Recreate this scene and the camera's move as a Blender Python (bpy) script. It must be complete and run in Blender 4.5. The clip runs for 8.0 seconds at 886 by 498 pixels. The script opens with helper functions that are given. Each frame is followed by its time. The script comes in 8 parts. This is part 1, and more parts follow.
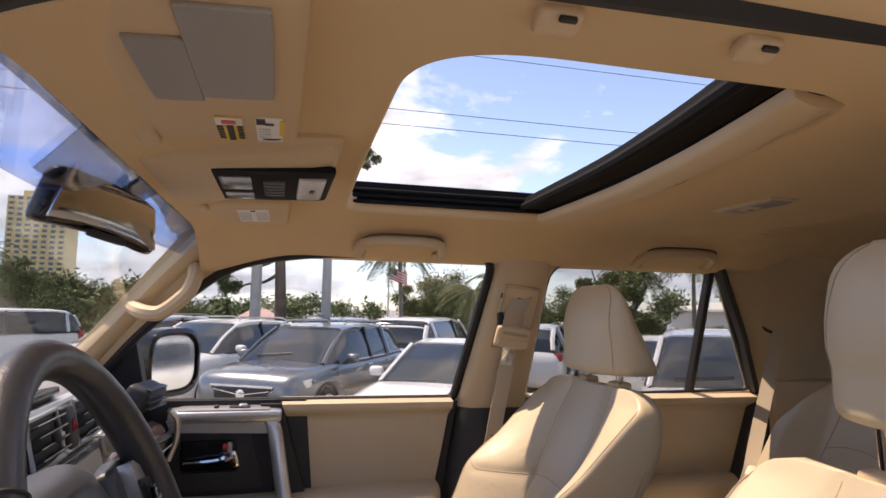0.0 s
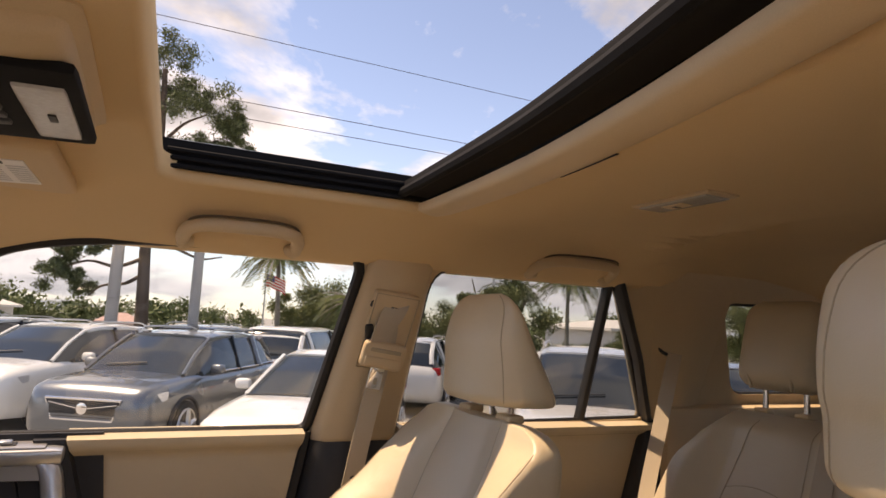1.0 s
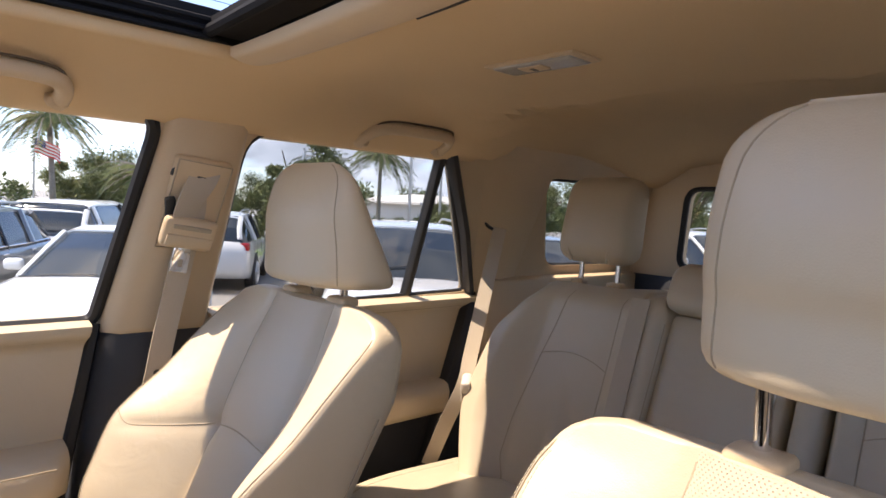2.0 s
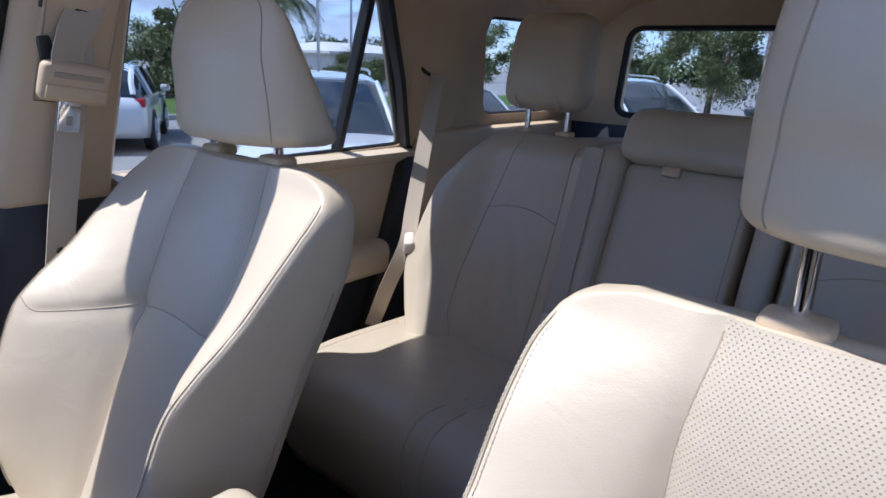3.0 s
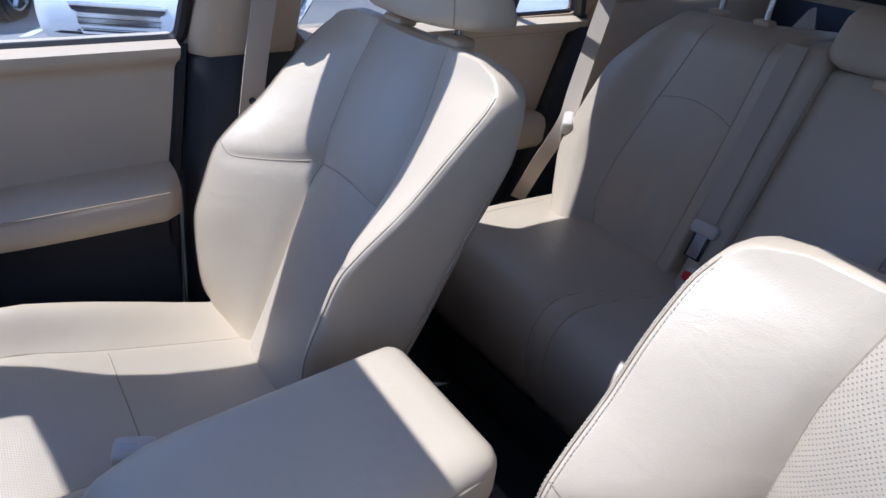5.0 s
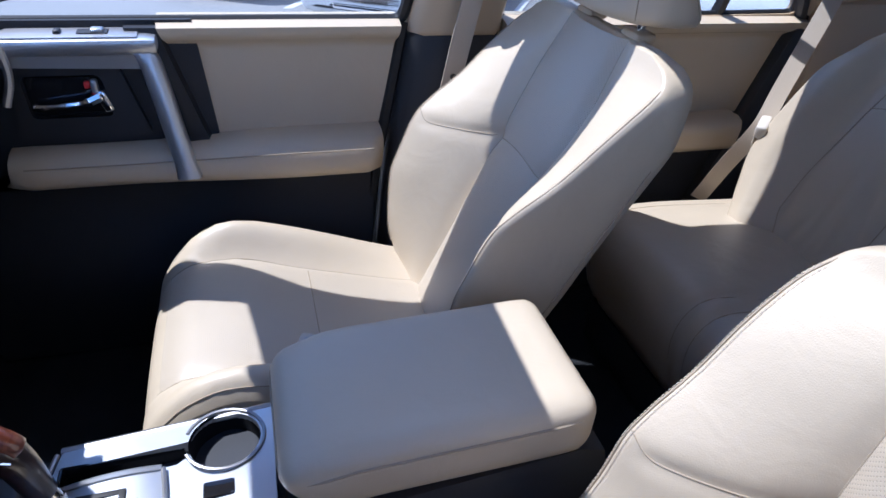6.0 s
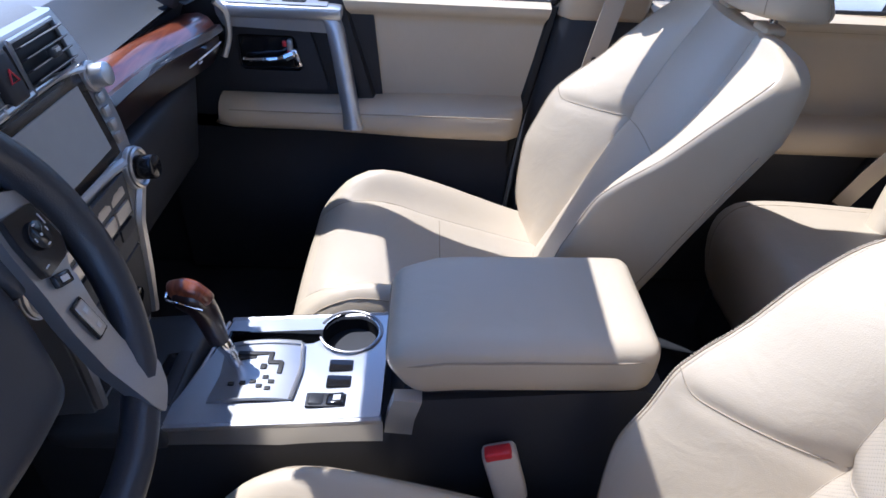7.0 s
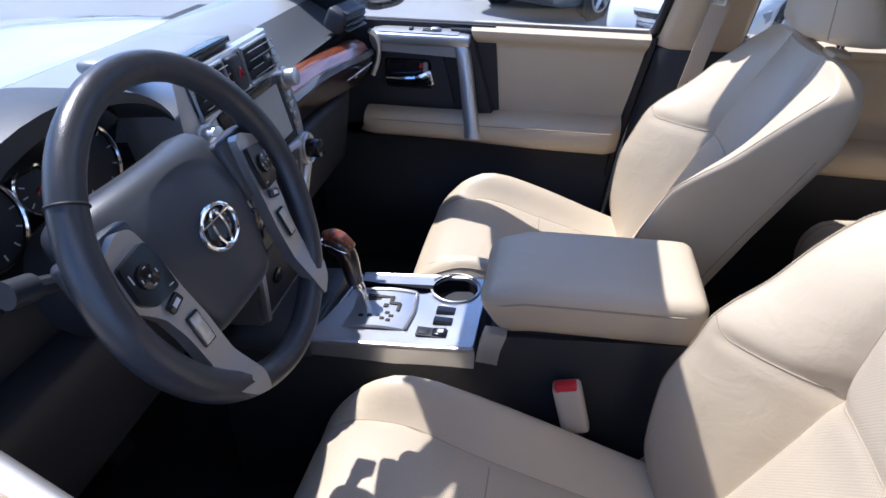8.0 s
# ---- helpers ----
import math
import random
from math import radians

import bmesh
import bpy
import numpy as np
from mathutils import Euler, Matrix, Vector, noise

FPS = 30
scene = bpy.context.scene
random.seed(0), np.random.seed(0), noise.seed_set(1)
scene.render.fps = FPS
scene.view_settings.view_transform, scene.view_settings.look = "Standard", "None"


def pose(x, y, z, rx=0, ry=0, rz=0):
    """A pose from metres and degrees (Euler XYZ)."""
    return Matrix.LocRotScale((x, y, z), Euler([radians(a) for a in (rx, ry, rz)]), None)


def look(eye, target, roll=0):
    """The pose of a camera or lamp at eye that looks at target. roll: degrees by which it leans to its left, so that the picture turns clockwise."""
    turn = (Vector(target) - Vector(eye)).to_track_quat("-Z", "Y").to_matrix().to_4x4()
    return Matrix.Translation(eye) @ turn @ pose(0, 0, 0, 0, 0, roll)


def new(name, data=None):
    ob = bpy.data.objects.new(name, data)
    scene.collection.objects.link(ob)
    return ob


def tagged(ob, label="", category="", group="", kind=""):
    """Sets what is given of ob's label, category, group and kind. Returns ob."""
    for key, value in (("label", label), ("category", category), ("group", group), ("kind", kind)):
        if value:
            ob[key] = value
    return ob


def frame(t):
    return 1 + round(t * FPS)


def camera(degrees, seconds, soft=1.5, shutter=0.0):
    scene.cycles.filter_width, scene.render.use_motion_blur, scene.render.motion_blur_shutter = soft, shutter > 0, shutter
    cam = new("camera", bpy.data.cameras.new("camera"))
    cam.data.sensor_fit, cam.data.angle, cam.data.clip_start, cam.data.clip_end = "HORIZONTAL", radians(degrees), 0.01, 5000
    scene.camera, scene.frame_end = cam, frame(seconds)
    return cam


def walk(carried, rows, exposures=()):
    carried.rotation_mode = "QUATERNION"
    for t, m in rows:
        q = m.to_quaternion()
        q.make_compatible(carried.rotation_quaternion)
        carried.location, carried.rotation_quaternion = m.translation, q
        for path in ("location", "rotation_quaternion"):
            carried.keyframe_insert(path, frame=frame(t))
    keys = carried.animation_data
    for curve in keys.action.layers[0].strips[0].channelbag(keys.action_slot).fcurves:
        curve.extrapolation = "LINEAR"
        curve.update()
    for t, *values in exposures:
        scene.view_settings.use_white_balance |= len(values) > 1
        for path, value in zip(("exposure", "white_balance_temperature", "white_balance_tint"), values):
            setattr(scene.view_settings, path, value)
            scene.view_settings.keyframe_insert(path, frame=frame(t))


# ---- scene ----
# ---------------------------------------------------------------- camera and walk
# x runs to the rear of the vehicle, y to its passenger side, z up; y = 0 is its centre line.
cam = camera(70.6, 8.0, soft=1.6)
PATH = [
    (0.0, -0.204, -0.899, 1.589, 95.52, -1.16, -14.57),
    (0.5, -0.118, -0.741, 1.584, 97.05, -2.30, -17.94),
    (1.0, -0.081, -0.632, 1.589, 96.99, -2.85, -25.34),
    (1.5, -0.059, -0.565, 1.593, 92.59, -2.88, -35.21),
    (2.0, -0.043, -0.505, 1.587, 86.39, -3.02, -42.43),
    (3.5, 0.002, -0.352, 1.570, 67.27, -4.28, -51.52),
    (4.0, 0.002, -0.333, 1.591, 62.05, -5.76, -49.15),
    (5.5, -0.044, -0.423, 1.644, 57.67, -4.37, -26.27),
    (6.0, -0.037, -0.489, 1.661, 56.32, -3.58, -16.09),
    (6.5, -0.026, -0.563, 1.683, 54.71, -2.80, -7.24),
    (7.0, -0.016, -0.639, 1.691, 54.40, -2.72, -0.78),
    (7.5, -0.002, -0.727, 1.694, 55.48, -2.16, 4.80),
    (8.0, 0.025, -0.881, 1.723, 57.59, -0.56, 10.29),
]
EXPOSURES = [(0.0, 1.48, 7800, 24.5), (1.0, 1.44, 9200, 25), (1.5, 1.82, 9400, 24.5), (2.0, 2.08, 7000, 20.5), (3.5, 1.42, 5100, 17), (5.5, 1.52, 4950, 17.5), (7.0, 1.84, 5100, 18), (8.0, 1.82, 5350, 18)]
walk(cam, [(t, pose(x, y, z, rx, ry, rz)) for t, x, y, z, rx, ry, rz in PATH], EXPOSURES)

# ---------------------------------------------------------------- sky and sun
SUN = Vector((-0.475, 0.275, 1.0)).normalized()
elev = math.asin(SUN.z)
azim = math.atan2(SUN.x, SUN.y)


def build_world():
    w = bpy.data.worlds.new("sky")
    scene.world = w
    w.use_nodes = True
    nt = w.node_tree
    n, l = nt.nodes, nt.links
    n.clear()
    out = n.new("ShaderNodeOutputWorld")
    bg = n.new("ShaderNodeBackground")
    bg.inputs["Strength"].default_value = 0.148
    sky = n.new("ShaderNodeTexSky")
    sky.sky_type = "NISHITA"
    sky.sun_disc = False
    sky.sun_elevation = elev
    sky.sun_rotation = azim
    sky.air_density = 1.0
    sky.altitude = 1800.0
    sky.dust_density = 0.05
    sky.ozone_density = 2.5
    co = n.new("ShaderNodeTexCoord")
    # clouds on a flat layer overhead: direction divided by its height
    sep = n.new("ShaderNodeSeparateXYZ")
    l.new(co.outputs["Generated"], sep.inputs[0])
    up = n.new("ShaderNodeMath"); up.operation = "ADD"; up.inputs[1].default_value = 0.22
    l.new(sep.outputs["Z"], up.inputs[0])
    dx = n.new("ShaderNodeMath"); dx.operation = "DIVIDE"
    dy = n.new("ShaderNodeMath"); dy.operation = "DIVIDE"
    l.new(sep.outputs["X"], dx.inputs[0]); l.new(up.outputs[0], dx.inputs[1])
    l.new(sep.outputs["Y"], dy.inputs[0]); l.new(up.outputs[0], dy.inputs[1])
    com = n.new("ShaderNodeCombineXYZ")
    l.new(dx.outputs[0], com.inputs[0]); l.new(dy.outputs[0], com.inputs[1])
    com.inputs[2].default_value = CLOUD_SEED
    big = n.new("ShaderNodeTexNoise")
    big.inputs["Scale"].default_value = 0.85
    big.inputs["Detail"].default_value = 9
    big.inputs["Roughness"].default_value = 0.56
    big.inputs["Distortion"].default_value = 0.25
    l.new(com.outputs[0], big.inputs["Vector"])
    cover = n.new("ShaderNodeValToRGB")
    cover.color_ramp.elements[0].position = 0.485
    cover.color_ramp.elements[1].position = 0.540
    l.new(big.outputs["Fac"], cover.inputs[0])
    tone = n.new("ShaderNodeTexNoise")
    tone.inputs["Scale"].default_value = 2.3
    tone.inputs["Detail"].default_value = 6
    l.new(com.outputs[0], tone.inputs["Vector"])
    white = n.new("ShaderNodeValToRGB")
    white.color_ramp.elements[0].position = 0.35
    white.color_ramp.elements[0].color = (1.35, 1.55, 1.85, 1)
    white.color_ramp.elements[1].position = 0.62
    white.color_ramp.elements[1].color = (3.5, 3.85, 4.4, 1)
    l.new(tone.outputs["Fac"], white.inputs[0])
    mix = n.new("ShaderNodeMix"); mix.data_type = "RGBA"
    l.new(cover.outputs[0], mix.inputs["Factor"])
    deep = n.new("ShaderNodeVectorMath"); deep.operation = "SCALE"; deep.inputs["Scale"].default_value = 0.72
    l.new(sky.outputs[0], deep.inputs[0])
    l.new(deep.outputs[0], mix.inputs["A"])
    l.new(white.outputs[0], mix.inputs["B"])
    # pale haze low over the horizon
    low = n.new("ShaderNodeMapRange")
    low.inputs["From Min"].default_value = 0.0; low.inputs["From Max"].default_value = 0.22
    low.inputs["To Min"].default_value = 0.65; low.inputs["To Max"].default_value = 0.0
    l.new(sep.outputs["Z"], low.inputs["Value"])
    haze = n.new("ShaderNodeMix"); haze.data_type = "RGBA"
    haze.inputs["B"].default_value = (1.40, 1.70, 2.15, 1)
    l.new(low.outputs[0], haze.inputs["Factor"])
    l.new(mix.outputs["Result"], haze.inputs["A"])
    l.new(haze.outputs["Result"], bg.inputs["Color"])
    l.new(bg.outputs[0], out.inputs[0])


CLOUD_SEED = 3.3
build_world()
sun = new("sun", bpy.data.lights.new("sun", "SUN"))
sun.data.energy = 2.1
sun.data.angle = radians(0.53)
sun.data.color = (1.0, 0.915, 0.76)
sun.rotation_euler = SUN.to_track_quat("Z", "Y").to_euler()
sun.location = SUN * 30
# ---------------------------------------------------------------- materials
def mat_base(name):
    m = bpy.data.materials.new(name)
    m.use_nodes = True
    nt = m.node_tree
    return m, nt.nodes, nt.links, nt.nodes["Principled BSDF"]


def surface(name, color, rough=0.5, metal=0.0, vary=0.12, grain=120.0, bump=0.15, stain=4.0, coat=0.0, spec=0.5, depth=0.002, tint=None):
    """A solid surface: colour that varies at two scales, with roughness variation and fine relief."""
    m, n, l, b = mat_base(name)
    co = n.new("ShaderNodeTexCoord")
    a = n.new("ShaderNodeTexNoise"); a.inputs["Scale"].default_value = stain; a.inputs["Detail"].default_value = 4
    f = n.new("ShaderNodeTexNoise"); f.inputs["Scale"].default_value = grain; f.inputs["Detail"].default_value = 3
    l.new(co.outputs["Object"], a.inputs["Vector"]); l.new(co.outputs["Object"], f.inputs["Vector"])
    add = n.new("ShaderNodeMath"); add.operation = "ADD"
    l.new(a.outputs["Fac"], add.inputs[0]); l.new(f.outputs["Fac"], add.inputs[1])
    rmp = n.new("ShaderNodeMapRange")
    rmp.inputs["From Min"].default_value = 0.6; rmp.inputs["From Max"].default_value = 1.4
    rmp.inputs["To Min"].default_value = 0.0; rmp.inputs["To Max"].default_value = 1.0
    l.new(add.outputs[0], rmp.inputs["Value"])
    mix = n.new("ShaderNodeMix"); mix.data_type = "RGBA"
    lo = [c * (1 - vary) for c in color]
    hi = [min(1, c * (1 + vary)) for c in (tint or color)]
    mix.inputs["A"].default_value = (*lo, 1); mix.inputs["B"].default_value = (*hi, 1)
    l.new(rmp.outputs[0], mix.inputs["Factor"]); l.new(mix.outputs["Result"], b.inputs["Base Color"])
    rr = n.new("ShaderNodeMapRange")
    rr.inputs["To Min"].default_value = max(0.02, rough - 0.08); rr.inputs["To Max"].default_value = min(1, rough + 0.1)
    l.new(a.outputs["Fac"], rr.inputs["Value"]); l.new(rr.outputs[0], b.inputs["Roughness"])
    b.inputs["Metallic"].default_value = metal
    b.inputs["Specular IOR Level"].default_value = spec
    b.inputs["Coat Weight"].default_value = coat
    b.inputs["Coat Roughness"].default_value = 0.04
    if bump:
        bp = n.new("ShaderNodeBump"); bp.inputs["Strength"].default_value = bump; bp.inputs["Distance"].default_value = depth
        l.new(f.outputs["Fac"], bp.inputs["Height"]); l.new(bp.outputs[0], b.inputs["Normal"])
    return m


def leather(name, color, dots=False, rough=0.40):
    """Pebbled leather; with dots, rows of small punched holes laid out in the mesh's own metres."""
    m, n, l, b = mat_base(name)
    co = n.new("ShaderNodeTexCoord")
    a = n.new("ShaderNodeTexNoise"); a.inputs["Scale"].default_value = 5; a.inputs["Detail"].default_value = 5
    v = n.new("ShaderNodeTexVoronoi"); v.feature = "DISTANCE_TO_EDGE"; v.inputs["Scale"].default_value = 420
    w = n.new("ShaderNodeTexNoise"); w.inputs["Scale"].default_value = 22; w.inputs["Detail"].default_value = 3; w.inputs["Distortion"].default_value = 0.6
    for t in (a, v, w):
        l.new(co.outputs["Object"], t.inputs["Vector"])
    mix = n.new("ShaderNodeMix"); mix.data_type = "RGBA"
    mix.inputs["A"].default_value = (*[c * 0.87 for c in color], 1)
    mix.inputs["B"].default_value = (*[min(1, c * 1.07) for c in color], 1)
    l.new(a.outputs["Fac"], mix.inputs["Factor"])
    rr = n.new("ShaderNodeMapRange")
    rr.inputs["To Min"].default_value = rough - 0.1; rr.inputs["To Max"].default_value = rough + 0.12
    l.new(w.outputs["Fac"], rr.inputs["Value"]); l.new(rr.outputs[0], b.inputs["Roughness"])
    soft = n.new("ShaderNodeBump"); soft.inputs["Strength"].default_value = 0.35; soft.inputs["Distance"].default_value = 0.004
    l.new(w.outputs["Fac"], soft.inputs["Height"])
    fine = n.new("ShaderNodeBump"); fine.inputs["Strength"].default_value = 0.28; fine.inputs["Distance"].default_value = 0.0006
    l.new(v.outputs["Distance"], fine.inputs["Height"]); l.new(soft.outputs[0], fine.inputs["Normal"])
    last, col = fine, mix.outputs["Result"]
    if dots:
        uv = n.new("ShaderNodeUVMap")
        sp = n.new("ShaderNodeSeparateXYZ"); l.new(uv.outputs[0], sp.inputs[0])

        def op(kind, p, q=None):
            k = n.new("ShaderNodeMath"); k.operation = kind
            for i, s in enumerate((p, q)):
                if s is None:
                    continue
                if isinstance(s, (int, float)):
                    k.inputs[i].default_value = s
                else:
                    l.new(s, k.inputs[i])
            return k.outputs[0]
        sv = op("MULTIPLY", sp.outputs[1], 1 / 0.0030)
        row = op("FLOOR", sv)
        half = op("MULTIPLY", op("MODULO", row, 2.0), 0.5)
        su = op("ADD", op("MULTIPLY", sp.outputs[0], 1 / 0.0042), half)
        fu = op("SUBTRACT", op("FRACT", su), 0.5)
        fv = op("MULTIPLY", op("SUBTRACT", op("FRACT", sv), 0.5), 0.72)
        d = op("SQRT", op("ADD", op("MULTIPLY", fu, fu), op("MULTIPLY", fv, fv)))
        hole = n.new("ShaderNodeMapRange"); hole.inputs["From Min"].default_value = 0.13; hole.inputs["From Max"].default_value = 0.19
        l.new(d, hole.inputs["Value"])
        mx = n.new("ShaderNodeMix"); mx.data_type = "RGBA"
        mx.inputs["A"].default_value = (*[c * 0.70 for c in color], 1)
        l.new(hole.outputs[0], mx.inputs["Factor"]); l.new(col, mx.inputs["B"])
        col = mx.outputs["Result"]
        pit = n.new("ShaderNodeBump"); pit.inputs["Strength"].default_value = 0.7; pit.inputs["Distance"].default_value = 0.0012
        l.new(hole.outputs[0], pit.inputs["Height"]); l.new(fine.outputs[0], pit.inputs["Normal"])
        last = pit
    l.new(col, b.inputs["Base Color"]); l.new(last.outputs[0], b.inputs["Normal"])
    b.inputs["Specular IOR Level"].default_value = 0.55
    return m


def clear_glass(name, tint, gloss=0.06):
    """A window pane: mostly see-through, with a mirror gloss that grows at grazing angles."""
    m, n, l, b = mat_base(name)
    n.remove(b)
    tr = n.new("ShaderNodeBsdfTransparent"); tr.inputs[0].default_value = (*tint, 1)
    gl = n.new("ShaderNodeBsdfGlossy"); gl.inputs["Roughness"].default_value = 0.02
    fr = n.new("ShaderNodeLayerWeight"); fr.inputs[0].default_value = 0.5
    pw = n.new("ShaderNodeMath"); pw.operation = "POWER"; pw.inputs[1].default_value = 5.0
    l.new(fr.outputs["Facing"], pw.inputs[0])
    ma = n.new("ShaderNodeMath"); ma.operation = "MULTIPLY_ADD"; ma.inputs[1].default_value = 0.6; ma.inputs[2].default_value = 0.035
    l.new(pw.outputs[0], ma.inputs[0])
    mx = n.new("ShaderNodeMixShader")
    l.new(ma.outputs[0], mx.inputs[0]); l.new(tr.outputs[0], mx.inputs[1]); l.new(gl.outputs[0], mx.inputs[2])
    l.new(mx.outputs[0], n["Material Output"].inputs[0])
    return m


def wood(name, dark, light, scale=14.0):
    m, n, l, b = mat_base(name)
    co = n.new("ShaderNodeTexCoord")
    mp = n.new("ShaderNodeMapping"); mp.inputs["Scale"].default_value = (1, 0.12, 1)
    l.new(co.outputs["Object"], mp.inputs[0])
    w = n.new("ShaderNodeTexNoise"); w.inputs["Scale"].default_value = scale * 6; w.inputs["Detail"].default_value = 8; w.inputs["Distortion"].default_value = 0.8
    l.new(mp.outputs[0], w.inputs["Vector"])
    r = n.new("ShaderNodeValToRGB")
    r.color_ramp.elements[0].position = 0.35; r.color_ramp.elements[0].color = (*dark, 1)
    r.color_ramp.elements[1].position = 0.65; r.color_ramp.elements[1].color = (*light, 1)
    l.new(w.outputs["Fac"], r.inputs[0]); l.new(r.outputs[0], b.inputs["Base Color"])
    b.inputs["Roughness"].default_value = 0.3
    b.inputs["Coat Weight"].default_value = 1.0
    b.inputs["Coat Roughness"].default_value = 0.03
    return m


BEIGE = (0.62, 0.515, 0.362)
m_leather = leather("beige_leather", BEIGE)
m_perf = leather("perforated_leather", (0.56, 0.470, 0.342), dots=True)
# same beige leather, slightly darker: shade at the rear is put into the colour
m_leather_shaded = leather("rear_leather_shaded", (0.55, 0.460, 0.330))
m_door_vinyl = leather("door_vinyl", (0.60, 0.485, 0.33), rough=0.5)
m_headliner = surface("headliner_cloth", (0.70, 0.515, 0.310), rough=0.95, vary=0.06, grain=900, bump=0.25, stain=3, spec=0.1, depth=0.001)
m_trim = surface("beige_plastic", (0.61, 0.46, 0.29), rough=0.55, vary=0.06, grain=700, bump=0.12, stain=5, depth=0.0006)
m_visor = surface("visor_vinyl", (0.62, 0.46, 0.29), rough=0.7, vary=0.05, grain=600, bump=0.15, spec=0.25, depth=0.0006)
m_flap = surface("visor_flap", (0.30, 0.285, 0.265), rough=0.45, vary=0.06, grain=500, bump=0.08)
m_black = surface("black_plastic", (0.027, 0.028, 0.032), rough=0.5, spec=0.4, vary=0.25, grain=800, bump=0.25, stain=6, depth=0.0006)
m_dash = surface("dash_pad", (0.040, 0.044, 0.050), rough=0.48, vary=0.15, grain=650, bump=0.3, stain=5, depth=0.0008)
# dark dash pad made paler: sun and sky glare is put into its colour
m_dash_glare = surface("dash_top_glare", (0.24, 0.25, 0.255), rough=0.36, spec=0.8, vary=0.12, grain=650, bump=0.3, stain=5, depth=0.0008)
# same pad on the rear slope, darker: its shade is put into the colour
m_dash_shade = surface("dash_roll_shaded", (0.070, 0.075, 0.080), rough=0.42, vary=0.12, grain=650, bump=0.3, stain=5, depth=0.0008)
m_gloss_black = surface("gloss_black", (0.012, 0.012, 0.014), rough=0.12, vary=0.2, grain=300, bump=0.0)
m_wheel = leather("wheel_leather", (0.031, 0.034, 0.042), rough=0.34)
m_hub = surface("hub_vinyl", (0.034, 0.037, 0.045), rough=0.40, vary=0.12, grain=700, bump=0.25, stain=5, depth=0.0006)
m_rubber = surface("rubber_seal", (0.012, 0.012, 0.013), rough=0.6, vary=0.2, grain=500, bump=0.1)
m_well = surface("black_sunroof_felt", (0.008, 0.008, 0.009), rough=0.85, vary=0.2, grain=500, bump=0.1, spec=0.2)
m_silver = surface("satin_silver", (0.60, 0.61, 0.62), rough=0.34, metal=0.85, vary=0.05, grain=900, bump=0.05, stain=8, depth=0.0004)
m_grey_metal = surface("grey_satin_trim", (0.52, 0.505, 0.49), rough=0.36, metal=0.8, vary=0.06, grain=900, bump=0.05)
m_spoke = surface("dark_satin_spoke", (0.42, 0.405, 0.39), rough=0.38, metal=0.7, vary=0.06, grain=900, bump=0.05)
m_chrome = surface("chrome", (0.86, 0.86, 0.87), rough=0.07, metal=1.0, vary=0.03, grain=50, bump=0.0)
m_wood = wood("burl_wood", (0.11, 0.024, 0.011), (0.24, 0.070, 0.030))
m_wood_dark = wood("dark_wood", (0.012, 0.006, 0.006), (0.026, 0.011, 0.010))
m_carpet = surface("black_carpet", (0.030, 0.031, 0.034), rough=1.0, vary=0.4, grain=500, bump=0.8, stain=9, spec=0.05, depth=0.004)
m_belt = surface("belt_webbing", (0.47, 0.40, 0.31), rough=0.75, vary=0.08, grain=700, bump=0.3, spec=0.25, depth=0.0008)
m_buckle = surface("buckle_plastic", (0.62, 0.56, 0.47), rough=0.4, vary=0.04, grain=300, bump=0.03)
m_red = surface("red_plastic", (0.70, 0.03, 0.035), rough=0.35, vary=0.08, grain=200, bump=0.03)
m_seam = surface("seam_thread", (0.40, 0.325, 0.225), rough=0.8, vary=0.1, grain=400, bump=0.1)
m_gap = surface("shadowed_joint", (0.11, 0.078, 0.048), rough=0.85, vary=0.1, grain=300, bump=0.1)
m_thread = surface("pale_thread", (0.66, 0.57, 0.43), rough=0.6, vary=0.05, grain=400, bump=0.0)
# pale grey base colour stands in for sky glare on the glass
m_screen_glare = surface("screen_glass_glare", (0.33, 0.35, 0.36), rough=0.16, vary=0.05, grain=40, bump=0.0)
m_print = surface("grey_print", (0.55, 0.55, 0.55), rough=0.5, vary=0.03, grain=80, bump=0.0)
m_paper = surface("white_label", (0.78, 0.77, 0.74), rough=0.5, vary=0.03, grain=80, bump=0.0)
m_yellow = surface("yellow_label", (0.75, 0.48, 0.03), rough=0.5, vary=0.05, grain=80, bump=0.0)
m_ink = surface("dark_ink", (0.03, 0.028, 0.025), rough=0.6, vary=0.1, grain=80, bump=0.0)
m_lens = surface("lamp_lens", (0.44, 0.42, 0.39), rough=0.18, vary=0.12, grain=260, bump=0.3, stain=20, depth=0.001)
m_mirror = surface("mirror_silver", (0.85, 0.86, 0.87), rough=0.015, metal=1.0, vary=0.01, grain=10, bump=0.0)
m_glass = clear_glass("window_glass", (0.95, 0.97, 0.975))
m_windshield = clear_glass("windshield_glass", (0.92, 0.955, 0.97))
m_privacy = clear_glass("privacy_glass", (0.76, 0.78, 0.79))
m_dotted = clear_glass("dotted_glass", (0.60, 0.62, 0.64))
m_shade_band = clear_glass("windshield_shade_band", (0.70, 0.76, 0.93))
m_body = surface("body_paint", (0.72, 0.72, 0.71), rough=0.3, metal=0.0, vary=0.05, grain=400, bump=0.0, coat=1.0)
# ---------------------------------------------------------------- building tools
def thing(name, label, category, at=(0, 0, 0), group="", kind=""):
    """An empty at the base of a thing; its parts are built in place round it."""
    ob = new(name)
    ob.location = at
    ob.empty_display_size = 0.05
    return tagged(ob, label, category, group, kind)


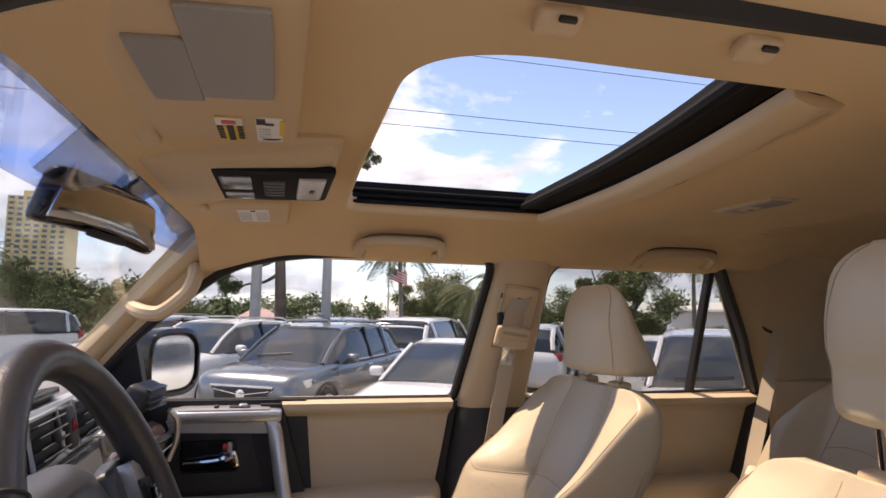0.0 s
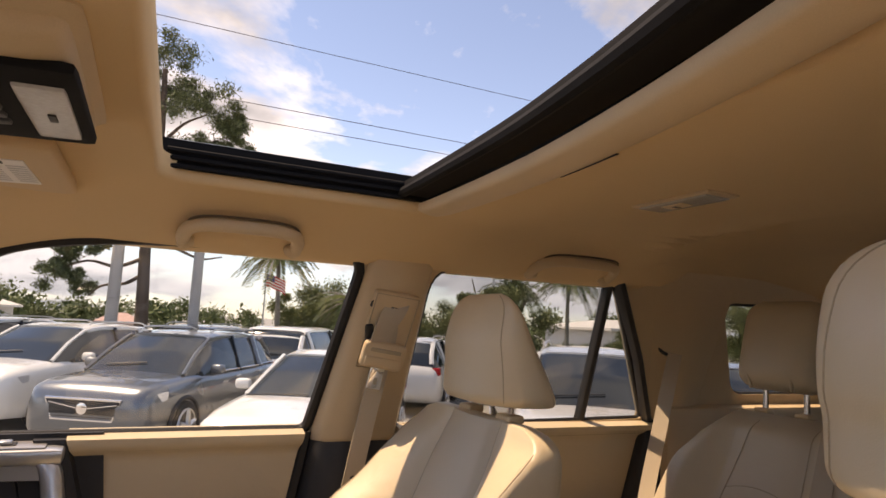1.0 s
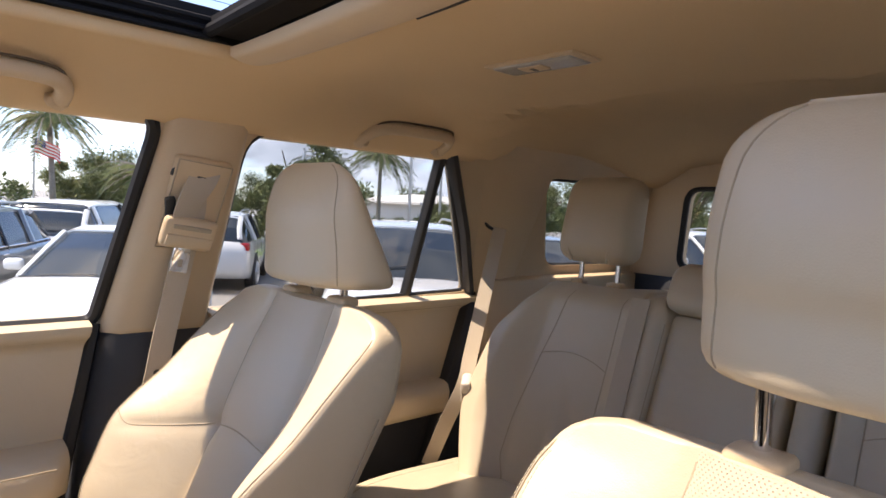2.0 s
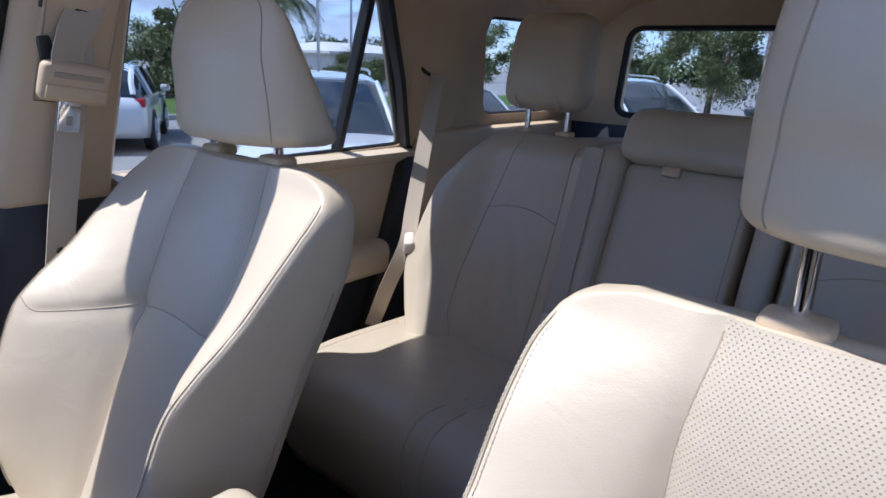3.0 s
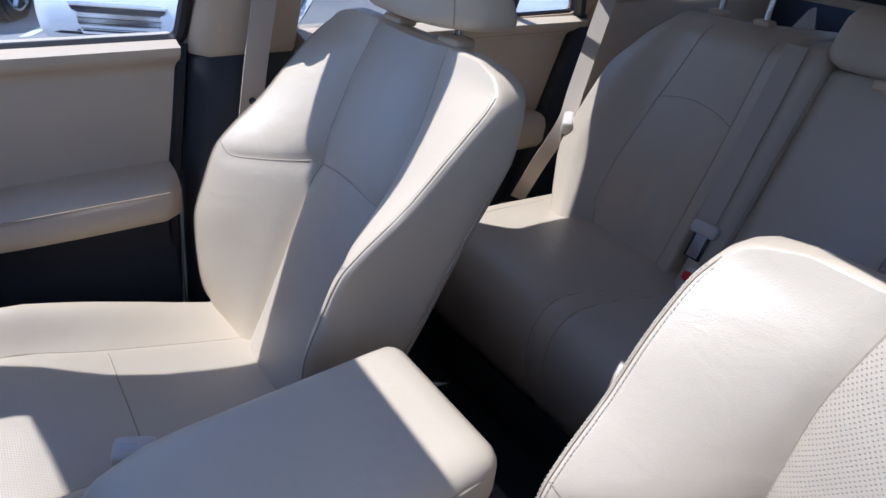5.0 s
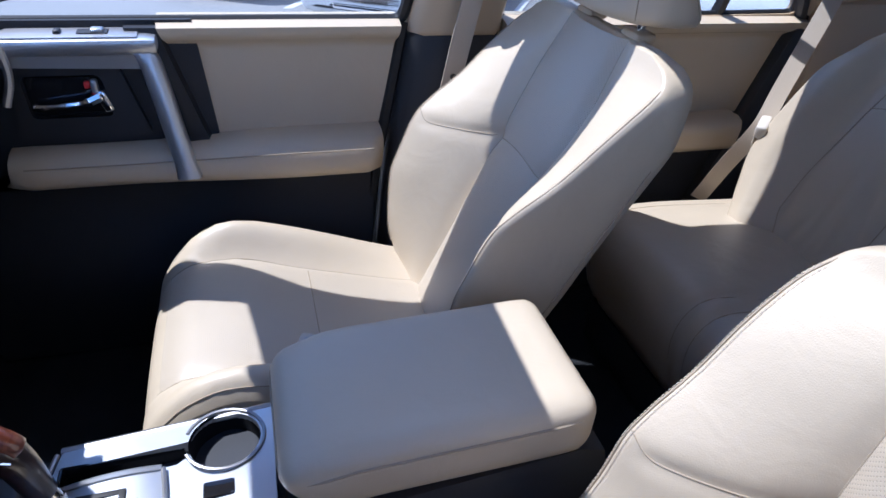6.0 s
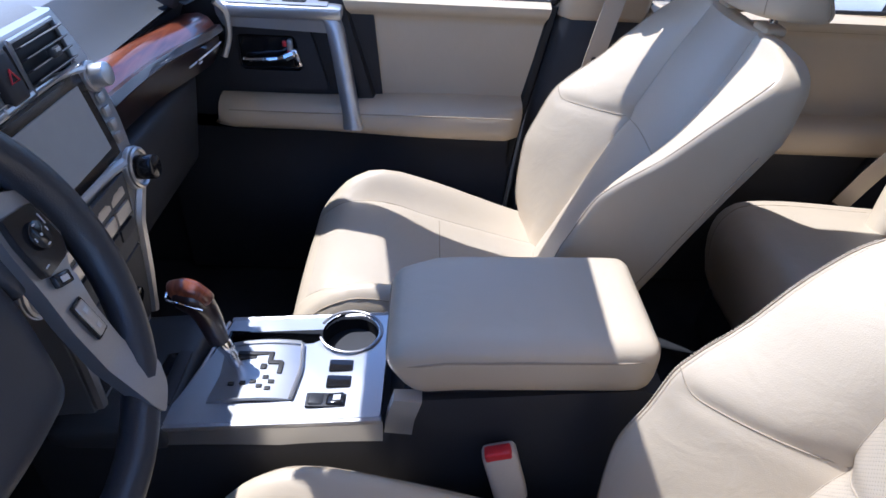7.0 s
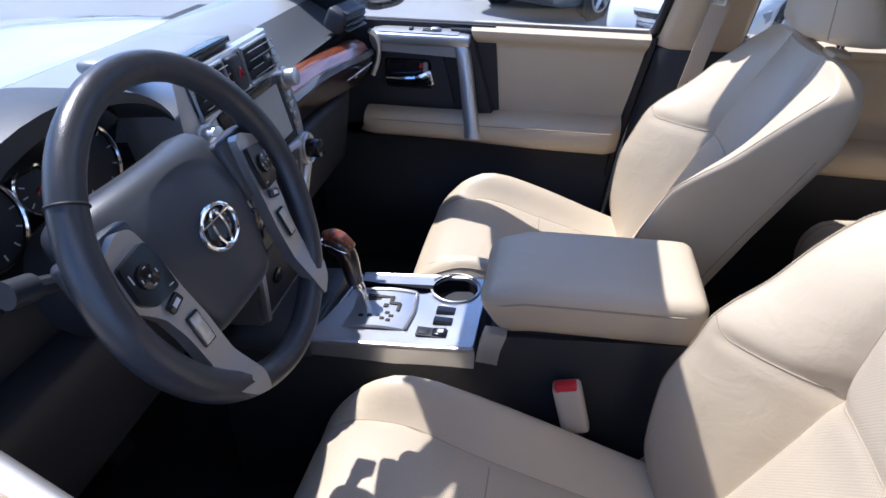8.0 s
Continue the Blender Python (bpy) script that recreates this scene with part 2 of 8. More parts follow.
def finish(bm, sharp=0.62):
    bmesh.ops.recalc_face_normals(bm, faces=bm.faces)
    for f in bm.faces:
        f.smooth = True
    for e in bm.edges:
        if len(e.link_faces) == 2 and e.calc_face_angle(0) > sharp:
            e.smooth = False


def part(name, bm, material, parent=None, label="", sharp=0.62):
    """Links a bmesh, built in place, as one mesh object under a thing or a part."""
    finish(bm, sharp)
    me = bpy.data.meshes.new(name)
    bm.to_mesh(me)
    bm.free()
    me.materials.append(material)
    ob = new(name, me)
    if parent is not None:
        ob.parent = parent
        if parent.type == "EMPTY":
            ob.matrix_parent_inverse = Matrix.Translation(-parent.location)
    return tagged(ob, label)


def single(name, bm, material, label, category, group="", kind="", sharp=0.62):
    """A thing that is one mesh."""
    return tagged(part(name, bm, material, None, sharp=sharp), label, category, group, kind)


def fold(verts, faces):
    """A bmesh from lists of points and index loops."""
    bm = bmesh.new()
    vs = [bm.verts.new(v) for v in verts]
    for f in faces:
        try:
            bm.faces.new([vs[i] for i in f])
        except ValueError:
            pass
    return bm


def box(bm, size, m=Matrix(), r=0.004, seg=2):
    """A bevelled box of that size, centred on the pose m."""
    got = bmesh.ops.create_cube(bm, size=1.0, matrix=m @ Matrix.Diagonal((*size, 1)))
    if r > 0:
        edges = list({e for v in got["verts"] for e in v.link_edges})
        bmesh.ops.bevel(bm, geom=edges, offset=min(r, min(size) * 0.45), segments=seg, profile=0.5, affect="EDGES")
    return bm


def at(x, y, z, rx=0, ry=0, rz=0):
    return pose(x, y, z, rx, ry, rz)


def boxed(size, m, r=0.004, seg=2):
    return box(bmesh.new(), size, m, r, seg)


def pad(size, m, r=0.03, crown=0.0, n=9, shape=None):
    """A padded block with rounded edges; crown swells its top; shape(p, half) may move each point first."""
    half = Vector(size) / 2
    r = min(r, min(half) * 0.98)
    verts, faces, seen = [], [], {}

    def vert(p):
        key = tuple(round(c, 4) for c in p)
        if key not in seen:
            q = Vector(p[i] * half[i] for i in range(3))
            inner = Vector(max(-half[i] + r, min(half[i] - r, q[i])) for i in range(3))
            d = q - inner
            q = inner + (d.normalized() * r if d.length > 1e-9 else d)
            q.z += crown * (1 - p[0] ** 2) * (1 - p[1] ** 2) * (1 if p[2] > 0 else 0) * max(0, p[2])
            if shape:
                q = shape(q, half)
            seen[key] = len(verts)
            verts.append(m @ q)
        return seen[key]

    def side(axis, sign):
        # points crowd towards the edges, so that the rounding is smooth
        t = [math.sin(math.pi / 2 * (2 * i / n - 1)) for i in range(n + 1)]
        a, b = [k for k in range(3) if k != axis]
        for i in range(n):
            for j in range(n):
                loop = []
                for u, v in ((t[i], t[j]), (t[i + 1], t[j]), (t[i + 1], t[j + 1]), (t[i], t[j + 1])):
                    p = [0, 0, 0]
                    p[axis], p[a], p[b] = sign, u, v
                    loop.append(vert(p))
                faces.append(loop)
    for axis in range(3):
        for sign in (-1, 1):
            side(axis, sign)
    return fold(verts, faces)


def loft(loops, caps=True, closed=True):
    """A skin over loops of points, all of one length."""
    n = len(loops[0])
    verts = [p for loop in loops for p in loop]
    faces = []
    for i in range(len(loops) - 1):
        for j in range(n if closed else n - 1):
            k = (j + 1) % n
            faces.append((i * n + j, i * n + k, (i + 1) * n + k, (i + 1) * n + j))
    if caps and closed:
        faces.append(tuple(range(n)))
        faces.append(tuple((len(loops) - 1) * n + j for j in range(n)))
    return fold(verts, faces)


def tube(path, r, seg=8, closed=False, bm=None, flat=1.0, side=None):
    """A round (or flattened) bar along a path of points; r may be a list."""
    bm = bm or bmesh.new()
    pts = [Vector(p) for p in path]
    n = len(pts)
    rad = r if isinstance(r, (list, tuple)) else [r] * n
    rings, ref = [], None
    for i, p in enumerate(pts):
        a = pts[(i - 1) % n] if (closed or i > 0) else p
        b = pts[(i + 1) % n] if (closed or i < n - 1) else p
        d = (b - a).normalized()
        if side is not None:
            u = Vector(side)
        elif ref is None:
            u = Vector((0, 0, 1)) if abs(d.z) < 0.9 else Vector((1, 0, 0))
        else:
            u = ref
        u = (u - d * u.dot(d)).normalized()
        ref = u
        w = d.cross(u)
        rings.append([bm.verts.new(p + (u * math.cos(t) + w * math.sin(t) * flat) * rad[i]) for t in (2 * math.pi * k / seg for k in range(seg))])
    for i in range(n if closed else n - 1):
        A, B = rings[i], rings[(i + 1) % n]
        for k in range(seg):
            bm.faces.new((A[k], A[(k + 1) % seg], B[(k + 1) % seg], B[k]))
    if not closed:
        bm.faces.new(rings[0][::-1])
        bm.faces.new(rings[-1])
    return bm


def disc(r, depth, m, seg=32, bevel=0.002, r2=None):
    """A short round knob along the pose's z axis."""
    bm = bmesh.new()
    bmesh.ops.create_cone(bm, cap_ends=True, segments=seg, radius1=r, radius2=r if r2 is None else r2, depth=depth, matrix=m)
    if bevel:
        edges = [e for e in bm.edges if len(e.link_faces) == 2 and e.calc_face_angle(0) > 0.7]
        bmesh.ops.bevel(bm, geom=edges, offset=bevel, segments=2, profile=0.5, affect="EDGES")
    return bm


def sheet(f, nu, nv, thick, way=None):
    """A curved panel: f(u, v) in 0..1 gives its face; it has thickness along its normal, or along way."""
    P = [[Vector(f(i / nu, j / nv)) for j in range(nv + 1)] for i in range(nu + 1)]
    verts, back = [], []
    for i in range(nu + 1):
        for j in range(nv + 1):
            a = P[min(i + 1, nu)][j] - P[max(i - 1, 0)][j]
            b = P[i][min(j + 1, nv)] - P[i][max(j - 1, 0)]
            nrm = Vector(way) if way else a.cross(b).normalized()
            verts.append(P[i][j])
            back.append(P[i][j] + nrm * thick)
    k, w = len(verts), nv + 1
    faces = []
    for i in range(nu):
        for j in range(nv):
            q = (i * w + j, (i + 1) * w + j, (i + 1) * w + j + 1, i * w + j + 1)
            faces += [q, tuple(x + k for x in q[::-1])]
    rim = [(i, 0) for i in range(nu + 1)] + [(nu, j) for j in range(1, nv + 1)] + [(i, nv) for i in range(nu - 1, -1, -1)] + [(0, j) for j in range(nv - 1, 0, -1)]
    ids = [i * w + j for i, j in rim]
    for a, b in zip(ids, ids[1:] + ids[:1]):
        faces.append((a, b, b + k, a + k))
    return fold(verts + back, faces)


def holed(outer, holes, face, thick_face):
    """A wall from a flat outline with openings: face(p) and thick_face(p) place the 2D points on its two sides."""
    bm = bmesh.new()
    rings = []
    for loop in (outer, *holes):
        vs = [bm.verts.new((p[0], 0, p[1])) for p in loop]
        for a, b in zip(vs, vs[1:] + vs[:1]):
            bm.edges.new((a, b))
        rings.append(vs)
    bmesh.ops.triangle_fill(bm, use_beauty=True, edges=bm.edges[:])
    bm.verts.index_update()
    flat = [(v.co.x, v.co.z) for v in bm.verts]
    tris = [[v.index for v in f.verts] for f in bm.faces]
    idx = [[v.index for v in ring] for ring in rings]
    bm.free()
    n = len(flat)
    verts = [face(p) for p in flat] + [thick_face(p) for p in flat]
    faces = [tuple(t) for t in tris] + [tuple(i + n for i in t[::-1]) for t in tris]
    for ring in idx:
        for a, b in zip(ring, ring[1:] + ring[:1]):
            faces.append((a, b, b + n, a + n))
    return fold(verts, faces)


def rounded(pts, r, seg=5):
    """A closed 2D outline with its corners rounded; r is one radius or one for each corner."""
    out, n = [], len(pts)
    for i in range(n):
        p, a, b = Vector(pts[i]), Vector(pts[i - 1]), Vector(pts[(i + 1) % n])
        rad = r[i] if isinstance(r, (list, tuple)) else r
        da, db = (a - p), (b - p)
        k = min(rad, da.length * 0.45, db.length * 0.45)
        s, e = p + da.normalized() * k, p + db.normalized() * k
        for j in range(seg + 1):
            t = j / seg
            out.append(tuple(s * (1 - t) ** 2 + p * 2 * t * (1 - t) + e * t ** 2))
    return out


def smooth_path(pts, n=8):
    """A smooth curve through points (Catmull-Rom)."""
    P = [Vector(p) for p in pts]
    P = [P[0] * 2 - P[1]] + P + [P[-1] * 2 - P[-2]]
    out = []
    for i in range(1, len(P) - 2):
        for k in range(n):
            t = k / n
            a, b, c, d = P[i - 1:i + 3]
            out.append(0.5 * ((2 * b) + (c - a) * t + (2 * a - 5 * b + 4 * c - d) * t * t + (3 * b - a - 3 * c + d) * t ** 3))
    out.append(P[-2])
    return out


def stitches(path, normal, gap=0.0052, length=0.0037, r=0.00045):
    """A row of separate thread dashes along a path, joined into one bmesh."""
    bm = bmesh.new()
    pts = [Vector(p) for p in path]
    run = [0.0]
    for a, b in zip(pts, pts[1:]):
        run.append(run[-1] + (b - a).length)

    def spot(s):
        for i in range(len(pts) - 1):
            if s <= run[i + 1]:
                return pts[i].lerp(pts[i + 1], (s - run[i]) / max(1e-9, run[i + 1] - run[i]))
        return pts[-1]
    s = 0.0
    while s + length < run[-1]:
        tube([spot(s), spot(s + length / 2) + Vector(normal) * r, spot(s + length)], [r * 0.7, r, r * 0.7], seg=6, bm=bm)
        s += gap
    return bm


def join(*bms):
    """One bmesh out of several."""
    out = bmesh.new()
    for b in bms:
        me = bpy.data.meshes.new("tmp")
        b.to_mesh(me)
        b.free()
        out.from_mesh(me)
        bpy.data.meshes.remove(me)
    return out


def ip(x, xs, ys):
    return float(np.interp(x, xs, ys))


def curve(x, xs, ys):
    """A smooth curve through a table of places, with no overshoot."""
    if x <= xs[0]:
        return ys[0]
    if x >= xs[-1]:
        return ys[-1]
    n = len(xs)
    d = [(ys[i + 1] - ys[i]) / (xs[i + 1] - xs[i]) for i in range(n - 1)]
    m = [d[0]] + [0.0 if d[i - 1] * d[i] <= 0 else 2 * d[i - 1] * d[i] / (d[i - 1] + d[i]) for i in range(1, n - 1)] + [d[-1]]
    i = max(k for k in range(n - 1) if xs[k] <= x)
    h = xs[i + 1] - xs[i]
    t = (x - xs[i]) / h
    return ys[i] * (1 + 2 * t) * (1 - t) ** 2 + h * m[i] * t * (1 - t) ** 2 + ys[i + 1] * t * t * (3 - 2 * t) + h * m[i + 1] * t * t * (t - 1)


def smoothstep(t):
    t = max(0.0, min(1.0, t))
    return t * t * (3 - 2 * t)


def letters(name, text, size, m, material, parent, depth=0.0006, label=""):
    """Raised writing in the built-in font, turned into a mesh."""
    cu = bpy.data.curves.new(name, "FONT")
    cu.body, cu.size, cu.extrude, cu.align_x, cu.align_y = text, size, depth, "CENTER", "CENTER"
    tmp = bpy.data.objects.new("tmp_text", cu)
    scene.collection.objects.link(tmp)
    me = bpy.data.meshes.new_from_object(tmp.evaluated_get(bpy.context.evaluated_depsgraph_get()))
    bpy.data.objects.remove(tmp)
    bpy.data.curves.remove(cu)
    bm = bmesh.new()
    bm.from_mesh(me)
    bpy.data.meshes.remove(me)
    bm.transform(m)
    return part(name, bm, material, parent, label)
# ---------------------------------------------------------------- the cabin: walls, roof, floor
SILL = 1.355


def lean(z):
    """How far from the centre line the side trim stands at a height: upright below the sill, leaning in above it."""
    return ip(z, [0.5, SILL, 1.70, 1.80], [0.735, 0.735, 0.588, 0.545])


def side_wall(name, s, front_hole, mat, label, rise=0.0):
    """One side above the sill with its window openings; s = +1 passenger, -1 driver."""
    outer = [(-1.05, 1.30), (-0.77, 1.345), (-0.41, 1.752), (-0.2, 1.775 + rise), (1.95, 1.79 + rise), (2.05, 1.30)]
    rear_hole = rounded([(0.455, 1.352), (0.466, 1.716), (0.965, 1.722), (1.195, 1.362)], [0.02, 0.06, 0.05, 0.03])
    cargo = rounded([(1.50, 1.43), (1.345, 1.69), (1.86, 1.70), (1.88, 1.43)], [0.05, 0.05, 0.05, 0.04])
    face = lambda p: (p[0], s * lean(p[1]), p[1])
    outside = lambda p: (p[0], s * (lean(p[1]) + (0.030 if s > 0 else ip(p[0], [0.36, 0.46], [0.085, 0.030]))), p[1])
    bm = holed(outer, [front_hole, rear_hole, cargo], face, outside)
    ob = single(name, bm, mat, label, "wall", kind="structure", sharp=0.5)
    return ob, rear_hole, cargo


PASS_HOLE = rounded([(-0.66, 1.352), (-0.50, 1.535), (-0.31, 1.688), (-0.12, 1.716), (0.312, 1.722), (0.254, 1.352)], [0.03, 0.06, 0.08, 0.06, 0.045, 0.02])
DRIVE_HOLE = rounded([(-0.64, 1.352), (-0.49, 1.56), (-0.36, 1.71), (-0.22, 1.776), (0.30, 1.788), (0.26, 1.352)], [0.03, 0.06, 0.08, 0.06, 0.045, 0.02])
_, REAR_HOLE, CARGO_HOLE = side_wall("wall_passenger", 1, PASS_HOLE, m_trim, "beige plastic pillar and window trim of the passenger side")
side_wall("wall_driver", -1, DRIVE_HOLE, m_trim, "beige plastic pillar and window trim of the driver side", 0.05)


def on_side(p, s=1, off=0.0):
    return Vector((p[0], s * (lean(p[1]) + off), p[1]))


def seal(name, hole, s, label, r=0.008, off=0.012, cut=None):
    pts = [on_side(p, s, off) for p in hole if cut is None or cut(p)]
    return single(name, tube(pts, r, seg=8, closed=cut is None), m_rubber, label, "window seal", kind="structure")


seal("window_seal", PASS_HOLE, 1, "black rubber seal round the passenger front window", r=0.012, off=0.006)
seal("window_seal", REAR_HOLE, 1, "black rubber seal round the passenger rear window", r=0.008)
seal("window_seal", CARGO_HOLE, 1, "black rubber seal round the cargo window")
seal("window_seal", DRIVE_HOLE, -1, "black rubber seal round the open driver window", r=0.013, off=0.03)
seal("window_seal", REAR_HOLE, -1, "black rubber seal round the driver side rear window")
seal("window_seal", CARGO_HOLE, -1, "black rubber seal round the driver side cargo window")


def pane(name, hole, s, mat, label, off=0.045, thick=0.004):
    bm = holed(hole, [], lambda p: on_side(p, s, off), lambda p: on_side(p, s, off + thick))
    ob = single(name, bm, mat, label, "window", kind="structure")
    ob.visible_shadow = False
    return ob


pane("window_1", PASS_HOLE, 1, m_glass, "clear front passenger window, fully closed", 0.018)
pane("window_2", REAR_HOLE, 1, m_privacy, "dark privacy glass of the rear passenger door", 0.018)
pane("window_3", CARGO_HOLE, 1, m_privacy, "dark privacy glass beside the cargo space", 0.018)
pane("window_4", REAR_HOLE, -1, m_privacy, "dark privacy glass of the rear driver side door", 0.018)
pane("window_5", CARGO_HOLE, -1, m_privacy, "dark privacy glass beside the cargo space", 0.018)

# black divider bar and frame of the rear quarter glass
for s in (1, -1):
    single("window_divider", tube([on_side((0.952, 1.724), s, 0.02), on_side((0.988, 1.355), s, 0.02)], 0.011, seg=8, flat=1.6, side=(1, 0, 0)), m_rubber,
           "black upright bar between rear window and quarter glass", "window frame", kind="structure")
    single("window_frame_edge", tube([on_side((0.965, 1.719), s, 0.0), on_side((1.10, 1.53), s, 0.0), on_side((1.205, 1.35), s, 0.0)], 0.02, seg=8, flat=0.6, side=(0, 1, 0)), m_black,
           "wide black sloping edge of the rear door frame", "window frame", kind="structure")

# lower outer body sides and floor, closing the place
for s in (1, -1):
    single("body_side", boxed((3.75, 0.06, 0.93), at(0.2, s * 0.87, 0.80), 0.03), m_body, "white painted lower body side of the vehicle", "car body", kind="structure")
single("floor", boxed((3.4, 1.66, 0.06), at(0.55, 0, 0.60), 0.01), m_carpet, "black carpet of the cabin floor", "floor", kind="structure")
single("firewall", boxed((0.06, 1.66, 0.85), at(-0.96, 0, 0.93), 0.01), m_carpet, "black carpeted wall under the dashboard", "wall", kind="structure")
single("hood", sheet(lambda u, v: (-0.90 - 1.15 * u, -0.85 + 1.7 * v, 1.345 - 0.13 * u * u - 0.06 * (2 * v - 1) ** 4), 10, 12, -0.03), m_body, "white painted engine hood", "car hood", kind="structure")
single("front_body", boxed((0.95, 1.66, 0.75), at(-1.66, 0, 0.82), 0.08), m_body, "white painted front body of the vehicle", "car body", kind="structure")
single("tailgate", boxed((0.08, 1.66, 0.95), at(2.02, 0, 0.93), 0.03), m_black, "black trim of the closed tailgate", "wall", kind="structure")


for s in (1, -1):
    single("kick_panel", boxed((0.62, 0.03, 0.70), at(-0.62, s * 0.765, 0.98), 0.012), m_black, "black kick panel beside the footwell", "trim", kind="structure")

# ---- headliner with the sunroof opening
def roof_z(x, y):
    z = 1.788 - (0.085 if y > 0 else 0.010) * smoothstep((abs(y) - 0.36) / 0.25) * smoothstep((abs(y) - 0.30) / 0.3)
    z -= 0.055 * smoothstep((-0.16 - x) / 0.3)
    ridge = 0.885 + 0.62 * y * y
    z += 0.044 * smoothstep((x - ridge) / 0.035)
    z -= 0.06 * smoothstep((x - 1.5) / 0.45)
    return z


OPEN = rounded([(-0.108, -0.452), (-0.080, 0.385), (0.402, 0.385), (0.322, -0.452)], [0.11, 0.045, 0.05, 0.10], seg=10)


def resample(loop, n):
    P = [Vector(p) for p in loop]
    P.append(P[0])
    run = [0.0]
    for a, b in zip(P, P[1:]):
        run.append(run[-1] + (b - a).length)
    out = []
    for k in range(n):
        s = run[-1] * k / n
        i = max(j for j in range(len(run) - 1) if run[j] <= s + 1e-12)
        out.append(P[i].lerp(P[i + 1], (s - run[i]) / max(1e-9, run[i + 1] - run[i])))
    return out


def to_rect(p, c, x0, x1, y0, y1):
    d = p - c
    k = min((x1 - c.x) / d.x if d.x > 1e-9 else (x0 - c.x) / d.x if d.x < -1e-9 else 1e9,
            (y1 - c.y) / d.y if d.y > 1e-9 else (y0 - c.y) / d.y if d.y < -1e-9 else 1e9)
    return c + d * k


def roof_shell(x0, x1, y1, zf, thick, lip):
    inner = resample(OPEN, 160)
    c = Vector((0.11, -0.02))
    rings = []
    for k in range(lip):
        a = (1 - k / lip) * math.pi / 2
        rings.append([Vector((p.x, p.y, zf(p.x, p.y) + 0.016 * math.sin(a) ** 2)) + Vector(((c - p).normalized().x, (c - p).normalized().y, 0)) * (-0.010 * (1 - math.sin(a))) for p in inner])
    for k in range(0, 65):
        t = (k / 64) ** 1.2
        ring = []
        for p in inner:
            q = (p + (p - c).normalized() * 0.011).lerp(to_rect(p, c, x0, x1, -y1, y1), t)
            ring.append(Vector((q.x, q.y, zf(q.x, q.y))))
        rings.append(ring)
    low = [p for r in rings for p in r]
    n, m = 160, len(rings)
    up = [p + Vector((0, 0, thick)) for p in low]
    faces = []
    for i in range(m - 1):
        for j in range(n):
            k = (j + 1) % n
            q = (i * n + j, i * n + k, (i + 1) * n + k, (i + 1) * n + j)
            faces += [q, tuple(x + n * m for x in q[::-1])]
    for i in (0, m - 1):
        for j in range(n):
            k = (j + 1) % n
            faces.append((i * n + j, i * n + k, i * n + k + n * m, i * n + j + n * m))
    return fold(low + up, faces)


single("ceiling", roof_shell(-0.376, 1.98, 0.62, roof_z, 0.02, 4), m_headliner, "beige woven headliner with a sunroof opening", "ceiling", kind="structure")
outer_roof = single("roof", roof_shell(-0.388, 2.04, 0.70, lambda x, y: 1.832 - (0.05 if y > 0 else 0.012) * (abs(y) / 0.7) ** 3 - 0.045 * smoothstep((-0.1 - x) / 0.4) + 0.03 * smoothstep((x - 0.45) / 0.2), 0.012, 1), m_body, "white painted outer roof panel", "car roof", kind="structure")

# the roof draws in over the rear doors
for v in outer_roof.data.vertices:
    v.co.y *= 1 - 0.13 * smoothstep((v.co.x - 0.36) / 0.12) * (1 if v.co.y < 0 else 0)
    v.co.y -= 0.085 * smoothstep((v.co.y - 0.45) / 0.25)
    v.co.x -= 0.060 * smoothstep((0.02 - v.co.x) / 0.10)

# black well of the sunroof, between headliner and outer roof
inner = resample(OPEN, 96)
c0 = Vector((0.11, -0.02))
well = loft([[Vector((p.x, p.y, z)) + Vector((*(p - c0).normalized(), 0)) * o for p in inner] for z, o in ((1.803, 0.012), (1.806, -0.004), (1.850, -0.004), (1.854, 0.03), (1.80, 0.034), (1.803, 0.012))], caps=False)
for v in well.verts:
    v.co.x -= 0.052 * smoothstep((0.0 - v.co.x) / 0.08) * (0.4 + 0.6 * smoothstep((v.co.z - 1.807) / 0.03))
single("sunroof_well", well, m_well, "black inner wall of the sunroof opening", "sunroof", kind="structure")
rail = thing("sunroof_rails", "black ribbed sunroof rails round the open roof", "sunroof", (0.1, 0, 1.82), kind="structure")
for k in range(3):
    part("rail", tube([(-0.075, 0.377 - 0.002 * k, 1.808 + 0.012 * k), (0.33, 0.377 - 0.002 * k, 1.808 + 0.012 * k)], 0.004, seg=6), m_well, rail)
glassy = thing("sunroof_panel", "black edge of the slid-back sunroof glass above the opening", "sunroof", (0.3, 0, 1.85))
cx = lambda y: curve(y, [-0.43, -0.2, 0.0, 0.37], [0.214, 0.258, 0.284, 0.306])   # front edge of the slid-back panel
part("front_seal", sheet(lambda u, v: (cx(-0.45 + 0.83 * u) + 0.050 * v, -0.45 + 0.83 * u, 1.814), 24, 3, 0.022, way=(0, 0, 1)), m_well, glassy)
part("wind_edge", tube([(cx(y), y, 1.817) for y in np.linspace(-0.45, 0.38, 20)], 0.009, seg=8), m_well, glassy)
part("glass", sheet(lambda u, v: (cx(-0.442 + 0.812 * u) + 0.06 + 0.40 * v, -0.442 + 0.812 * u, 1.838), 12, 3, 0.006, way=(0, 0, 1)), m_gloss_black, glassy)


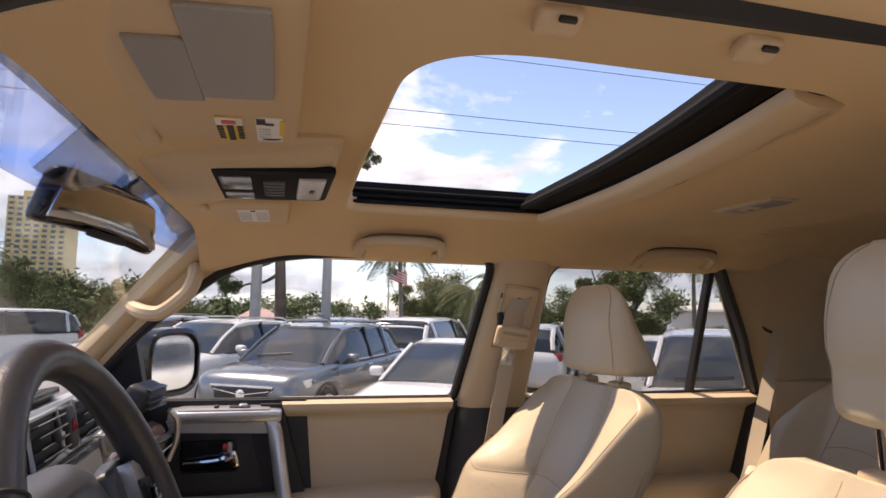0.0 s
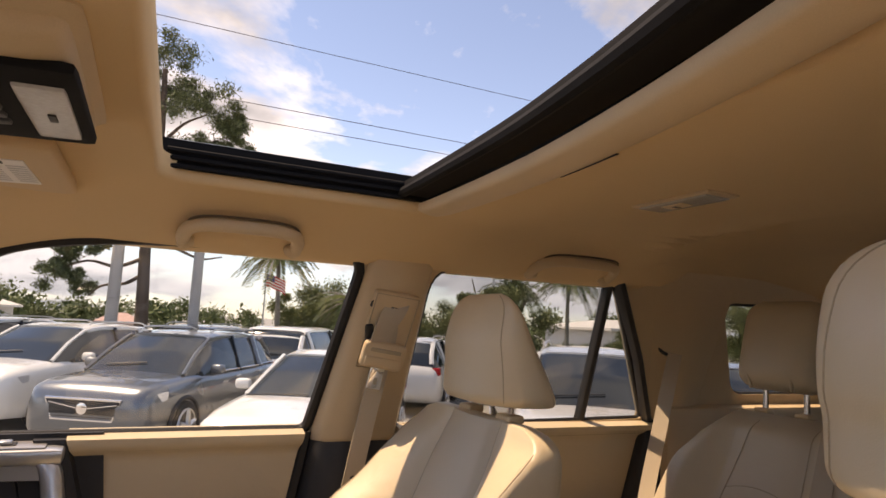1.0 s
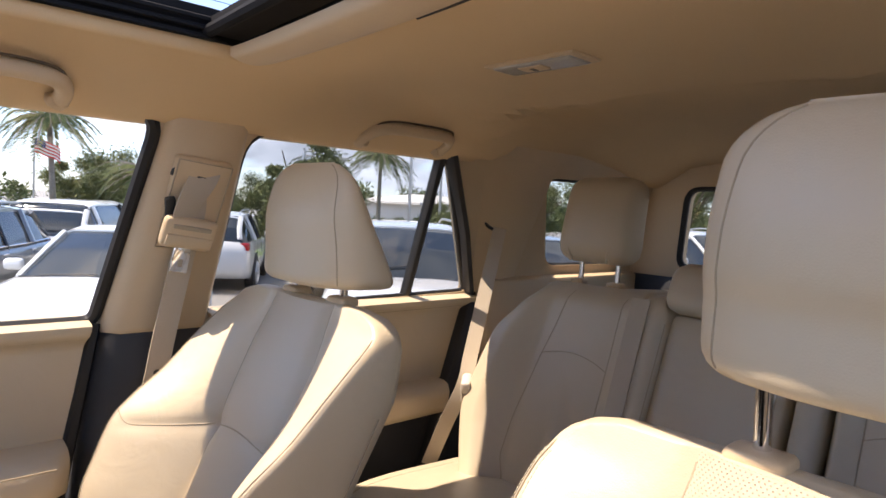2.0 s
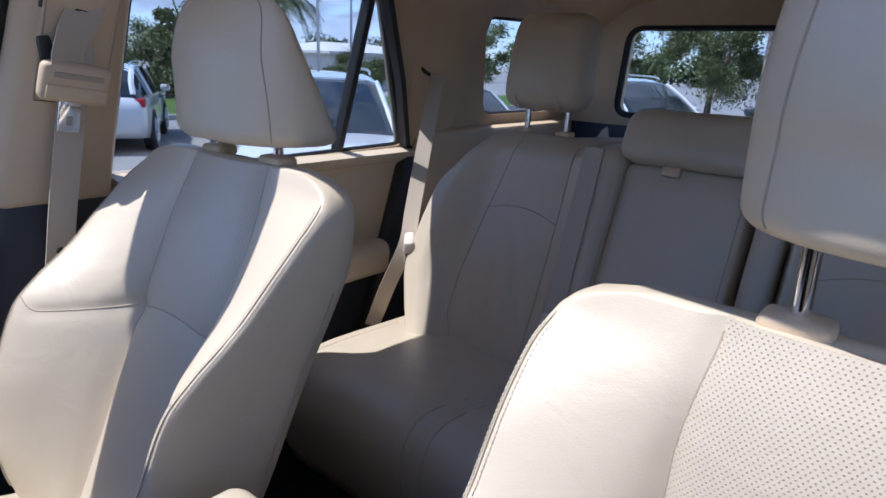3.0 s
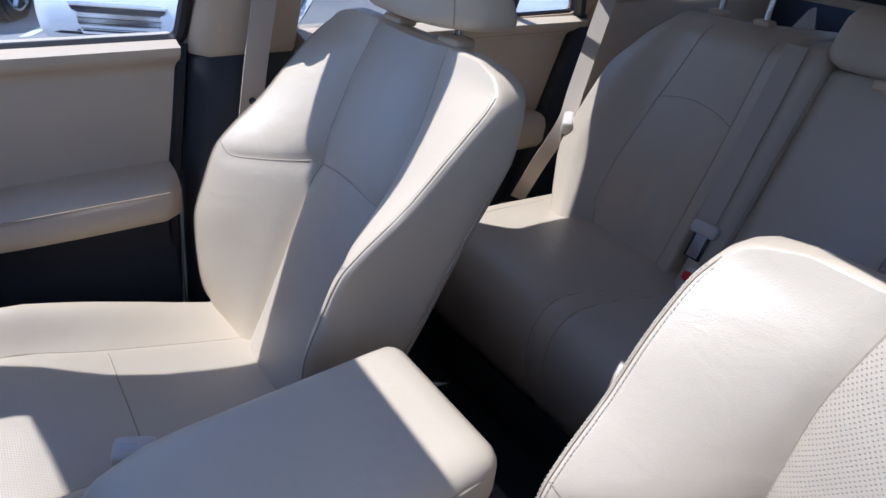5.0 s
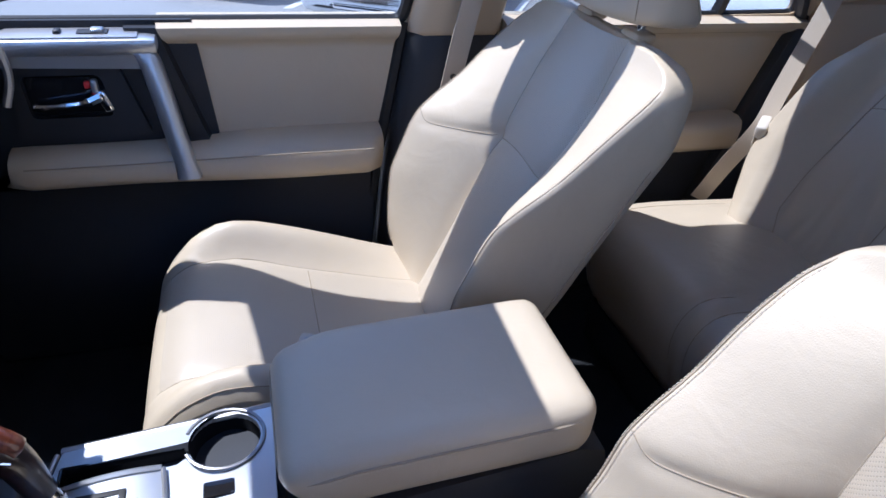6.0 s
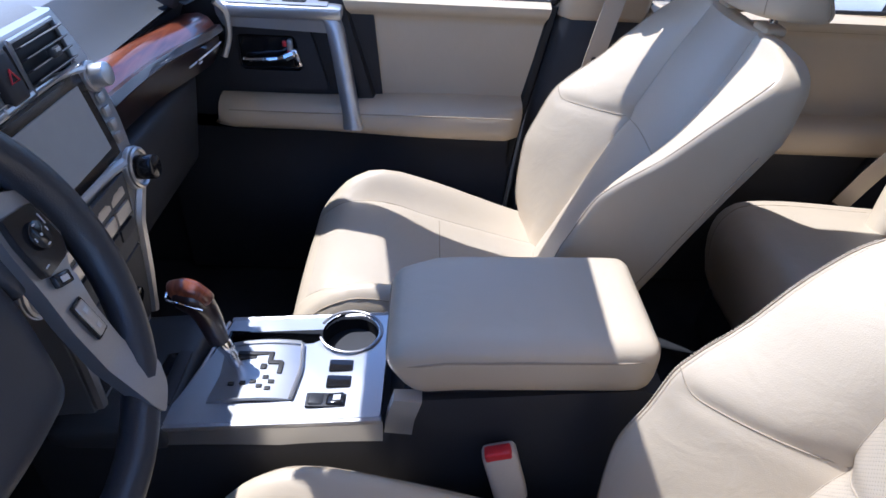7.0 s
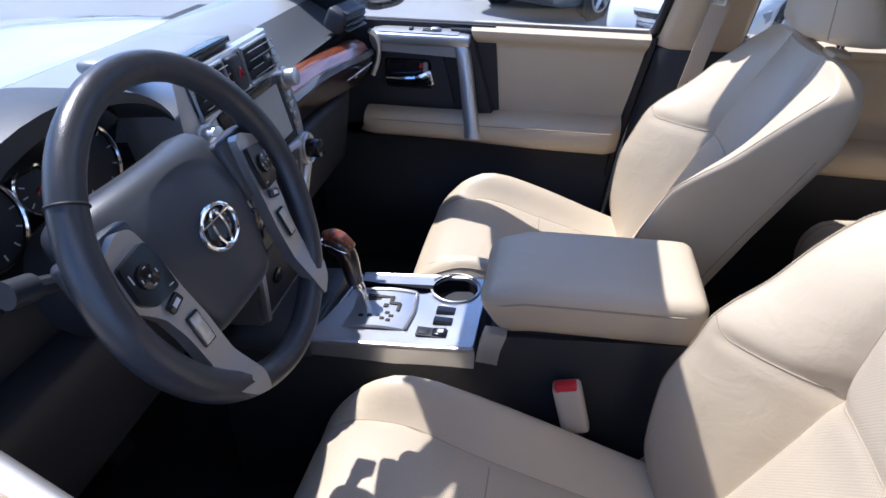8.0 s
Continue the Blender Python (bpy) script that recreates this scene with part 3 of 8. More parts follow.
shade = thing("sunshade", "beige sliding sunshade pushed back with a rounded pull edge", "sunshade", (0.33, 0, 1.78))
part("pull_edge", sheet(lambda u, v: (cx(-0.442 + 0.812 * u) + 0.028 + 0.074 * v, -0.442 + 0.812 * u, 1.798 - 0.026 * math.sin(math.pi * min(1, 0.15 + 0.85 * v)) ** 0.7 * math.sin(math.pi * (0.02 + 0.96 * u)) ** 0.15), 40, 10, 0.012, way=(0, 0, 1)), m_trim, shade, sharp=1.4)
part("panel", sheet(lambda u, v: (cx(-0.442 + 0.812 * u) + 0.10 + 0.34 * v, -0.442 + 0.812 * u, 1.814), 12, 3, 0.008, way=(0, 0, 1)), m_headliner, shade)
part("gap", tube([(cx(y) + 0.100, y, 1.789) for y in np.linspace(-0.10, 0.02, 8)], 0.0035, seg=6), m_black, shade, "dark gap behind the pull edge")

# windshield, header and A pillars
WS = lambda u, v: (-0.372 - 0.335 * v - (0.016 + 0.135 * v) * (1 - (2 * u - 1) ** 2), (2 * u - 1) * (0.615 + 0.11 * v), 1.762 - 0.375 * v - 0.006 * (2 * u - 1) ** 2 * (1 - v))
ob = single("windshield", sheet(WS, 16, 10, 0.005), m_windshield, "clear raked windshield", "windshield", kind="structure")
ob.visible_shadow = False
ob = single("windshield_band", sheet(lambda u, v: Vector(WS(u, 0.01 + 0.135 * v)) + Vector((0.006, 0, -0.004)), 16, 5, 0.001), m_shade_band, "blue tinted shade band along the windshield top", "windshield", kind="structure")
ob.visible_shadow = False
ob = single("windshield_patch", sheet(lambda u, v: Vector(WS(0.27 + 0.30 * u + 0.05 * v * (0.5 - u), 0.012 + 0.105 * v)) + Vector((0.009, 0, -0.007)), 12, 4, 0.001), m_dotted, "grey dotted patch on the windshield behind the mirror", "windshield", kind="structure")
ob.visible_shadow = False
edge = [Vector(WS(u / 16, 0.0)) for u in range(17)]
single("windshield_frit", tube(edge, 0.012, seg=8, flat=0.5), m_gloss_black, "black printed edge along the windshield top", "windshield", kind="structure")
band = sheet(lambda u, v: Vector(WS(0.475 + 0.05 * u, 0.02 + 0.12 * v)) + Vector((0.012, 0, -0.008)), 3, 5, 0.004)
single("sensor_patch", band, m_gloss_black, "black patch behind the mirror on the windshield", "sensor cover")
for s in (1, -1):
    path = [(-0.355, s * 0.595, 1.752), (-0.455, s * 0.645, 1.655), (-0.57, s * 0.69, 1.53), (-0.76, s * 0.74, 1.32)]
    bm = tube(smooth_path(path, 6), [0.052] * 7 + [0.05] * 6 + [0.05] * 6, seg=12, flat=0.62, side=(0, 1, 0))
    single("a_pillar", bm, m_trim, "beige trim of the sloping windshield pillar", "pillar", kind="structure")
grip = thing("pillar_grab_handle", "beige plastic grab handle on the windshield pillar", "grab handle", (-0.50, 0.62, 1.60))
gp = smooth_path([(-0.395, 0.615, 1.685), (-0.388, 0.578, 1.650), (-0.405, 0.572, 1.610), (-0.455, 0.585, 1.570), (-0.50, 0.60, 1.572), (-0.535, 0.66, 1.590)], 6)
part("grip", tube(gp, [0.017] * len(gp), seg=10), m_trim, grip)

# passenger B pillar trim, black lower part
def b_trim(z, off):
    return [Vector((ip(z, [1.33, 1.36, 1.70, 1.76], [0.262, 0.264, 0.318, 0.33]), lean(z) - off * 0.25, z)), Vector((ip(z, [1.33, 1.70], [0.285, 0.335]), lean(z) - off, z)),
            Vector((ip(z, [1.33, 1.70], [0.43, 0.445]), lean(z) - off, z)), Vector((ip(z, [1.33, 1.70], [0.452, 0.462]), lean(z) - off * 0.25, z)),
            Vector((ip(z, [1.33, 1.70], [0.452, 0.462]), lean(z) + 0.02, z)), Vector((ip(z, [1.33, 1.70], [0.262, 0.318]), lean(z) + 0.02, z))]


for s, nm in ((1, "passenger"), (-1, "driver")):
    loops = [[Vector((p.x, s * p.y, p.z)) for p in b_trim(z, o)] for z, o in ((1.335, 0.045), (1.345, 0.05), (1.5, 0.045), (1.64, 0.035), (1.72, 0.02), (1.755, 0.0))]
    single("b_pillar", loft(loops), m_trim, "beige trim of the pillar between the doors", "pillar", kind="structure", sharp=1.2)
    low = [[Vector((p.x + dx, s * (p.y + dy), z)) for p in b_trim(1.335, 0.045)] for z, dx, dy in ((1.337, 0.0, 0.002), (1.15, -0.03, -0.005), (0.85, -0.06, -0.01), (0.6, -0.08, -0.02))]
    single("b_pillar_lower", loft(low), m_black, "black lower cover of the pillar between the doors", "pillar", kind="structure", sharp=1.2)

# rear corner trim
for s in (1, -1):
    single("c_pillar", sheet(lambda u, v: (1.21 + 0.16 * u - (0.12 * v * (1 - u)), s * (lean(1.34 + 0.38 * v) - 0.03 * math.sin(math.pi * u) * (1 - v ** 4)), 1.34 + 0.38 * v), 8, 10, 0.02, way=(0, s, 0)), m_trim,
           "beige trim of the rear corner pillar", "pillar", kind="structure")
    single("cargo_side", boxed((0.80, 0.08, 0.80), at(1.62, s * 0.71, 1.0), 0.02), m_trim, "beige side trim of the cargo space", "wall", kind="structure")

# back window
hole = rounded([(-0.52, 1.43), (-0.47, 1.70), (0.47, 1.70), (0.52, 1.43)], 0.05)
bm = holed([(-0.74, 1.30), (-0.60, 1.80), (0.60, 1.80), (0.74, 1.30)], [hole], lambda p: (1.99 - 0.25 * (p[1] - 1.4), p[0], p[1]), lambda p: (2.05 - 0.25 * (p[1] - 1.4), p[0], p[1]))
single("wall_back", bm, m_trim, "beige frame of the back window", "wall", kind="structure")
bm = holed(hole, [], lambda p: (2.02 - 0.25 * (p[1] - 1.4), p[0], p[1]), lambda p: (2.024 - 0.25 * (p[1] - 1.4), p[0], p[1]))
ob = single("window_6", bm, m_privacy, "dark privacy glass of the tailgate", "window", kind="structure")
ob.visible_shadow = False
single("window_seal", tube([(2.0 - 0.25 * (p[1] - 1.4), p[0], p[1]) for p in hole], 0.012, seg=8, closed=True), m_rubber, "black seal round the back window", "window seal", kind="structure")
# ---------------------------------------------------------------- door panels
def door_y(z, top=1.36):
    """Face of the padded door panel: rolled top, flat middle, armrest bulge, dark lower part."""
    roll = 0.029 * smoothstep((z - (top - 0.048)) / 0.026) - 0.045 * smoothstep((z - (top - 0.010)) / 0.010)
    return 0.728 - roll


def door_panel(s, name, x0, x1, xa, pull, label):
    """A front door trim: s = +1 passenger, -1 driver. xa: front end of the padded upper panel at its top."""
    door = thing(name, label, "car door", (-0.1, s * 0.74, 0.7))
    Y = lambda v: s * v
    # padded upper panel, slanted front edge
    rear_x = lambda z: ip(z, [1.05, 1.36], [0.19, 0.246])
    front_x = lambda z: ip(z, [1.12, 1.36], [xa + 0.075, xa])
    up = lambda u, v: (front_x(1.12 + 0.24 * v) + (rear_x(1.12 + 0.24 * v) - front_x(1.12 + 0.24 * v)) * u, Y(door_y(1.12 + 0.24 * v)), 1.12 + 0.24 * v)
    part("upper_panel", sheet(up, 12, 26, 0.03, way=(0, s, 0)), m_door_vinyl, door, sharp=1.2)
    part("seam", tube([(front_x(1.325) + (rear_x(1.325) - front_x(1.325)) * t, Y(door_y(1.325) - 0.0005), 1.327) for t in np.linspace(0, 1, 14)], 0.0015, seg=5), m_seam, door)
    # armrest: a long padded ledge with a shelf behind the pull handle
    sec = [(0.735, 1.150), (0.70, 1.150), (0.665, 1.147), (0.645, 1.138), (0.636, 1.124), (0.634, 1.104), (0.638, 1.081), (0.655, 1.071), (0.735, 1.066)]
    loops = []
    for x in np.linspace(-0.495, 0.196, 26):
        k = smoothstep((x + 0.30) / 0.36)
        end = 0.02 * smoothstep((x - 0.175) / 0.02)
        front = smoothstep((-0.44 - x) / 0.055)
        loops.append([Vector((x + (0.01 * (z - 1.05) / 0.1 if x > 0.15 else 0.0) + (0.045 * (z - 1.05) / 0.1 if x < -0.48 else 0), Y(y + (0.022 * (1 - k) + end + 0.02 * front) * (1 if y < 0.72 else 0)), z - (0.012 * (1 - k) if z > 1.1 else 0))) for y, z in sec])
    arm = part("armrest", loft(loops), m_door_vinyl, door, sharp=1.2)
    for zz, nm in ((1.128, "stitching"),):
        row = [(x, Y(0.6375 + 0.022 * (1 - smoothstep((x + 0.30) / 0.36)) - 0.001), zz - 0.012 * (1 - smoothstep((x + 0.30) / 0.36))) for x in np.linspace(-0.44, 0.18, 60)]
        part(nm, stitches(row, (0, -s, 0)), m_thread, arm)
        part("seam", tube([(p[0], p[1], p[2] + 0.004) for p in row], 0.0013, seg=5), m_seam, arm)
    # black lower panel with pocket, black mid recess
    low = lambda u, v: (-0.62 + 0.82 * u + (-0.03 * (1 - v) if u > 0.9 else 0), Y(0.722 - 0.035 * math.sin(math.pi * min(1, v * 1.1)) ** 2 * smoothstep(u / 0.2)), 0.64 + 0.44 * v)
    part("lower_panel", sheet(low, 16, 12, 0.03, way=(0, s, 0)), m_black, door, "black plastic lower door panel")
    rec = holed([(-0.62, 1.05), (-0.62, 1.36), (-0.13, 1.36), (-0.10, 1.05)], [], lambda p: (p[0], Y(0.722), p[1]), lambda p: (p[0], Y(0.75), p[1]))
    part("middle_panel", rec, m_black, door, "black plastic recess round the door handle")
    bez = holed(rounded([(-0.435, 1.155), (-0.445, 1.292), (-0.262, 1.292), (-0.225, 1.155)], 0.012), [rounded([(-0.415, 1.195), (-0.418, 1.272), (-0.292, 1.272), (-0.282, 1.195)], 0.014)], lambda p: (p[0], Y(0.706), p[1]), lambda p: (p[0], Y(0.724), p[1]))
    part("bezel", bez, m_black, door)
    cup = pad((0.125, 0.012, 0.07), at(-0.352, Y(0.7205), 1.232), 0.005, n=4)
    part("handle_cup", cup, m_gloss_black, door)
    hand = part("inner_handle", tube(smooth_path([(-0.405, Y(0.702), 1.219), (-0.37, Y(0.697), 1.221), (-0.325, Y(0.695), 1.226), (-0.298, Y(0.698), 1.236)], 5), [0.0055] * 6 + [0.0065] * 5 + [0.010] * 5, seg=8), m_chrome, door, "chrome inner door handle")
    part("handle_end", pad((0.018, 0.014, 0.04), at(-0.292, Y(0.702), 1.226, 0, -18, 0), 0.005, n=5), m_chrome, hand)
    part("lock_tab", pad((0.010, 0.010, 0.013), at(-0.316, Y(0.708), 1.254), 0.003, n=4), m_red, door, "small lock lever with a red mark")
    part("lock_lever", pad((0.012, 0.014, 0.026), at(-0.304, Y(0.705), 1.252), 0.004, n=4), m_grey_metal, door)
    # silver frame: switch ledge along the top, then the slanted pull handle
    ledge = pad((0.255, 0.06, 0.028), at(-0.315, Y(0.700), 1.330, s * 6, 0, 0), 0.008, n=6)
    frame_ob = part("silver_frame", ledge, m_silver, door, "satin silver switch ledge and pull handle")
    pts = smooth_path([(-0.235, Y(0.692), 1.333), (-0.208, Y(0.680), 1.310), (-0.196, Y(0.670), 1.26), (-0.182, Y(0.655), 1.18), (-0.172, Y(0.643), 1.125), (-0.168, Y(0.638), 1.096)], 5)
    loops = []
    for i, p in enumerate(pts):
        w = ip(i, [0, 6, 20, len(pts) - 1], [0.017, 0.0175, 0.018, 0.022])
        loops.append([p + Vector((dx * w, Y(dy), 0)) for dx, dy in ((-1, 0.012), (-0.97, -0.004), (-0.78, -0.010), (0.78, -0.010), (0.97, -0.004), (1, 0.012), (0.9, 0.03), (-0.9, 0.03))])
    part("pull_handle", loft(loops), m_silver, frame_ob, sharp=1.3)
    drop = holed([(-0.435, 1.292), (-0.447, 1.318), (-0.2, 1.318), (-0.215, 1.285)], [], lambda p: (p[0], Y(0.690), p[1]), lambda p: (p[0], Y(0.72), p[1]))
    part("frame_face", drop, m_silver, frame_ob)
    # black strip behind the pull handle
    back = loft([[Vector((ip(z, [1.12, 1.36], [xa + 0.045, xa - 0.025]) + dx, Y(y), z)) for dx, y in ((-0.028, 0.726), (-0.026, 0.700), (0.024, 0.700), (0.029, 0.726))] for z in np.linspace(1.115, 1.352, 12)])
    part("grip_back", back, m_black, door, "black inner side of the pull handle")
    # switch plate
    plate = part("switch_plate", pad((0.205, 0.044, 0.008), at(-0.318, Y(0.698), 1.3435, s * 6, 0, 0), 0.003, n=4), m_grey_metal, door, "dark grey switch plate")
    part("switch_recess", pad((0.048, 0.020, 0.005), at(-0.285, Y(0.697), 1.3475, s * 6, 0, 0), 0.002, n=3), m_black, plate)
    part("window_switch", pad((0.020, 0.016, 0.009), at(-0.278, Y(0.697), 1.350, s * 6, 0, 0), 0.003, n=4), m_silver, plate, "window switch")
    part("lock_switch", pad((0.011, 0.017, 0.008), at(-0.338, Y(0.697), 1.349, s * 6, 0, 0), 0.003, n=4), m_black, plate, "door lock switch")
    # beaded outer sill along the glass
    part("sill_strip", tube([(-0.60, Y(0.752), 1.352), (0.24, Y(0.752), 1.352)], 0.009, seg=6), m_rubber, door, "black window wiper strip")
    part("edge_seal", tube([(0.255, Y(0.735), 1.35), (0.20, Y(0.725), 1.05), (0.165, Y(0.725), 0.68)], 0.012, seg=6), m_rubber, door, "black rubber door edge")
    return door


door_panel(1, "front_passenger_door", -0.6, 0.246, -0.190, True, "closed front passenger door with beige padded panel and silver handle")
drive_door = door_panel(-1, "front_driver_door", -0.6, 0.246, -0.190, True, "closed driver door with open window, beige panel and silver handle")

part("arm_ledge", pad((0.34, 0.034, 0.034), at(-0.405, -0.620, 1.302, 0, 3, -17), 0.012, n=6), m_spoke, drive_door, "satin silver edge of the driver armrest")
part("arm_pad", pad((0.32, 0.085, 0.09), at(-0.40, -0.682, 1.300, 0, 3, -12), 0.025, n=7), m_door_vinyl, drive_door, "padded front of the driver armrest")

# rear doors
for s in (1, -1):
    rd = thing("rear_door", "closed rear door with beige padded panel and armrest", "car door", (0.8, s * 0.74, 0.7), "rear doors")
    rx = lambda z: ip(z, [1.05, 1.20, 1.36], [1.075, 1.16, 1.21])
    up = lambda u, v: (0.46 + (rx(1.13 + 0.23 * v) - 0.46) * u, s * door_y(1.13 + 0.23 * v), 1.13 + 0.23 * v)
    part("upper_panel", sheet(up, 14, 22, 0.03, way=(0, s, 0)), m_door_vinyl, rd, sharp=1.2)
    part("seam", tube([(0.46 + 0.73 * t, s * (door_y(1.327) - 0.0005), 1.328) for t in np.linspace(0, 1, 14)], 0.0015, seg=5), m_seam, rd)
    sec = [(0.735, 1.135), (0.69, 1.135), (0.672, 1.128), (0.664, 1.11), (0.666, 1.07), (0.68, 1.052), (0.735, 1.05)]
    part("armrest", loft([[Vector((x + 0.05 * (z - 1.05) * (1 if x > 0.9 else 0), s * y, z)) for y, z in sec] for x in np.linspace(0.47, 1.08, 12)]), m_door_vinyl, rd, sharp=1.2)
    part("lower_panel", sheet(lambda u, v: (0.40 + 0.68 * u, s * 0.722, 0.64 + 0.43 * v), 6, 6, 0.03, way=(0, s, 0)), m_black, rd, "black plastic lower door panel")
    part("edge_seal", tube([(1.215, s * 0.735, 1.36), (1.185, s * 0.73, 1.22), (1.09, s * 0.725, 1.05), (1.02, s * 0.725, 0.70)], 0.016, seg=6), m_rubber, rd, "black rubber door edge")
single("rear_side_trim", boxed((0.34, 0.05, 0.62), at(1.24, 0.72, 1.0, 0, 18, 0), 0.02), m_black, "black trim beside the rear backrest", "trim", kind="structure")
single("rear_side_trim", boxed((0.34, 0.05, 0.62), at(1.24, -0.72, 1.0, 0, 18, 0), 0.02), m_black, "black trim beside the rear backrest", "trim", kind="structure")

# passenger outer mirror
mir = thing("side_mirror", "black outer side mirror beside the passenger window", "side mirror", (-0.56, 0.98, 1.36))
MO = at(-0.500, 0.985, 1.430, 0, 0, -30)


def oval(hy, hz, x, k=0.62):
    """A rounded oval loop across the mirror, at a depth x."""
    out = []
    for i in range(40):
        t = 2 * math.pi * i / 40
        c, q = math.cos(t), math.sin(t)
        out.append(MO @ Vector((x, hy * math.copysign(abs(c) ** k, c), hz * math.copysign(abs(q) ** k, q))))
    return out


part("housing", loft([oval(0.050, 0.044, -0.075), oval(0.080, 0.072, -0.062), oval(0.100, 0.088, -0.035), oval(0.108, 0.095, 0.0), oval(0.106, 0.093, 0.030), oval(0.094, 0.081, 0.033), oval(0.092, 0.079, 0.022)]), m_gloss_black, mir, sharp=0.9)
MG = MO @ pose(0.026, -0.004, 0, 0, -2, 0)
part("mirror_glass", loft([[MG @ (MO.inverted() @ p) for p in oval(0.086, 0.073, x)] for x in (-0.003, 0.0, 0.0015)]), m_mirror, mir, "mirror glass", sharp=0.5)
part("arm", pad((0.06, 0.13, 0.035), at(-0.54, 0.88, 1.365), 0.012, n=5), m_black, mir)
part("corner_cover", holed([(-0.665, 1.345), (-0.52, 1.50), (-0.50, 1.345)], [], lambda p: on_side(p, 1, 0.012), lambda p: on_side(p, 1, 0.055)), m_black, mir, "black triangular mirror base")
# ---------------------------------------------------------------- front seats
ZS = [0.88, 1.00, 1.10, 1.165, 1.22, 1.25, 1.289, 1.342, 1.382, 1.42, 1.436]
XB = [0.225, 0.196, 0.202, 0.224, 0.249, 0.279, 0.329, 0.382, 0.424, 0.468, 0.482]
ZK = [0.88, 0.95, 1.03, 1.12, 1.21, 1.28, 1.33, 1.39, 1.425, 1.436]
XK = [0.335, 0.345, 0.372, 0.410, 0.455, 0.488, 0.508, 0.510, 0.502, 0.492]
ZW = [0.88, 0.95, 1.03, 1.10, 1.20, 1.28, 1.35, 1.385, 1.41, 1.425, 1.436]
WW = [0.170, 0.190, 0.206, 0.216, 0.219, 0.224, 0.226, 0.225, 0.217, 0.200, 0.160]
CY = 0.377
INS_Z = [0.9, 1.0, 1.13, 1.24, 1.33, 1.42]   # half width of the middle panel by height
INS_W = [0.090, 0.090, 0.094, 0.099, 0.100, 0.088]


def cross_z(a):
    """Height of the cross seam over the side bolsters."""
    return 1.217 - 0.012 * (a - 0.44) + 0.020 * smoothstep((a - 0.80) / 0.172) ** 2


def back_x(a, z):
    """Front face of the backrest at a = 0 (middle) to 1 (edge) and height z."""
    w = curve(z, ZW, WW)
    xi = min(0.37 + 0.45 * (z - 1.22), curve(z, ZK, XK) - 0.02)
    xb = min(curve(z, ZS, XB), xi)
    ui = curve(z, INS_Z, INS_W) / w
    ui = min(ui, 0.75)
    # tucks along the panel seam, the cross seam and where they meet
    tuck = 0.0065 * math.exp(-((a - ui) / 0.045) ** 2) + 0.009 * math.exp(-((a - ui) / 0.10) ** 2 - ((z - 1.217) / 0.020) ** 2)
    if a <= ui:
        zc = 1.217 + 0.016 * (1 - (a / ui) ** 2)
        return xi - 0.010 * (1 - (a / ui) ** 2) + tuck + 0.003 * math.exp(-((z - zc) / 0.010) ** 2)
    s = (a - ui) / (0.965 - ui)
    if s <= 1:
        tuck += 0.005 * math.exp(-((z - cross_z(a)) / 0.011) ** 2) * (1 - smoothstep((s - 0.75) / 0.25))
        return xi + (xb - xi) * (0.5 * s + 0.5 * math.sin(math.pi / 2 * s)) + tuck
    k = (a - 0.965) / 0.035
    return xb + 0.013 * (1 - math.sqrt(max(0.0, 1 - k * k)))


def back_at(u, z):
    return Vector((back_x(abs(u), z), CY + u * curve(z, ZW, WW), z))


def insert_u(z):
    return min(0.75, curve(z, INS_Z, INS_W) / curve(z, ZW, WW))


def spread_u(ui, a=18, b=24):
    """Places across the seat: a steps on each bolster and b over the middle panel."""
    left = [-1 + (1 - ui) * (i / a) ** 1.7 for i in range(a)]
    mid_ = [-ui + 2 * ui * i / b for i in range(b)]
    return left + mid_ + [ui] + [-q for q in left[::-1]]


def back_section(z):
    w = curve(z, ZW, WW)
    loop = [back_at(u, z) for u in spread_u(insert_u(z))]
    xs = back_x(1.0, z)
    xk = curve(z, ZK, XK)
    xs, d = min(xs, xk - 0.006), max(xk - xs, 0.006)
    for yy, t in ((1.0, 0.25), (0.995, 0.55), (0.98, 0.8), (0.94, 0.94), (0.85, 1.0), (0.5, 1.02), (0, 1.03), (-0.5, 1.02), (-0.85, 1.0), (-0.94, 0.94), (-0.98, 0.8), (-0.995, 0.55), (-1.0, 0.25)):
        loop.append(Vector((xs + d * t, CY + yy * w, z)))
    return loop


BZ = [0.88, 0.91, 0.94, 0.97, 1.0, 1.03, 1.05, 1.07, 1.09, 1.11, 1.13, 1.15, 1.17, 1.182, 1.192, 1.199, 1.205, 1.210, 1.2151, 1.220, 1.225, 1.231, 1.237, 1.245, 1.255, 1.275, 1.295, 1.315, 1.335, 1.355, 1.375, 1.39, 1.402, 1.412, 1.42, 1.427, 1.432, 1.4345, 1.436]


def quads_with_uv(loops, pick, closed=True):
    """Two bmeshes from one set of loops: faces that pick(i, j) takes, with metre UVs, and the rest."""
    n = len(loops[0])
    sets = ([], [])
    for i in range(len(loops) - 1):
        for j in range(n if closed else n - 1):
            k = (j + 1) % n
            sets[0 if pick(i, j) else 1].append((i * n + j, i * n + k, (i + 1) * n + k, (i + 1) * n + j))
    verts = [p for loop in loops for p in loop]
    sets[1].append(tuple(range(n)))
    sets[1].append(tuple((len(loops) - 1) * n + j for j in range(n)))
    out = []
    for faces in sets:
        used = sorted({v for f in faces for v in f})
        where = {v: i for i, v in enumerate(used)}
        out.append(fold([verts[v] for v in used], [tuple(where[v] for v in f) for f in faces]))
    return out


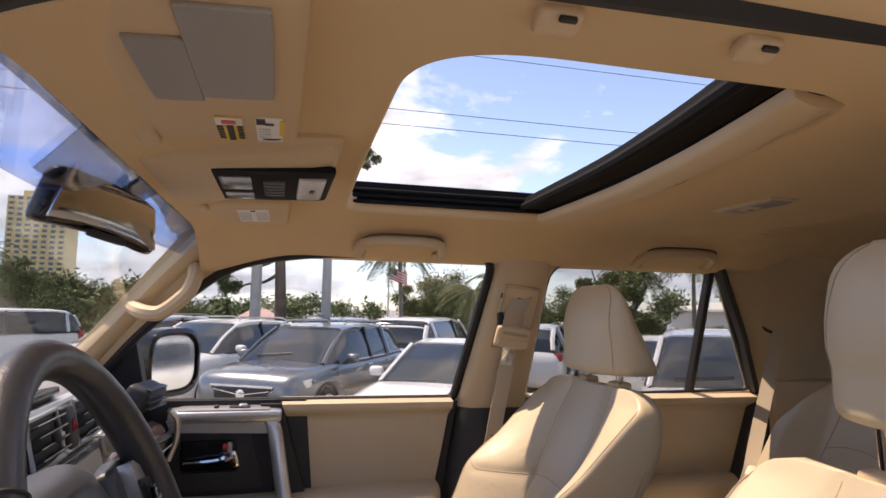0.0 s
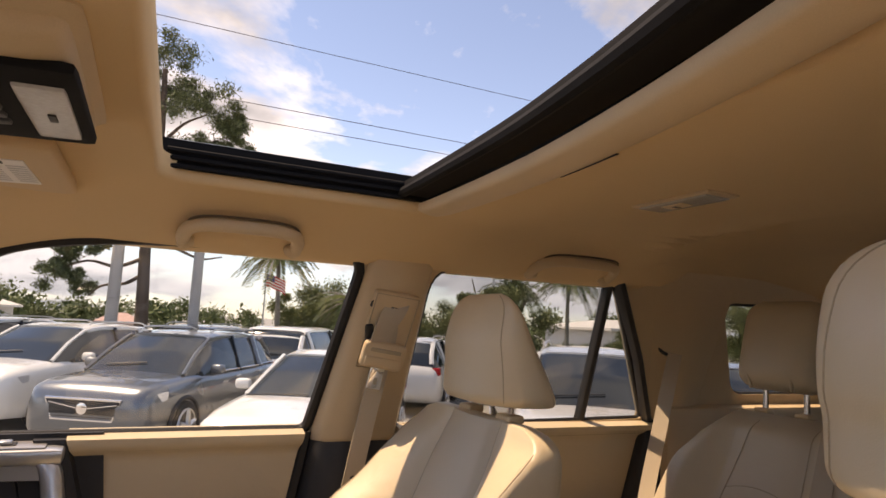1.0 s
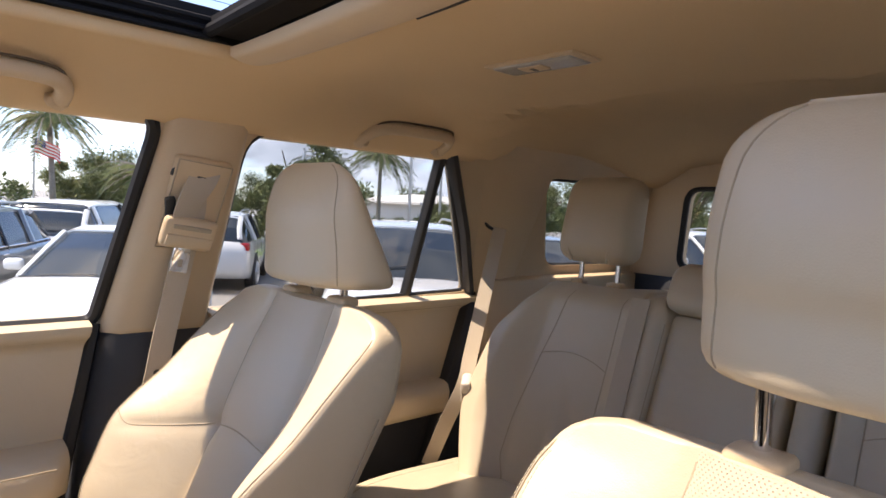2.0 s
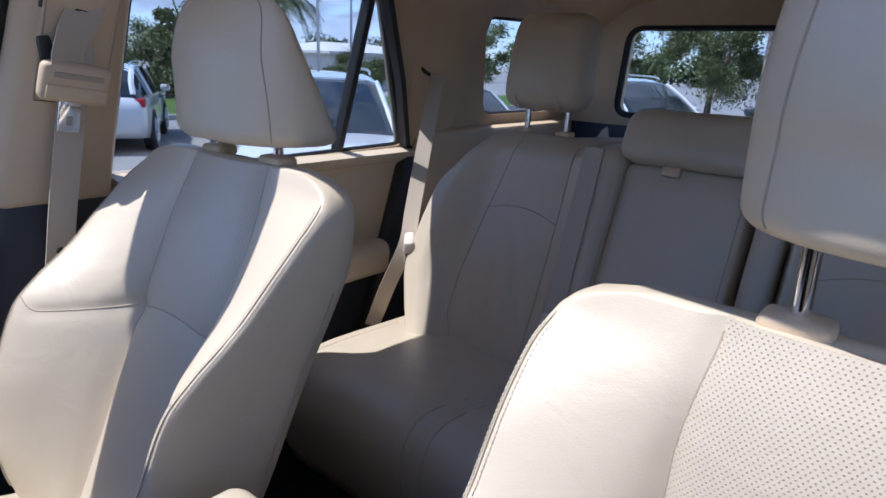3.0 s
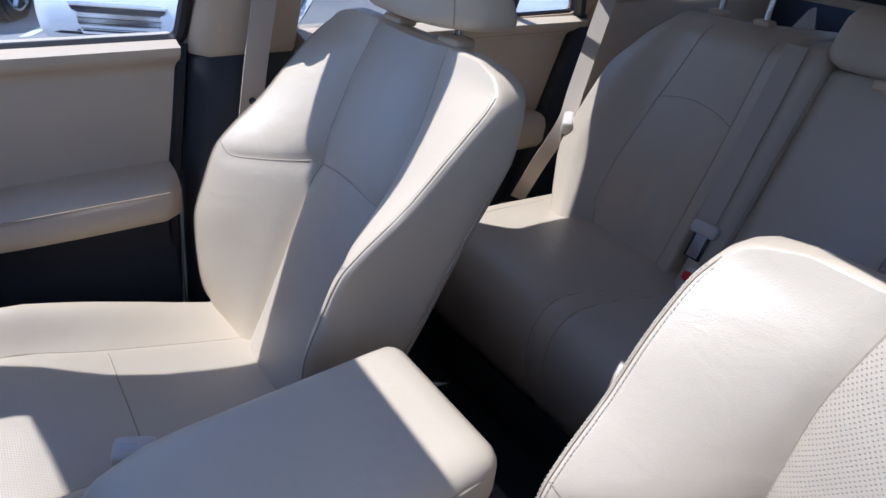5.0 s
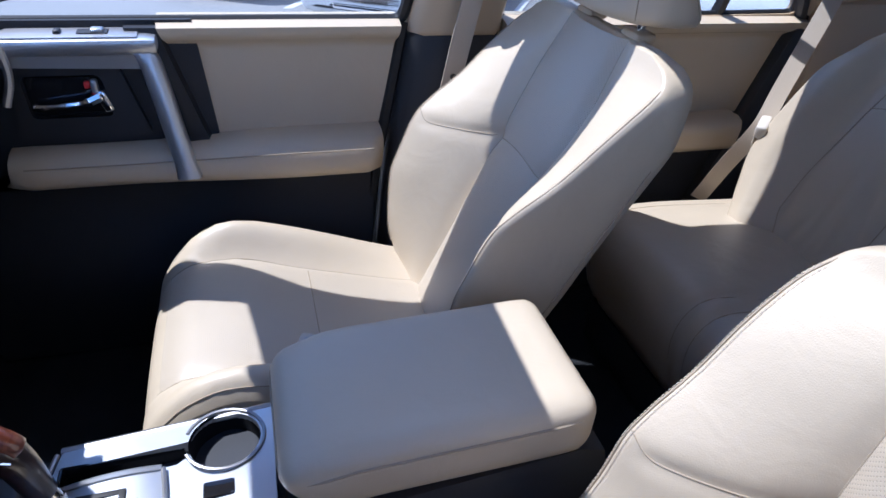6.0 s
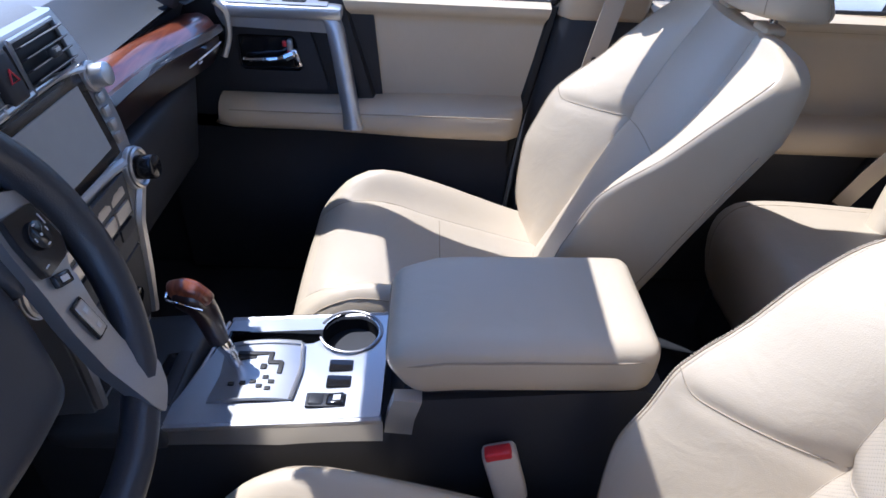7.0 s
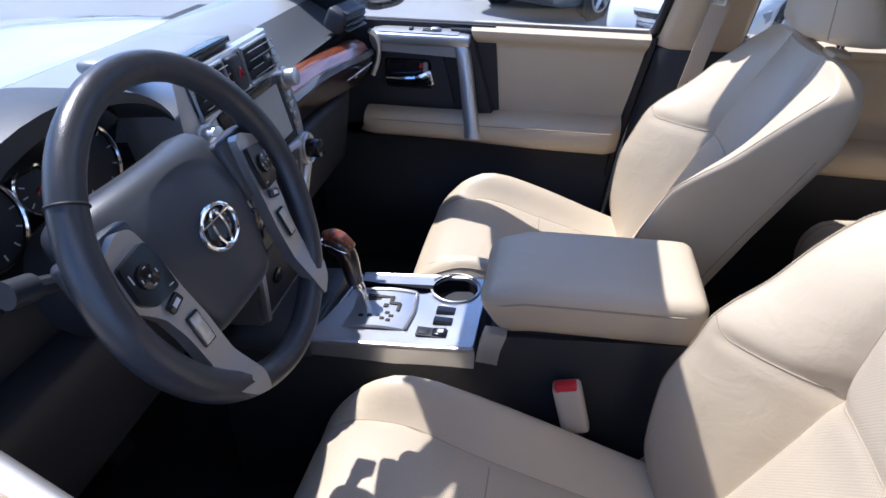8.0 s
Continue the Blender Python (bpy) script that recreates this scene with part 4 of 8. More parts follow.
def add_uv(bm, fu, fv):
    layer = bm.loops.layers.uv.new("metres")
    for f in bm.faces:
        for lp in f.loops:
            lp[layer].uv = (fu(lp.vert.co), fv(lp.vert.co))
    return bm


def cushion_z(x, a):
    """Top of the seat cushion: front lip, hollow middle, raised side bolsters."""
    z = curve(x, [-0.25, -0.243, -0.23, -0.21, -0.17, -0.10, 0.0, 0.10, 0.20, 0.30], [0.875, 0.912, 0.938, 0.960, 0.980, 0.983, 0.962, 0.938, 0.916, 0.902])
    rise = 0.046 * smoothstep((x + 0.24) / 0.13) * (1 - 0.55 * smoothstep((x + 0.05) / 0.30))
    ui = curve(x, [-0.25, -0.15, 0.03, 0.25], [0.66, 0.66, 0.56, 0.50])
    s = max(0.0, (a - ui) / (0.88 - ui))
    top = z + rise * (math.sin(math.pi / 2 * min(1, s)) ** 1.5) + 0.006 * (1 - min(1, a / ui) ** 2) - 0.003 * math.exp(-((a - ui) / 0.03) ** 2)
    if a > 0.88:
        top -= 0.036 * ((a - 0.88) / 0.12) ** 2
    return top


def cushion_w(x):
    return curve(x, [-0.25, -0.235, -0.20, -0.10, 0.1, 0.3], [0.196, 0.211, 0.221, 0.227, 0.228, 0.212])


def cush_u(x):
    return curve(x, [-0.25, -0.15, 0.03, 0.25], [0.66, 0.66, 0.56, 0.50])


def cushion_at(x, u):
    return Vector((x, CY + u * cushion_w(x), cushion_z(x, abs(u))))


CX = [-0.25, -0.2485, -0.245, -0.24, -0.235, -0.23, -0.2225, -0.215, -0.2075, -0.20, -0.18, -0.16, -0.13, -0.10, -0.06, -0.02, 0.01, 0.025, 0.04, 0.07, 0.11, 0.15, 0.20, 0.25, 0.30]


def front_seat(driver=False):
    seat = thing("car_seat", "beige leather front seat with perforated middle and tall headrest", "car seat", (0.2, CY, 0.63), "front seats")
    # backrest
    dx, dy, dz = (-0.076, -0.038, 0.052) if driver else (0.0, 0.0, 0.012)
    loops = [back_section(z) for z in BZ]
    nb = 61

    def is_insert(i, j):
        if j >= nb - 1:
            return False
        return 18 <= j < 42 and BZ[i + 1] < 1.4362
    ins, rest = quads_with_uv(loops, is_insert)
    back = part("backrest", rest, m_leather, seat, sharp=1.5)
    add_uv(ins, lambda p: p.y, lambda p: p.z * 1.1)
    part("insert", ins, m_perf, back, "perforated beige leather panel")
    # seams
    for s in (1, -1):
        edge = [back_at(s * 0.972, z) + Vector((-0.0006, 0, 0)) for z in np.linspace(0.96, 1.408, 60)]
        part("seam", tube(edge, 0.0010, seg=5), m_seam, back)
        for off in (-0.017, 0.013):
            row = [back_at(s * (0.972 + off), z) + Vector((-0.0010, 0, 0.0008)) for z in np.linspace(0.96, 1.402, 70)]
            part("stitching", stitches(row, (-1, 0, 0)), m_thread, back)
        ins_edge = [back_at(s * curve(z, INS_Z, INS_W) / curve(z, ZW, WW), z) for z in np.linspace(0.95, 1.425, 50)]
        part("seam", tube(ins_edge, 0.0010, seg=5), m_seam, back)
        cross = [back_at(s * u, cross_z(u)) for u in np.linspace(0.44, 0.972, 24)]
        part("seam", tube(cross, 0.0010, seg=5), m_seam, back)
        rear = [Vector((curve(z, ZK, XK) - 0.035, CY + s * curve(z, ZW, WW) * 0.993, z)) for z in np.linspace(0.92, 1.30, 30)]
        part("seam", tube(rear, 0.0010, seg=5), m_seam, back)
    arc = [back_at(u, 1.217 + 0.016 * (1 - (u / 0.44) ** 2)) for u in np.linspace(-0.44, 0.44, 26)]
    part("seam", tube(arc, 0.0010, seg=5), m_seam, back)
    # cushion
    loops = []
    for x in CX:
        w = cushion_w(x)
        loop = [cushion_at(x, u) for u in spread_u(cush_u(x), 14, 20)]
        z1 = cushion_z(x, 1.0)
        zb = curve(x, [-0.25, -0.22, 0.3], [0.84, 0.80, 0.78])
        for yy, t in ((1.0, 0.3), (0.995, 0.6), (0.97, 0.9), (0.92, 1), (0, 1), (-0.92, 1), (-0.97, 0.9), (-0.995, 0.6), (-1.0, 0.3)):
            loop.append(Vector((x, CY + yy * w, z1 + (zb - z1) * t)))
        loops.append(loop)

    def is_seat_insert(i, j):
        if j >= 48:
            return False
        x = (CX[i] + CX[i + 1]) / 2
        return -0.218 < x < 0.27 and 14 <= j < 34
    ins, rest = quads_with_uv(loops, is_seat_insert)
    cush = part("cushion", rest, m_leather, seat, sharp=1.5)
    add_uv(ins, lambda p: p.y, lambda p: p.x)
    part("insert", ins, m_perf, cush, "perforated beige leather panel")
    for s in (1, -1):
        run = [cushion_at(x, s * curve(x, [-0.25, -0.15, 0.03, 0.25], [0.66, 0.66, 0.56, 0.50])) for x in np.linspace(-0.218, 0.28, 40)]
        part("seam", tube(run, 0.0010, seg=5), m_seam, cush)
        side = [cushion_at(x, s * 0.96) + Vector((0, 0, 0.0005)) for x in np.linspace(-0.235, 0.28, 40)]
        part("seam", tube(side, 0.0010, seg=5), m_seam, cush)
    part("seam", tube([cushion_at(0.026, u) for u in np.linspace(-0.5, 0.5, 22)], 0.0011, seg=5), m_seam, cush)
    if driver:
        # the driver's cushion is set further forward and higher
        for ob in [cush] + list(cush.children):
            for v in ob.data.vertices:
                k = smoothstep((0.25 - v.co.x) / 0.30)
                v.co.x -= 0.070 * k
                v.co.z += 0.022 * k
    # side shields, rails and feet
    for s in (1, -1):
        part("side_shield", pad((0.50, 0.03, 0.12), at(0.06, CY + s * 0.225, 0.80), 0.014, n=5), m_black, seat, "black plastic seat side cover")
        part("rail", boxed((0.62, 0.04, 0.05), at(0.05, CY + s * 0.17, 0.655), 0.006), m_black, seat, "black metal floor rail")
    part("base", pad((0.46, 0.40, 0.12), at(0.05, CY, 0.74), 0.02, n=5), m_black, seat, "black lower seat frame")
    lever = smooth_path([(0.20, CY + 0.236, 0.87), (0.24, CY + 0.248, 0.915), (0.262, CY + 0.25, 0.965)], 4)
    part("belt_anchor", tube(lever, 0.010, seg=6, flat=0.4, side=(1, 0, 0)), m_grey_metal, seat, "grey metal belt anchor bracket")
    # headrest
    def hr_size(t):
        """Front, back, front half width and half width of the headrest at 0..1 of its height."""
        fx = 0.430 + 0.006 * math.sin(math.pi * t) + 0.030 * smoothstep((t - 0.5) / 0.5) + (0.008 if driver else 0.0) * smoothstep((0.40 - t) / 0.12)
        bx = 0.582 - 0.105 * t
        e = 1.0
        if t > 0.76:
            e = max(0.06, 1 - ((t - 0.76) / 0.24) ** 2.3) ** (1 / 2.1)
        if t < 0.10:
            e = 0.80 + 0.20 * math.sqrt(max(0, 1 - ((0.10 - t) / 0.10) ** 2))
        mid = (fx + bx) / 2 + 0.012
        fx, bx = mid - (mid - fx) * e, mid + (bx - mid) * e
        return fx, bx, (0.100 - 0.014 * t * t) * (0.42 + 0.58 * e), (0.139 - 0.028 * t * t) * (0.42 + 0.58 * e)

    pw = 0.085 if driver else 0.070
    high = 0.200 if driver else 0.190
    loops = []
    for t in (0, 0.012, 0.035, 0.065, 0.10, 0.16, 0.23, 0.28, 0.32, 0.36, 0.40, 0.47, 0.55, 0.63, 0.70, 0.76, 0.81, 0.86, 0.90, 0.935, 0.96, 0.98, 0.993, 1.0):
        fx, bx, fw, mw = hr_size(t)
        z = 1.448 + dz + high * t
        mid = fx + 0.62 * (bx - fx)
        pts = []
        for k in range(56):
            ang = 2 * math.pi * k / 56
            cx, sy = math.cos(ang), math.sin(ang)
            y = math.copysign(abs(sy) ** 0.66, sy)
            if cx < 0:
                wd = fw + (mw - fw) * (1 - abs(cx) ** 0.8)
                x = mid - (mid - fx) * abs(cx) ** 0.46
            else:
                wd = mw * (1 - 0.10 * cx)
                x = mid + (bx - mid) * cx ** 0.55
            pts.append(Vector((x + dx, CY + dy + y * wd, z)))
        loops.append(pts)
    hr = part("headrest", loft(loops), m_leather, seat, sharp=1.5)
    for s in (1, -1):
        for j, rr in ((18, 0.0009), (12, 0.0009)):
            jj = (56 - j) if s < 0 else j
            run = [lp[jj] + Vector((-0.0002, s * 0.0003, 0)) for lp in loops[2:-2]]
            part("seam", tube(run, rr, seg=5), m_seam, hr)
        post = [(0.500 + dx * 0.8, CY + dy + s * pw, 1.36), (0.500 + dx, CY + dy + s * pw, 1.47 + dz)]
        part("post", tube(post, 0.0065, seg=14), m_chrome, seat, "chrome headrest post")
        part("post_collar", pad((0.034, 0.048, 0.016), at(0.498 + dx * 0.9, CY + dy + s * pw, 1.437), 0.007, n=5), m_trim, seat, "beige plastic collar")
    if driver:
        # the driver's backrest stands a little more upright than the passenger's
        for ob in [c for c in seat.children] + [g for c in seat.children for g in c.children]:
            if ob.parent is hr or ob is hr or ob.name.startswith("post"):
                continue
            for v in ob.data.vertices:
                v.co.x -= 0.055 * smoothstep((v.co.z - 1.16) / 0.25) * smoothstep((v.co.x - 0.1) / 0.08)
    return seat


front_seat()
driver_seat = front_seat(True)
driver_seat.location = (0.2 + 0.024, CY - 0.756, 0.63 - 0.026)

# ---------------------------------------------------------------- rear bench
FOLDS = [(0.262, 1.13, 0.35, 0.006, 0.011, 0.075), (0.290, 1.10, 0.15, -0.005, 0.012, 0.07), (0.318, 1.08, 0.05, 0.005, 0.010, 0.055), (0.238, 1.06, 0.5, 0.004, 0.010, 0.05), (0.345, 1.04, -0.2, 0.004, 0.012, 0.04)]


def rear_back(name, y0, y1, label, outer):
    """One section of the rear backrest; outer = +1, -1 for the side with the door bolster, 0 for the middle."""
    ob = thing(name, label, "rear seat", (1.15, (y0 + y1) / 2, 0.65), "rear seats")
    W, yc = (y1 - y0) / 2, (y0 + y1) / 2
    zs = list(np.linspace(0.90, 1.36, 27)) + [1.38, 1.395, 1.405, 1.4125, 1.42, 1.425, 1.43]

    def f_at(u, z):
        a = abs(u)
        x = 0.985 + 0.40 * (z - 1.0) + 0.012 * math.sin(6 * (z - 0.9))
        b = u * outer if outer else a
        hump = smoothstep((b - 0.30) / 0.45) * 0.055 if outer else 0
        inner = smoothstep((-b - 0.72) / 0.22) * 0.02 if outer else smoothstep((a - 0.75) / 0.2) * 0.012
        x -= (hump + inner) * (1 - 0.6 * smoothstep((z - 1.30) / 0.12))
        x += 0.05 * smoothstep((a - 0.9) / 0.1) ** 2 + 0.05 * smoothstep((z - 1.385) / 0.05) ** 2
        if outer > 0:
            # slack folds in the leather of the middle panel
            y = yc + u * W
            for fy, fz, tilt, deep, wide, tall in FOLDS:
                x += deep * math.exp(-((y - fy - tilt * (z - fz)) / wide) ** 2 - ((z - fz) / tall) ** 2)
        narrow = curve(z, [0.90, 1.00, 1.06, 1.14, 1.22, 1.30, 1.38, 1.43], [0.52, 0.78, 0.97, 1.14, 1.08, 0.97, 0.82, 0.74]) if outer and u * outer > 0 else 1
        drop = -0.03 * smoothstep((u * outer - 0.55) / 0.45) * smoothstep((z - 1.3) / 0.12) if outer else 0
        return Vector((x, yc + u * W * narrow, z + drop))
    loops = []
    for z in zs:
        loop = [f_at(-1 + 2 * i / 80, z) for i in range(81)]
        thick = 0.13 - 0.03 * smoothstep((z - 1.38) / 0.05)
        e = loop[-1], loop[0]
        loop += [Vector((e[0].x + thick * 0.5, e[0].y, e[0].z)), Vector((e[0].x + thick, e[0].y - 0.03 * W, e[0].z)), Vector((e[1].x + thick, e[1].y + 0.03 * W, e[1].z)), Vector((e[1].x + thick * 0.5, e[1].y, e[1].z))]
        loops.append(loop)
    bk = part("backrest", loft(loops), m_leather_shaded, ob, sharp=1.3)
    if outer:
        for u0 in (0.34, -0.74):
            run = [f_at(outer * (ip(z, [0.95, 1.04, 1.26, 1.415], [0.25, 0.40, 0.24, 0.06]) if u0 > 0 else u0), z) + Vector((-0.0005, 0, 0)) for z in np.linspace(0.95, 1.415, 40)]
            part("seam", tube(run, 0.0010, seg=5), m_seam, bk)
        arc = [f_at(outer * u, 1.262 + 0.022 * (1 - ((u + 0.2) / 0.54) ** 2)) + Vector((-0.0005, 0, 0)) for u in np.linspace(-0.74, 0.24, 24)]
        part("seam", tube(arc, 0.0010, seg=5), m_seam, bk)
    return ob, f_at


right_back, _ = rear_back("rear_bench_section", 0.165, 0.520, "beige leather outer rear backrest with wrinkles and side bolster", 1)
left_back, _ = rear_back("rear_bench_section", -0.580, -0.205, "beige leather outer rear backrest on the driver side", -1)


def rear_headrest(yc, parent, label):
    def shp(q, h):
        t = (q.z / h.z + 1) / 2
        q.y *= 1 - 0.08 * t
        q.x += 0.018 * t * t
        return q
    hr = part("headrest", pad((0.105, 0.198, 0.205), at(1.228, yc, 1.582, 0, 6, 0), 0.042, n=10, shape=shp), m_leather_shaded, parent, label)
    for s in (1, -1):
        part("post", tube([(1.225, yc + s * 0.050, 1.40), (1.229, yc + s * 0.050, 1.50)], 0.0062, seg=12), m_chrome, parent, "chrome headrest post")
        part("post_collar", pad((0.03, 0.036, 0.012), at(1.222, yc + s * 0.050, 1.433), 0.005, n=4), m_trim, parent)
        part("pleat", tube([(1.180, yc + s * 0.050, 1.485), (1.1745, yc + s * 0.052, 1.505), (1.176, yc + s * 0.055, 1.528)], 0.004, seg=6), m_leather_shaded, hr)


rear_headrest(0.327, right_back, "beige leather rear headrest")
rear_headrest(-0.43, left_back, "beige leather rear headrest")

# middle: folded armrest, low headrest roll, narrow side cushions
mid = thing("rear_middle_backrest", "beige leather rear middle backrest with folded armrest and low headrest roll", "rear seat", (1.15, -0.02, 0.65), "rear seats")
part("side_pad", loft([[Vector((0.975 + 0.40 * (z - 1.0) + dx, 0.128 + dy + 0.005 * (z - 1.0), z)) for dx, dy in ((0.02, -0.03), (-0.008, -0.02), (-0.012, 0.0), (-0.008, 0.02), (0.02, 0.031), (0.14, 0.031), (0.14, -0.03))] for z in np.linspace(0.92, 1.425, 14)]), m_leather_shaded, mid, sharp=1.3)
part("side_pad", loft([[Vector((0.975 + 0.40 * (z - 1.0) + dx, -0.178 + dy, z)) for dx, dy in ((0.02, -0.025), (-0.008, -0.018), (-0.012, 0.0), (-0.008, 0.018), (0.02, 0.025), (0.14, 0.025), (0.14, -0.025))] for z in np.linspace(0.92, 1.425, 14)]), m_leather_shaded, mid, sharp=1.3)
arm = part("folded_armrest", pad((0.09, 0.245, 0.46), at(1.105, -0.020, 1.178, 0, 21.8, 0), 0.022, n=9), m_leather_shaded, mid)
part("pull_tab", pad((0.012, 0.034, 0.018), at(1.105, -0.005, 1.402, 0, 22, 0), 0.004, n=4), m_trim, arm, "small leather pull tab")
for s in (1, -1):
    part("seam", tube([(1.026 + 0.40 * (z - 1.178), -0.020 + s * 0.112, z) for z in np.linspace(0.99, 1.385, 20)], 0.0011, seg=5), m_seam, arm)


def roll_shape(q, h):
    q.x += 0.012 * (q.z / h.z)
    return q


part("headrest_roll", pad((0.10, 0.275, 0.108), at(1.183, -0.022, 1.450, 0, 12, 0), 0.036, n=9, shape=roll_shape), m_leather_shaded, mid)
part("rear_shell", boxed((0.05, 0.44, 0.50), at(1.20, -0.02, 1.15, 0, 22, 0), 0.01), m_black, mid)

# rear cushions: one long bench with tucked seams
BENCH = [(0.70, 0.745), (0.672, 0.80), (0.655, 0.86), (0.648, 0.905), (0.649, 0.935), (0.655, 0.958), (0.667, 0.978), (0.685, 0.992), (0.71, 0.999), (0.75, 1.002), (0.80, 1.002), (0.86, 0.999), (0.92, 0.995), (0.98, 0.991), (1.04, 0.988), (1.085, 0.985), (1.085, 0.745)]


def bench_seam(k, x):
    """Where the two seams that part the outer seat from the middle run, by depth."""
    return (0.214 if k == 0 else 0.170) - (0.075 if k == 0 else 0.045) * smoothstep((x - 0.70) / 0.26)


def bench_at(x, z, y, y0, y1):
    end = min(y - y0, y1 - y)
    e = 1 - 0.16 * (1 - smoothstep(end / 0.045)) ** 2
    dip = 0.0
    for k in (0, 1):
        dip += 0.006 * math.exp(-((y - bench_seam(k, x)) / 0.010) ** 2)
    dip += 0.005 * math.exp(-((y - 0.53) / 0.010) ** 2) - 0.008 * math.exp(-((y - 0.38) / 0.14) ** 2) * (z > 0.98)
    d = Vector((0.90 - x, 0, 0.84 - z))
    d.normalize()
    return Vector((0.87 + (x - 0.87) * (0.5 + 0.5 * e), y, 0.87 + (z - 0.87) * e)) + d * dip


def rear_cushion(y0, y1, label):
    ob = thing("rear_cushion", label, "rear seat", (0.82, (y0 + y1) / 2, 0.65), "rear seats")
    ys = sorted(set([round(v, 4) for v in np.linspace(y0, y1, 90)] + [y0 + 0.004, y0 + 0.012, y0 + 0.024, y1 - 0.004, y1 - 0.012, y1 - 0.024]))
    cu = part("cushion", loft([[bench_at(x, z, y, y0, y1) for x, z in BENCH] for y in ys]), m_leather_shaded, ob, sharp=1.3)
    for k in (0, 1):
        if y0 < 0.17 < y1:
            run = [bench_at(x, z, bench_seam(k, x), y0, y1) for x, z in BENCH[2:13]]
            part("seam", tube(smooth_path(run, 4), 0.0012, seg=5), m_seam, cu)
    part("seam", tube(smooth_path([bench_at(x, z, y1 - 0.045, y0, y1) for x, z in BENCH[2:14]], 4), 0.0012, seg=5), m_seam, cu)
    part("base", boxed((0.36, y1 - y0 - 0.06, 0.12), at(0.87, (y0 + y1) / 2, 0.695), 0.01), m_black, ob)
    return ob


rear_cushion(-0.200, 0.575, "beige leather rear bench cushion with double seams and a low crown")
rear_cushion(-0.600, -0.205, "beige leather rear seat cushion on the driver side")
# ---------------------------------------------------------------- belts and buckles
def strap(path, w, wide, thick=0.0025, bm=None):
    """Flat webbing along a path; wide gives its broad direction."""
    pts = [Vector(p) for p in path]
    loops = []
    for i, p in enumerate(pts):
        d = (pts[min(i + 1, len(pts) - 1)] - pts[max(i - 1, 0)]).normalized()
        u = Vector(wide)
        u = (u - d * u.dot(d)).normalized()
        nrm = d.cross(u)
        loops.append([p + u * w / 2 + nrm * thick / 2, p + u * w / 2 - nrm * thick / 2, p - u * w / 2 - nrm * thick / 2, p - u * w / 2 + nrm * thick / 2])
    return loft(loops)


belt = thing("front_seat_belt", "beige seat belt with tongue hanging on the door pillar", "seat belt", (0.36, 0.64, 1.3))
part("webbing", strap(smooth_path([(0.372, 0.590, 1.600), (0.374, 0.590, 1.572), (0.372, 0.598, 1.54), (0.362, 0.618, 1.46), (0.346, 0.640, 1.34), (0.330, 0.655, 1.22), (0.30, 0.67, 1.05), (0.27, 0.68, 0.80)], 5), 0.040, (1, 0, 0)), m_belt, belt)
part("webbing_loop", strap(smooth_path([(0.392, 0.580, 1.640), (0.382, 0.574, 1.618), (0.366, 0.574, 1.590), (0.358, 0.584, 1.560), (0.362, 0.596, 1.535)], 5), 0.046, (0.88, 0.0, 0.45)), m_belt, belt, "folded strip of webbing")
cover = part("height_adjuster", pad((0.102, 0.022, 0.175), at(0.376, 0.606, 1.572, 23, 6, 0), 0.010, n=7), m_trim, belt, "beige belt guide cover")
part("adjuster_groove", tube([at(0.376, 0.606, 1.572, 23, 6, 0) @ Vector((a * 0.046, -0.0105, b * 0.082)) for a, b in ((-1, -1), (1, -1), (1, 1), (-1, 1))], 0.0016, seg=5, closed=True), m_seam, cover, "dark groove round the guide")
part("guide_slot", pad((0.070, 0.012, 0.020), at(0.364, 0.581, 1.620, 23, 16, 0), 0.005, n=4), m_ink, belt, "dark slot of the belt guide")
# solid dark pad painted in as the shade next to the webbing
part("guide_shadow", pad((0.018, 0.012, 0.050), at(0.336, 0.598, 1.562, 23, -12, 0), 0.005, n=4), m_ink, belt, "dark pad standing in for the shade beside the webbing")
tongue = part("tongue_cover", pad((0.094, 0.024, 0.058), at(0.368, 0.598, 1.522, 18, 8, 0), 0.012, n=8), m_trim, belt, "beige plastic tongue cover")
part("slot", pad((0.066, 0.005, 0.0085), at(0.368, 0.598, 1.522, 18, 8, 0) @ at(0, -0.0115, 0.013), 0.002, n=4), m_seam, tongue, "shadowed slot of the tongue")
part("ridge", pad((0.080, 0.008, 0.022), at(0.368, 0.598, 1.522, 18, 8, 0) @ at(0, -0.0105, -0.012), 0.0035, n=5), m_trim, tongue)
m = at(0.357, 0.603, 1.478, 8, 8, 0)
bm = boxed((0.030, 0.005, 0.050), m, 0.002)
part("tongue", bm, m_chrome, belt, "chrome belt tongue")
part("tongue_hole", boxed((0.011, 0.0052, 0.017), m @ at(0, 0, -0.008), 0.002), m_seam, belt, "dark hole in the tongue")
part("stop_button", disc(0.0062, 0.006, at(0.337, 0.648, 1.268, 90, 0, 0), 16, 0.001), m_ink, belt, "dark round stop button")

rear_belt = thing("rear_seat_belt", "beige rear seat belt from pillar slot to floor", "seat belt", (1.05, 0.6, 0.95))
part("webbing", strap(smooth_path([(1.200, 0.625, 1.545), (1.125, 0.595, 1.385), (1.055, 0.565, 1.24), (1.02, 0.550, 1.165), (0.995, 0.583, 1.06), (0.985, 0.625, 0.95)], 6), 0.036, (0.70, -0.66, 0.0)), m_belt, rear_belt)
part("slot_trim", tube(smooth_path([(1.150, 0.652, 1.575), (1.175, 0.640, 1.546), (1.23, 0.640, 1.536)], 4), 0.0045, seg=6), m_ink, rear_belt, "dark edge of the belt slot")
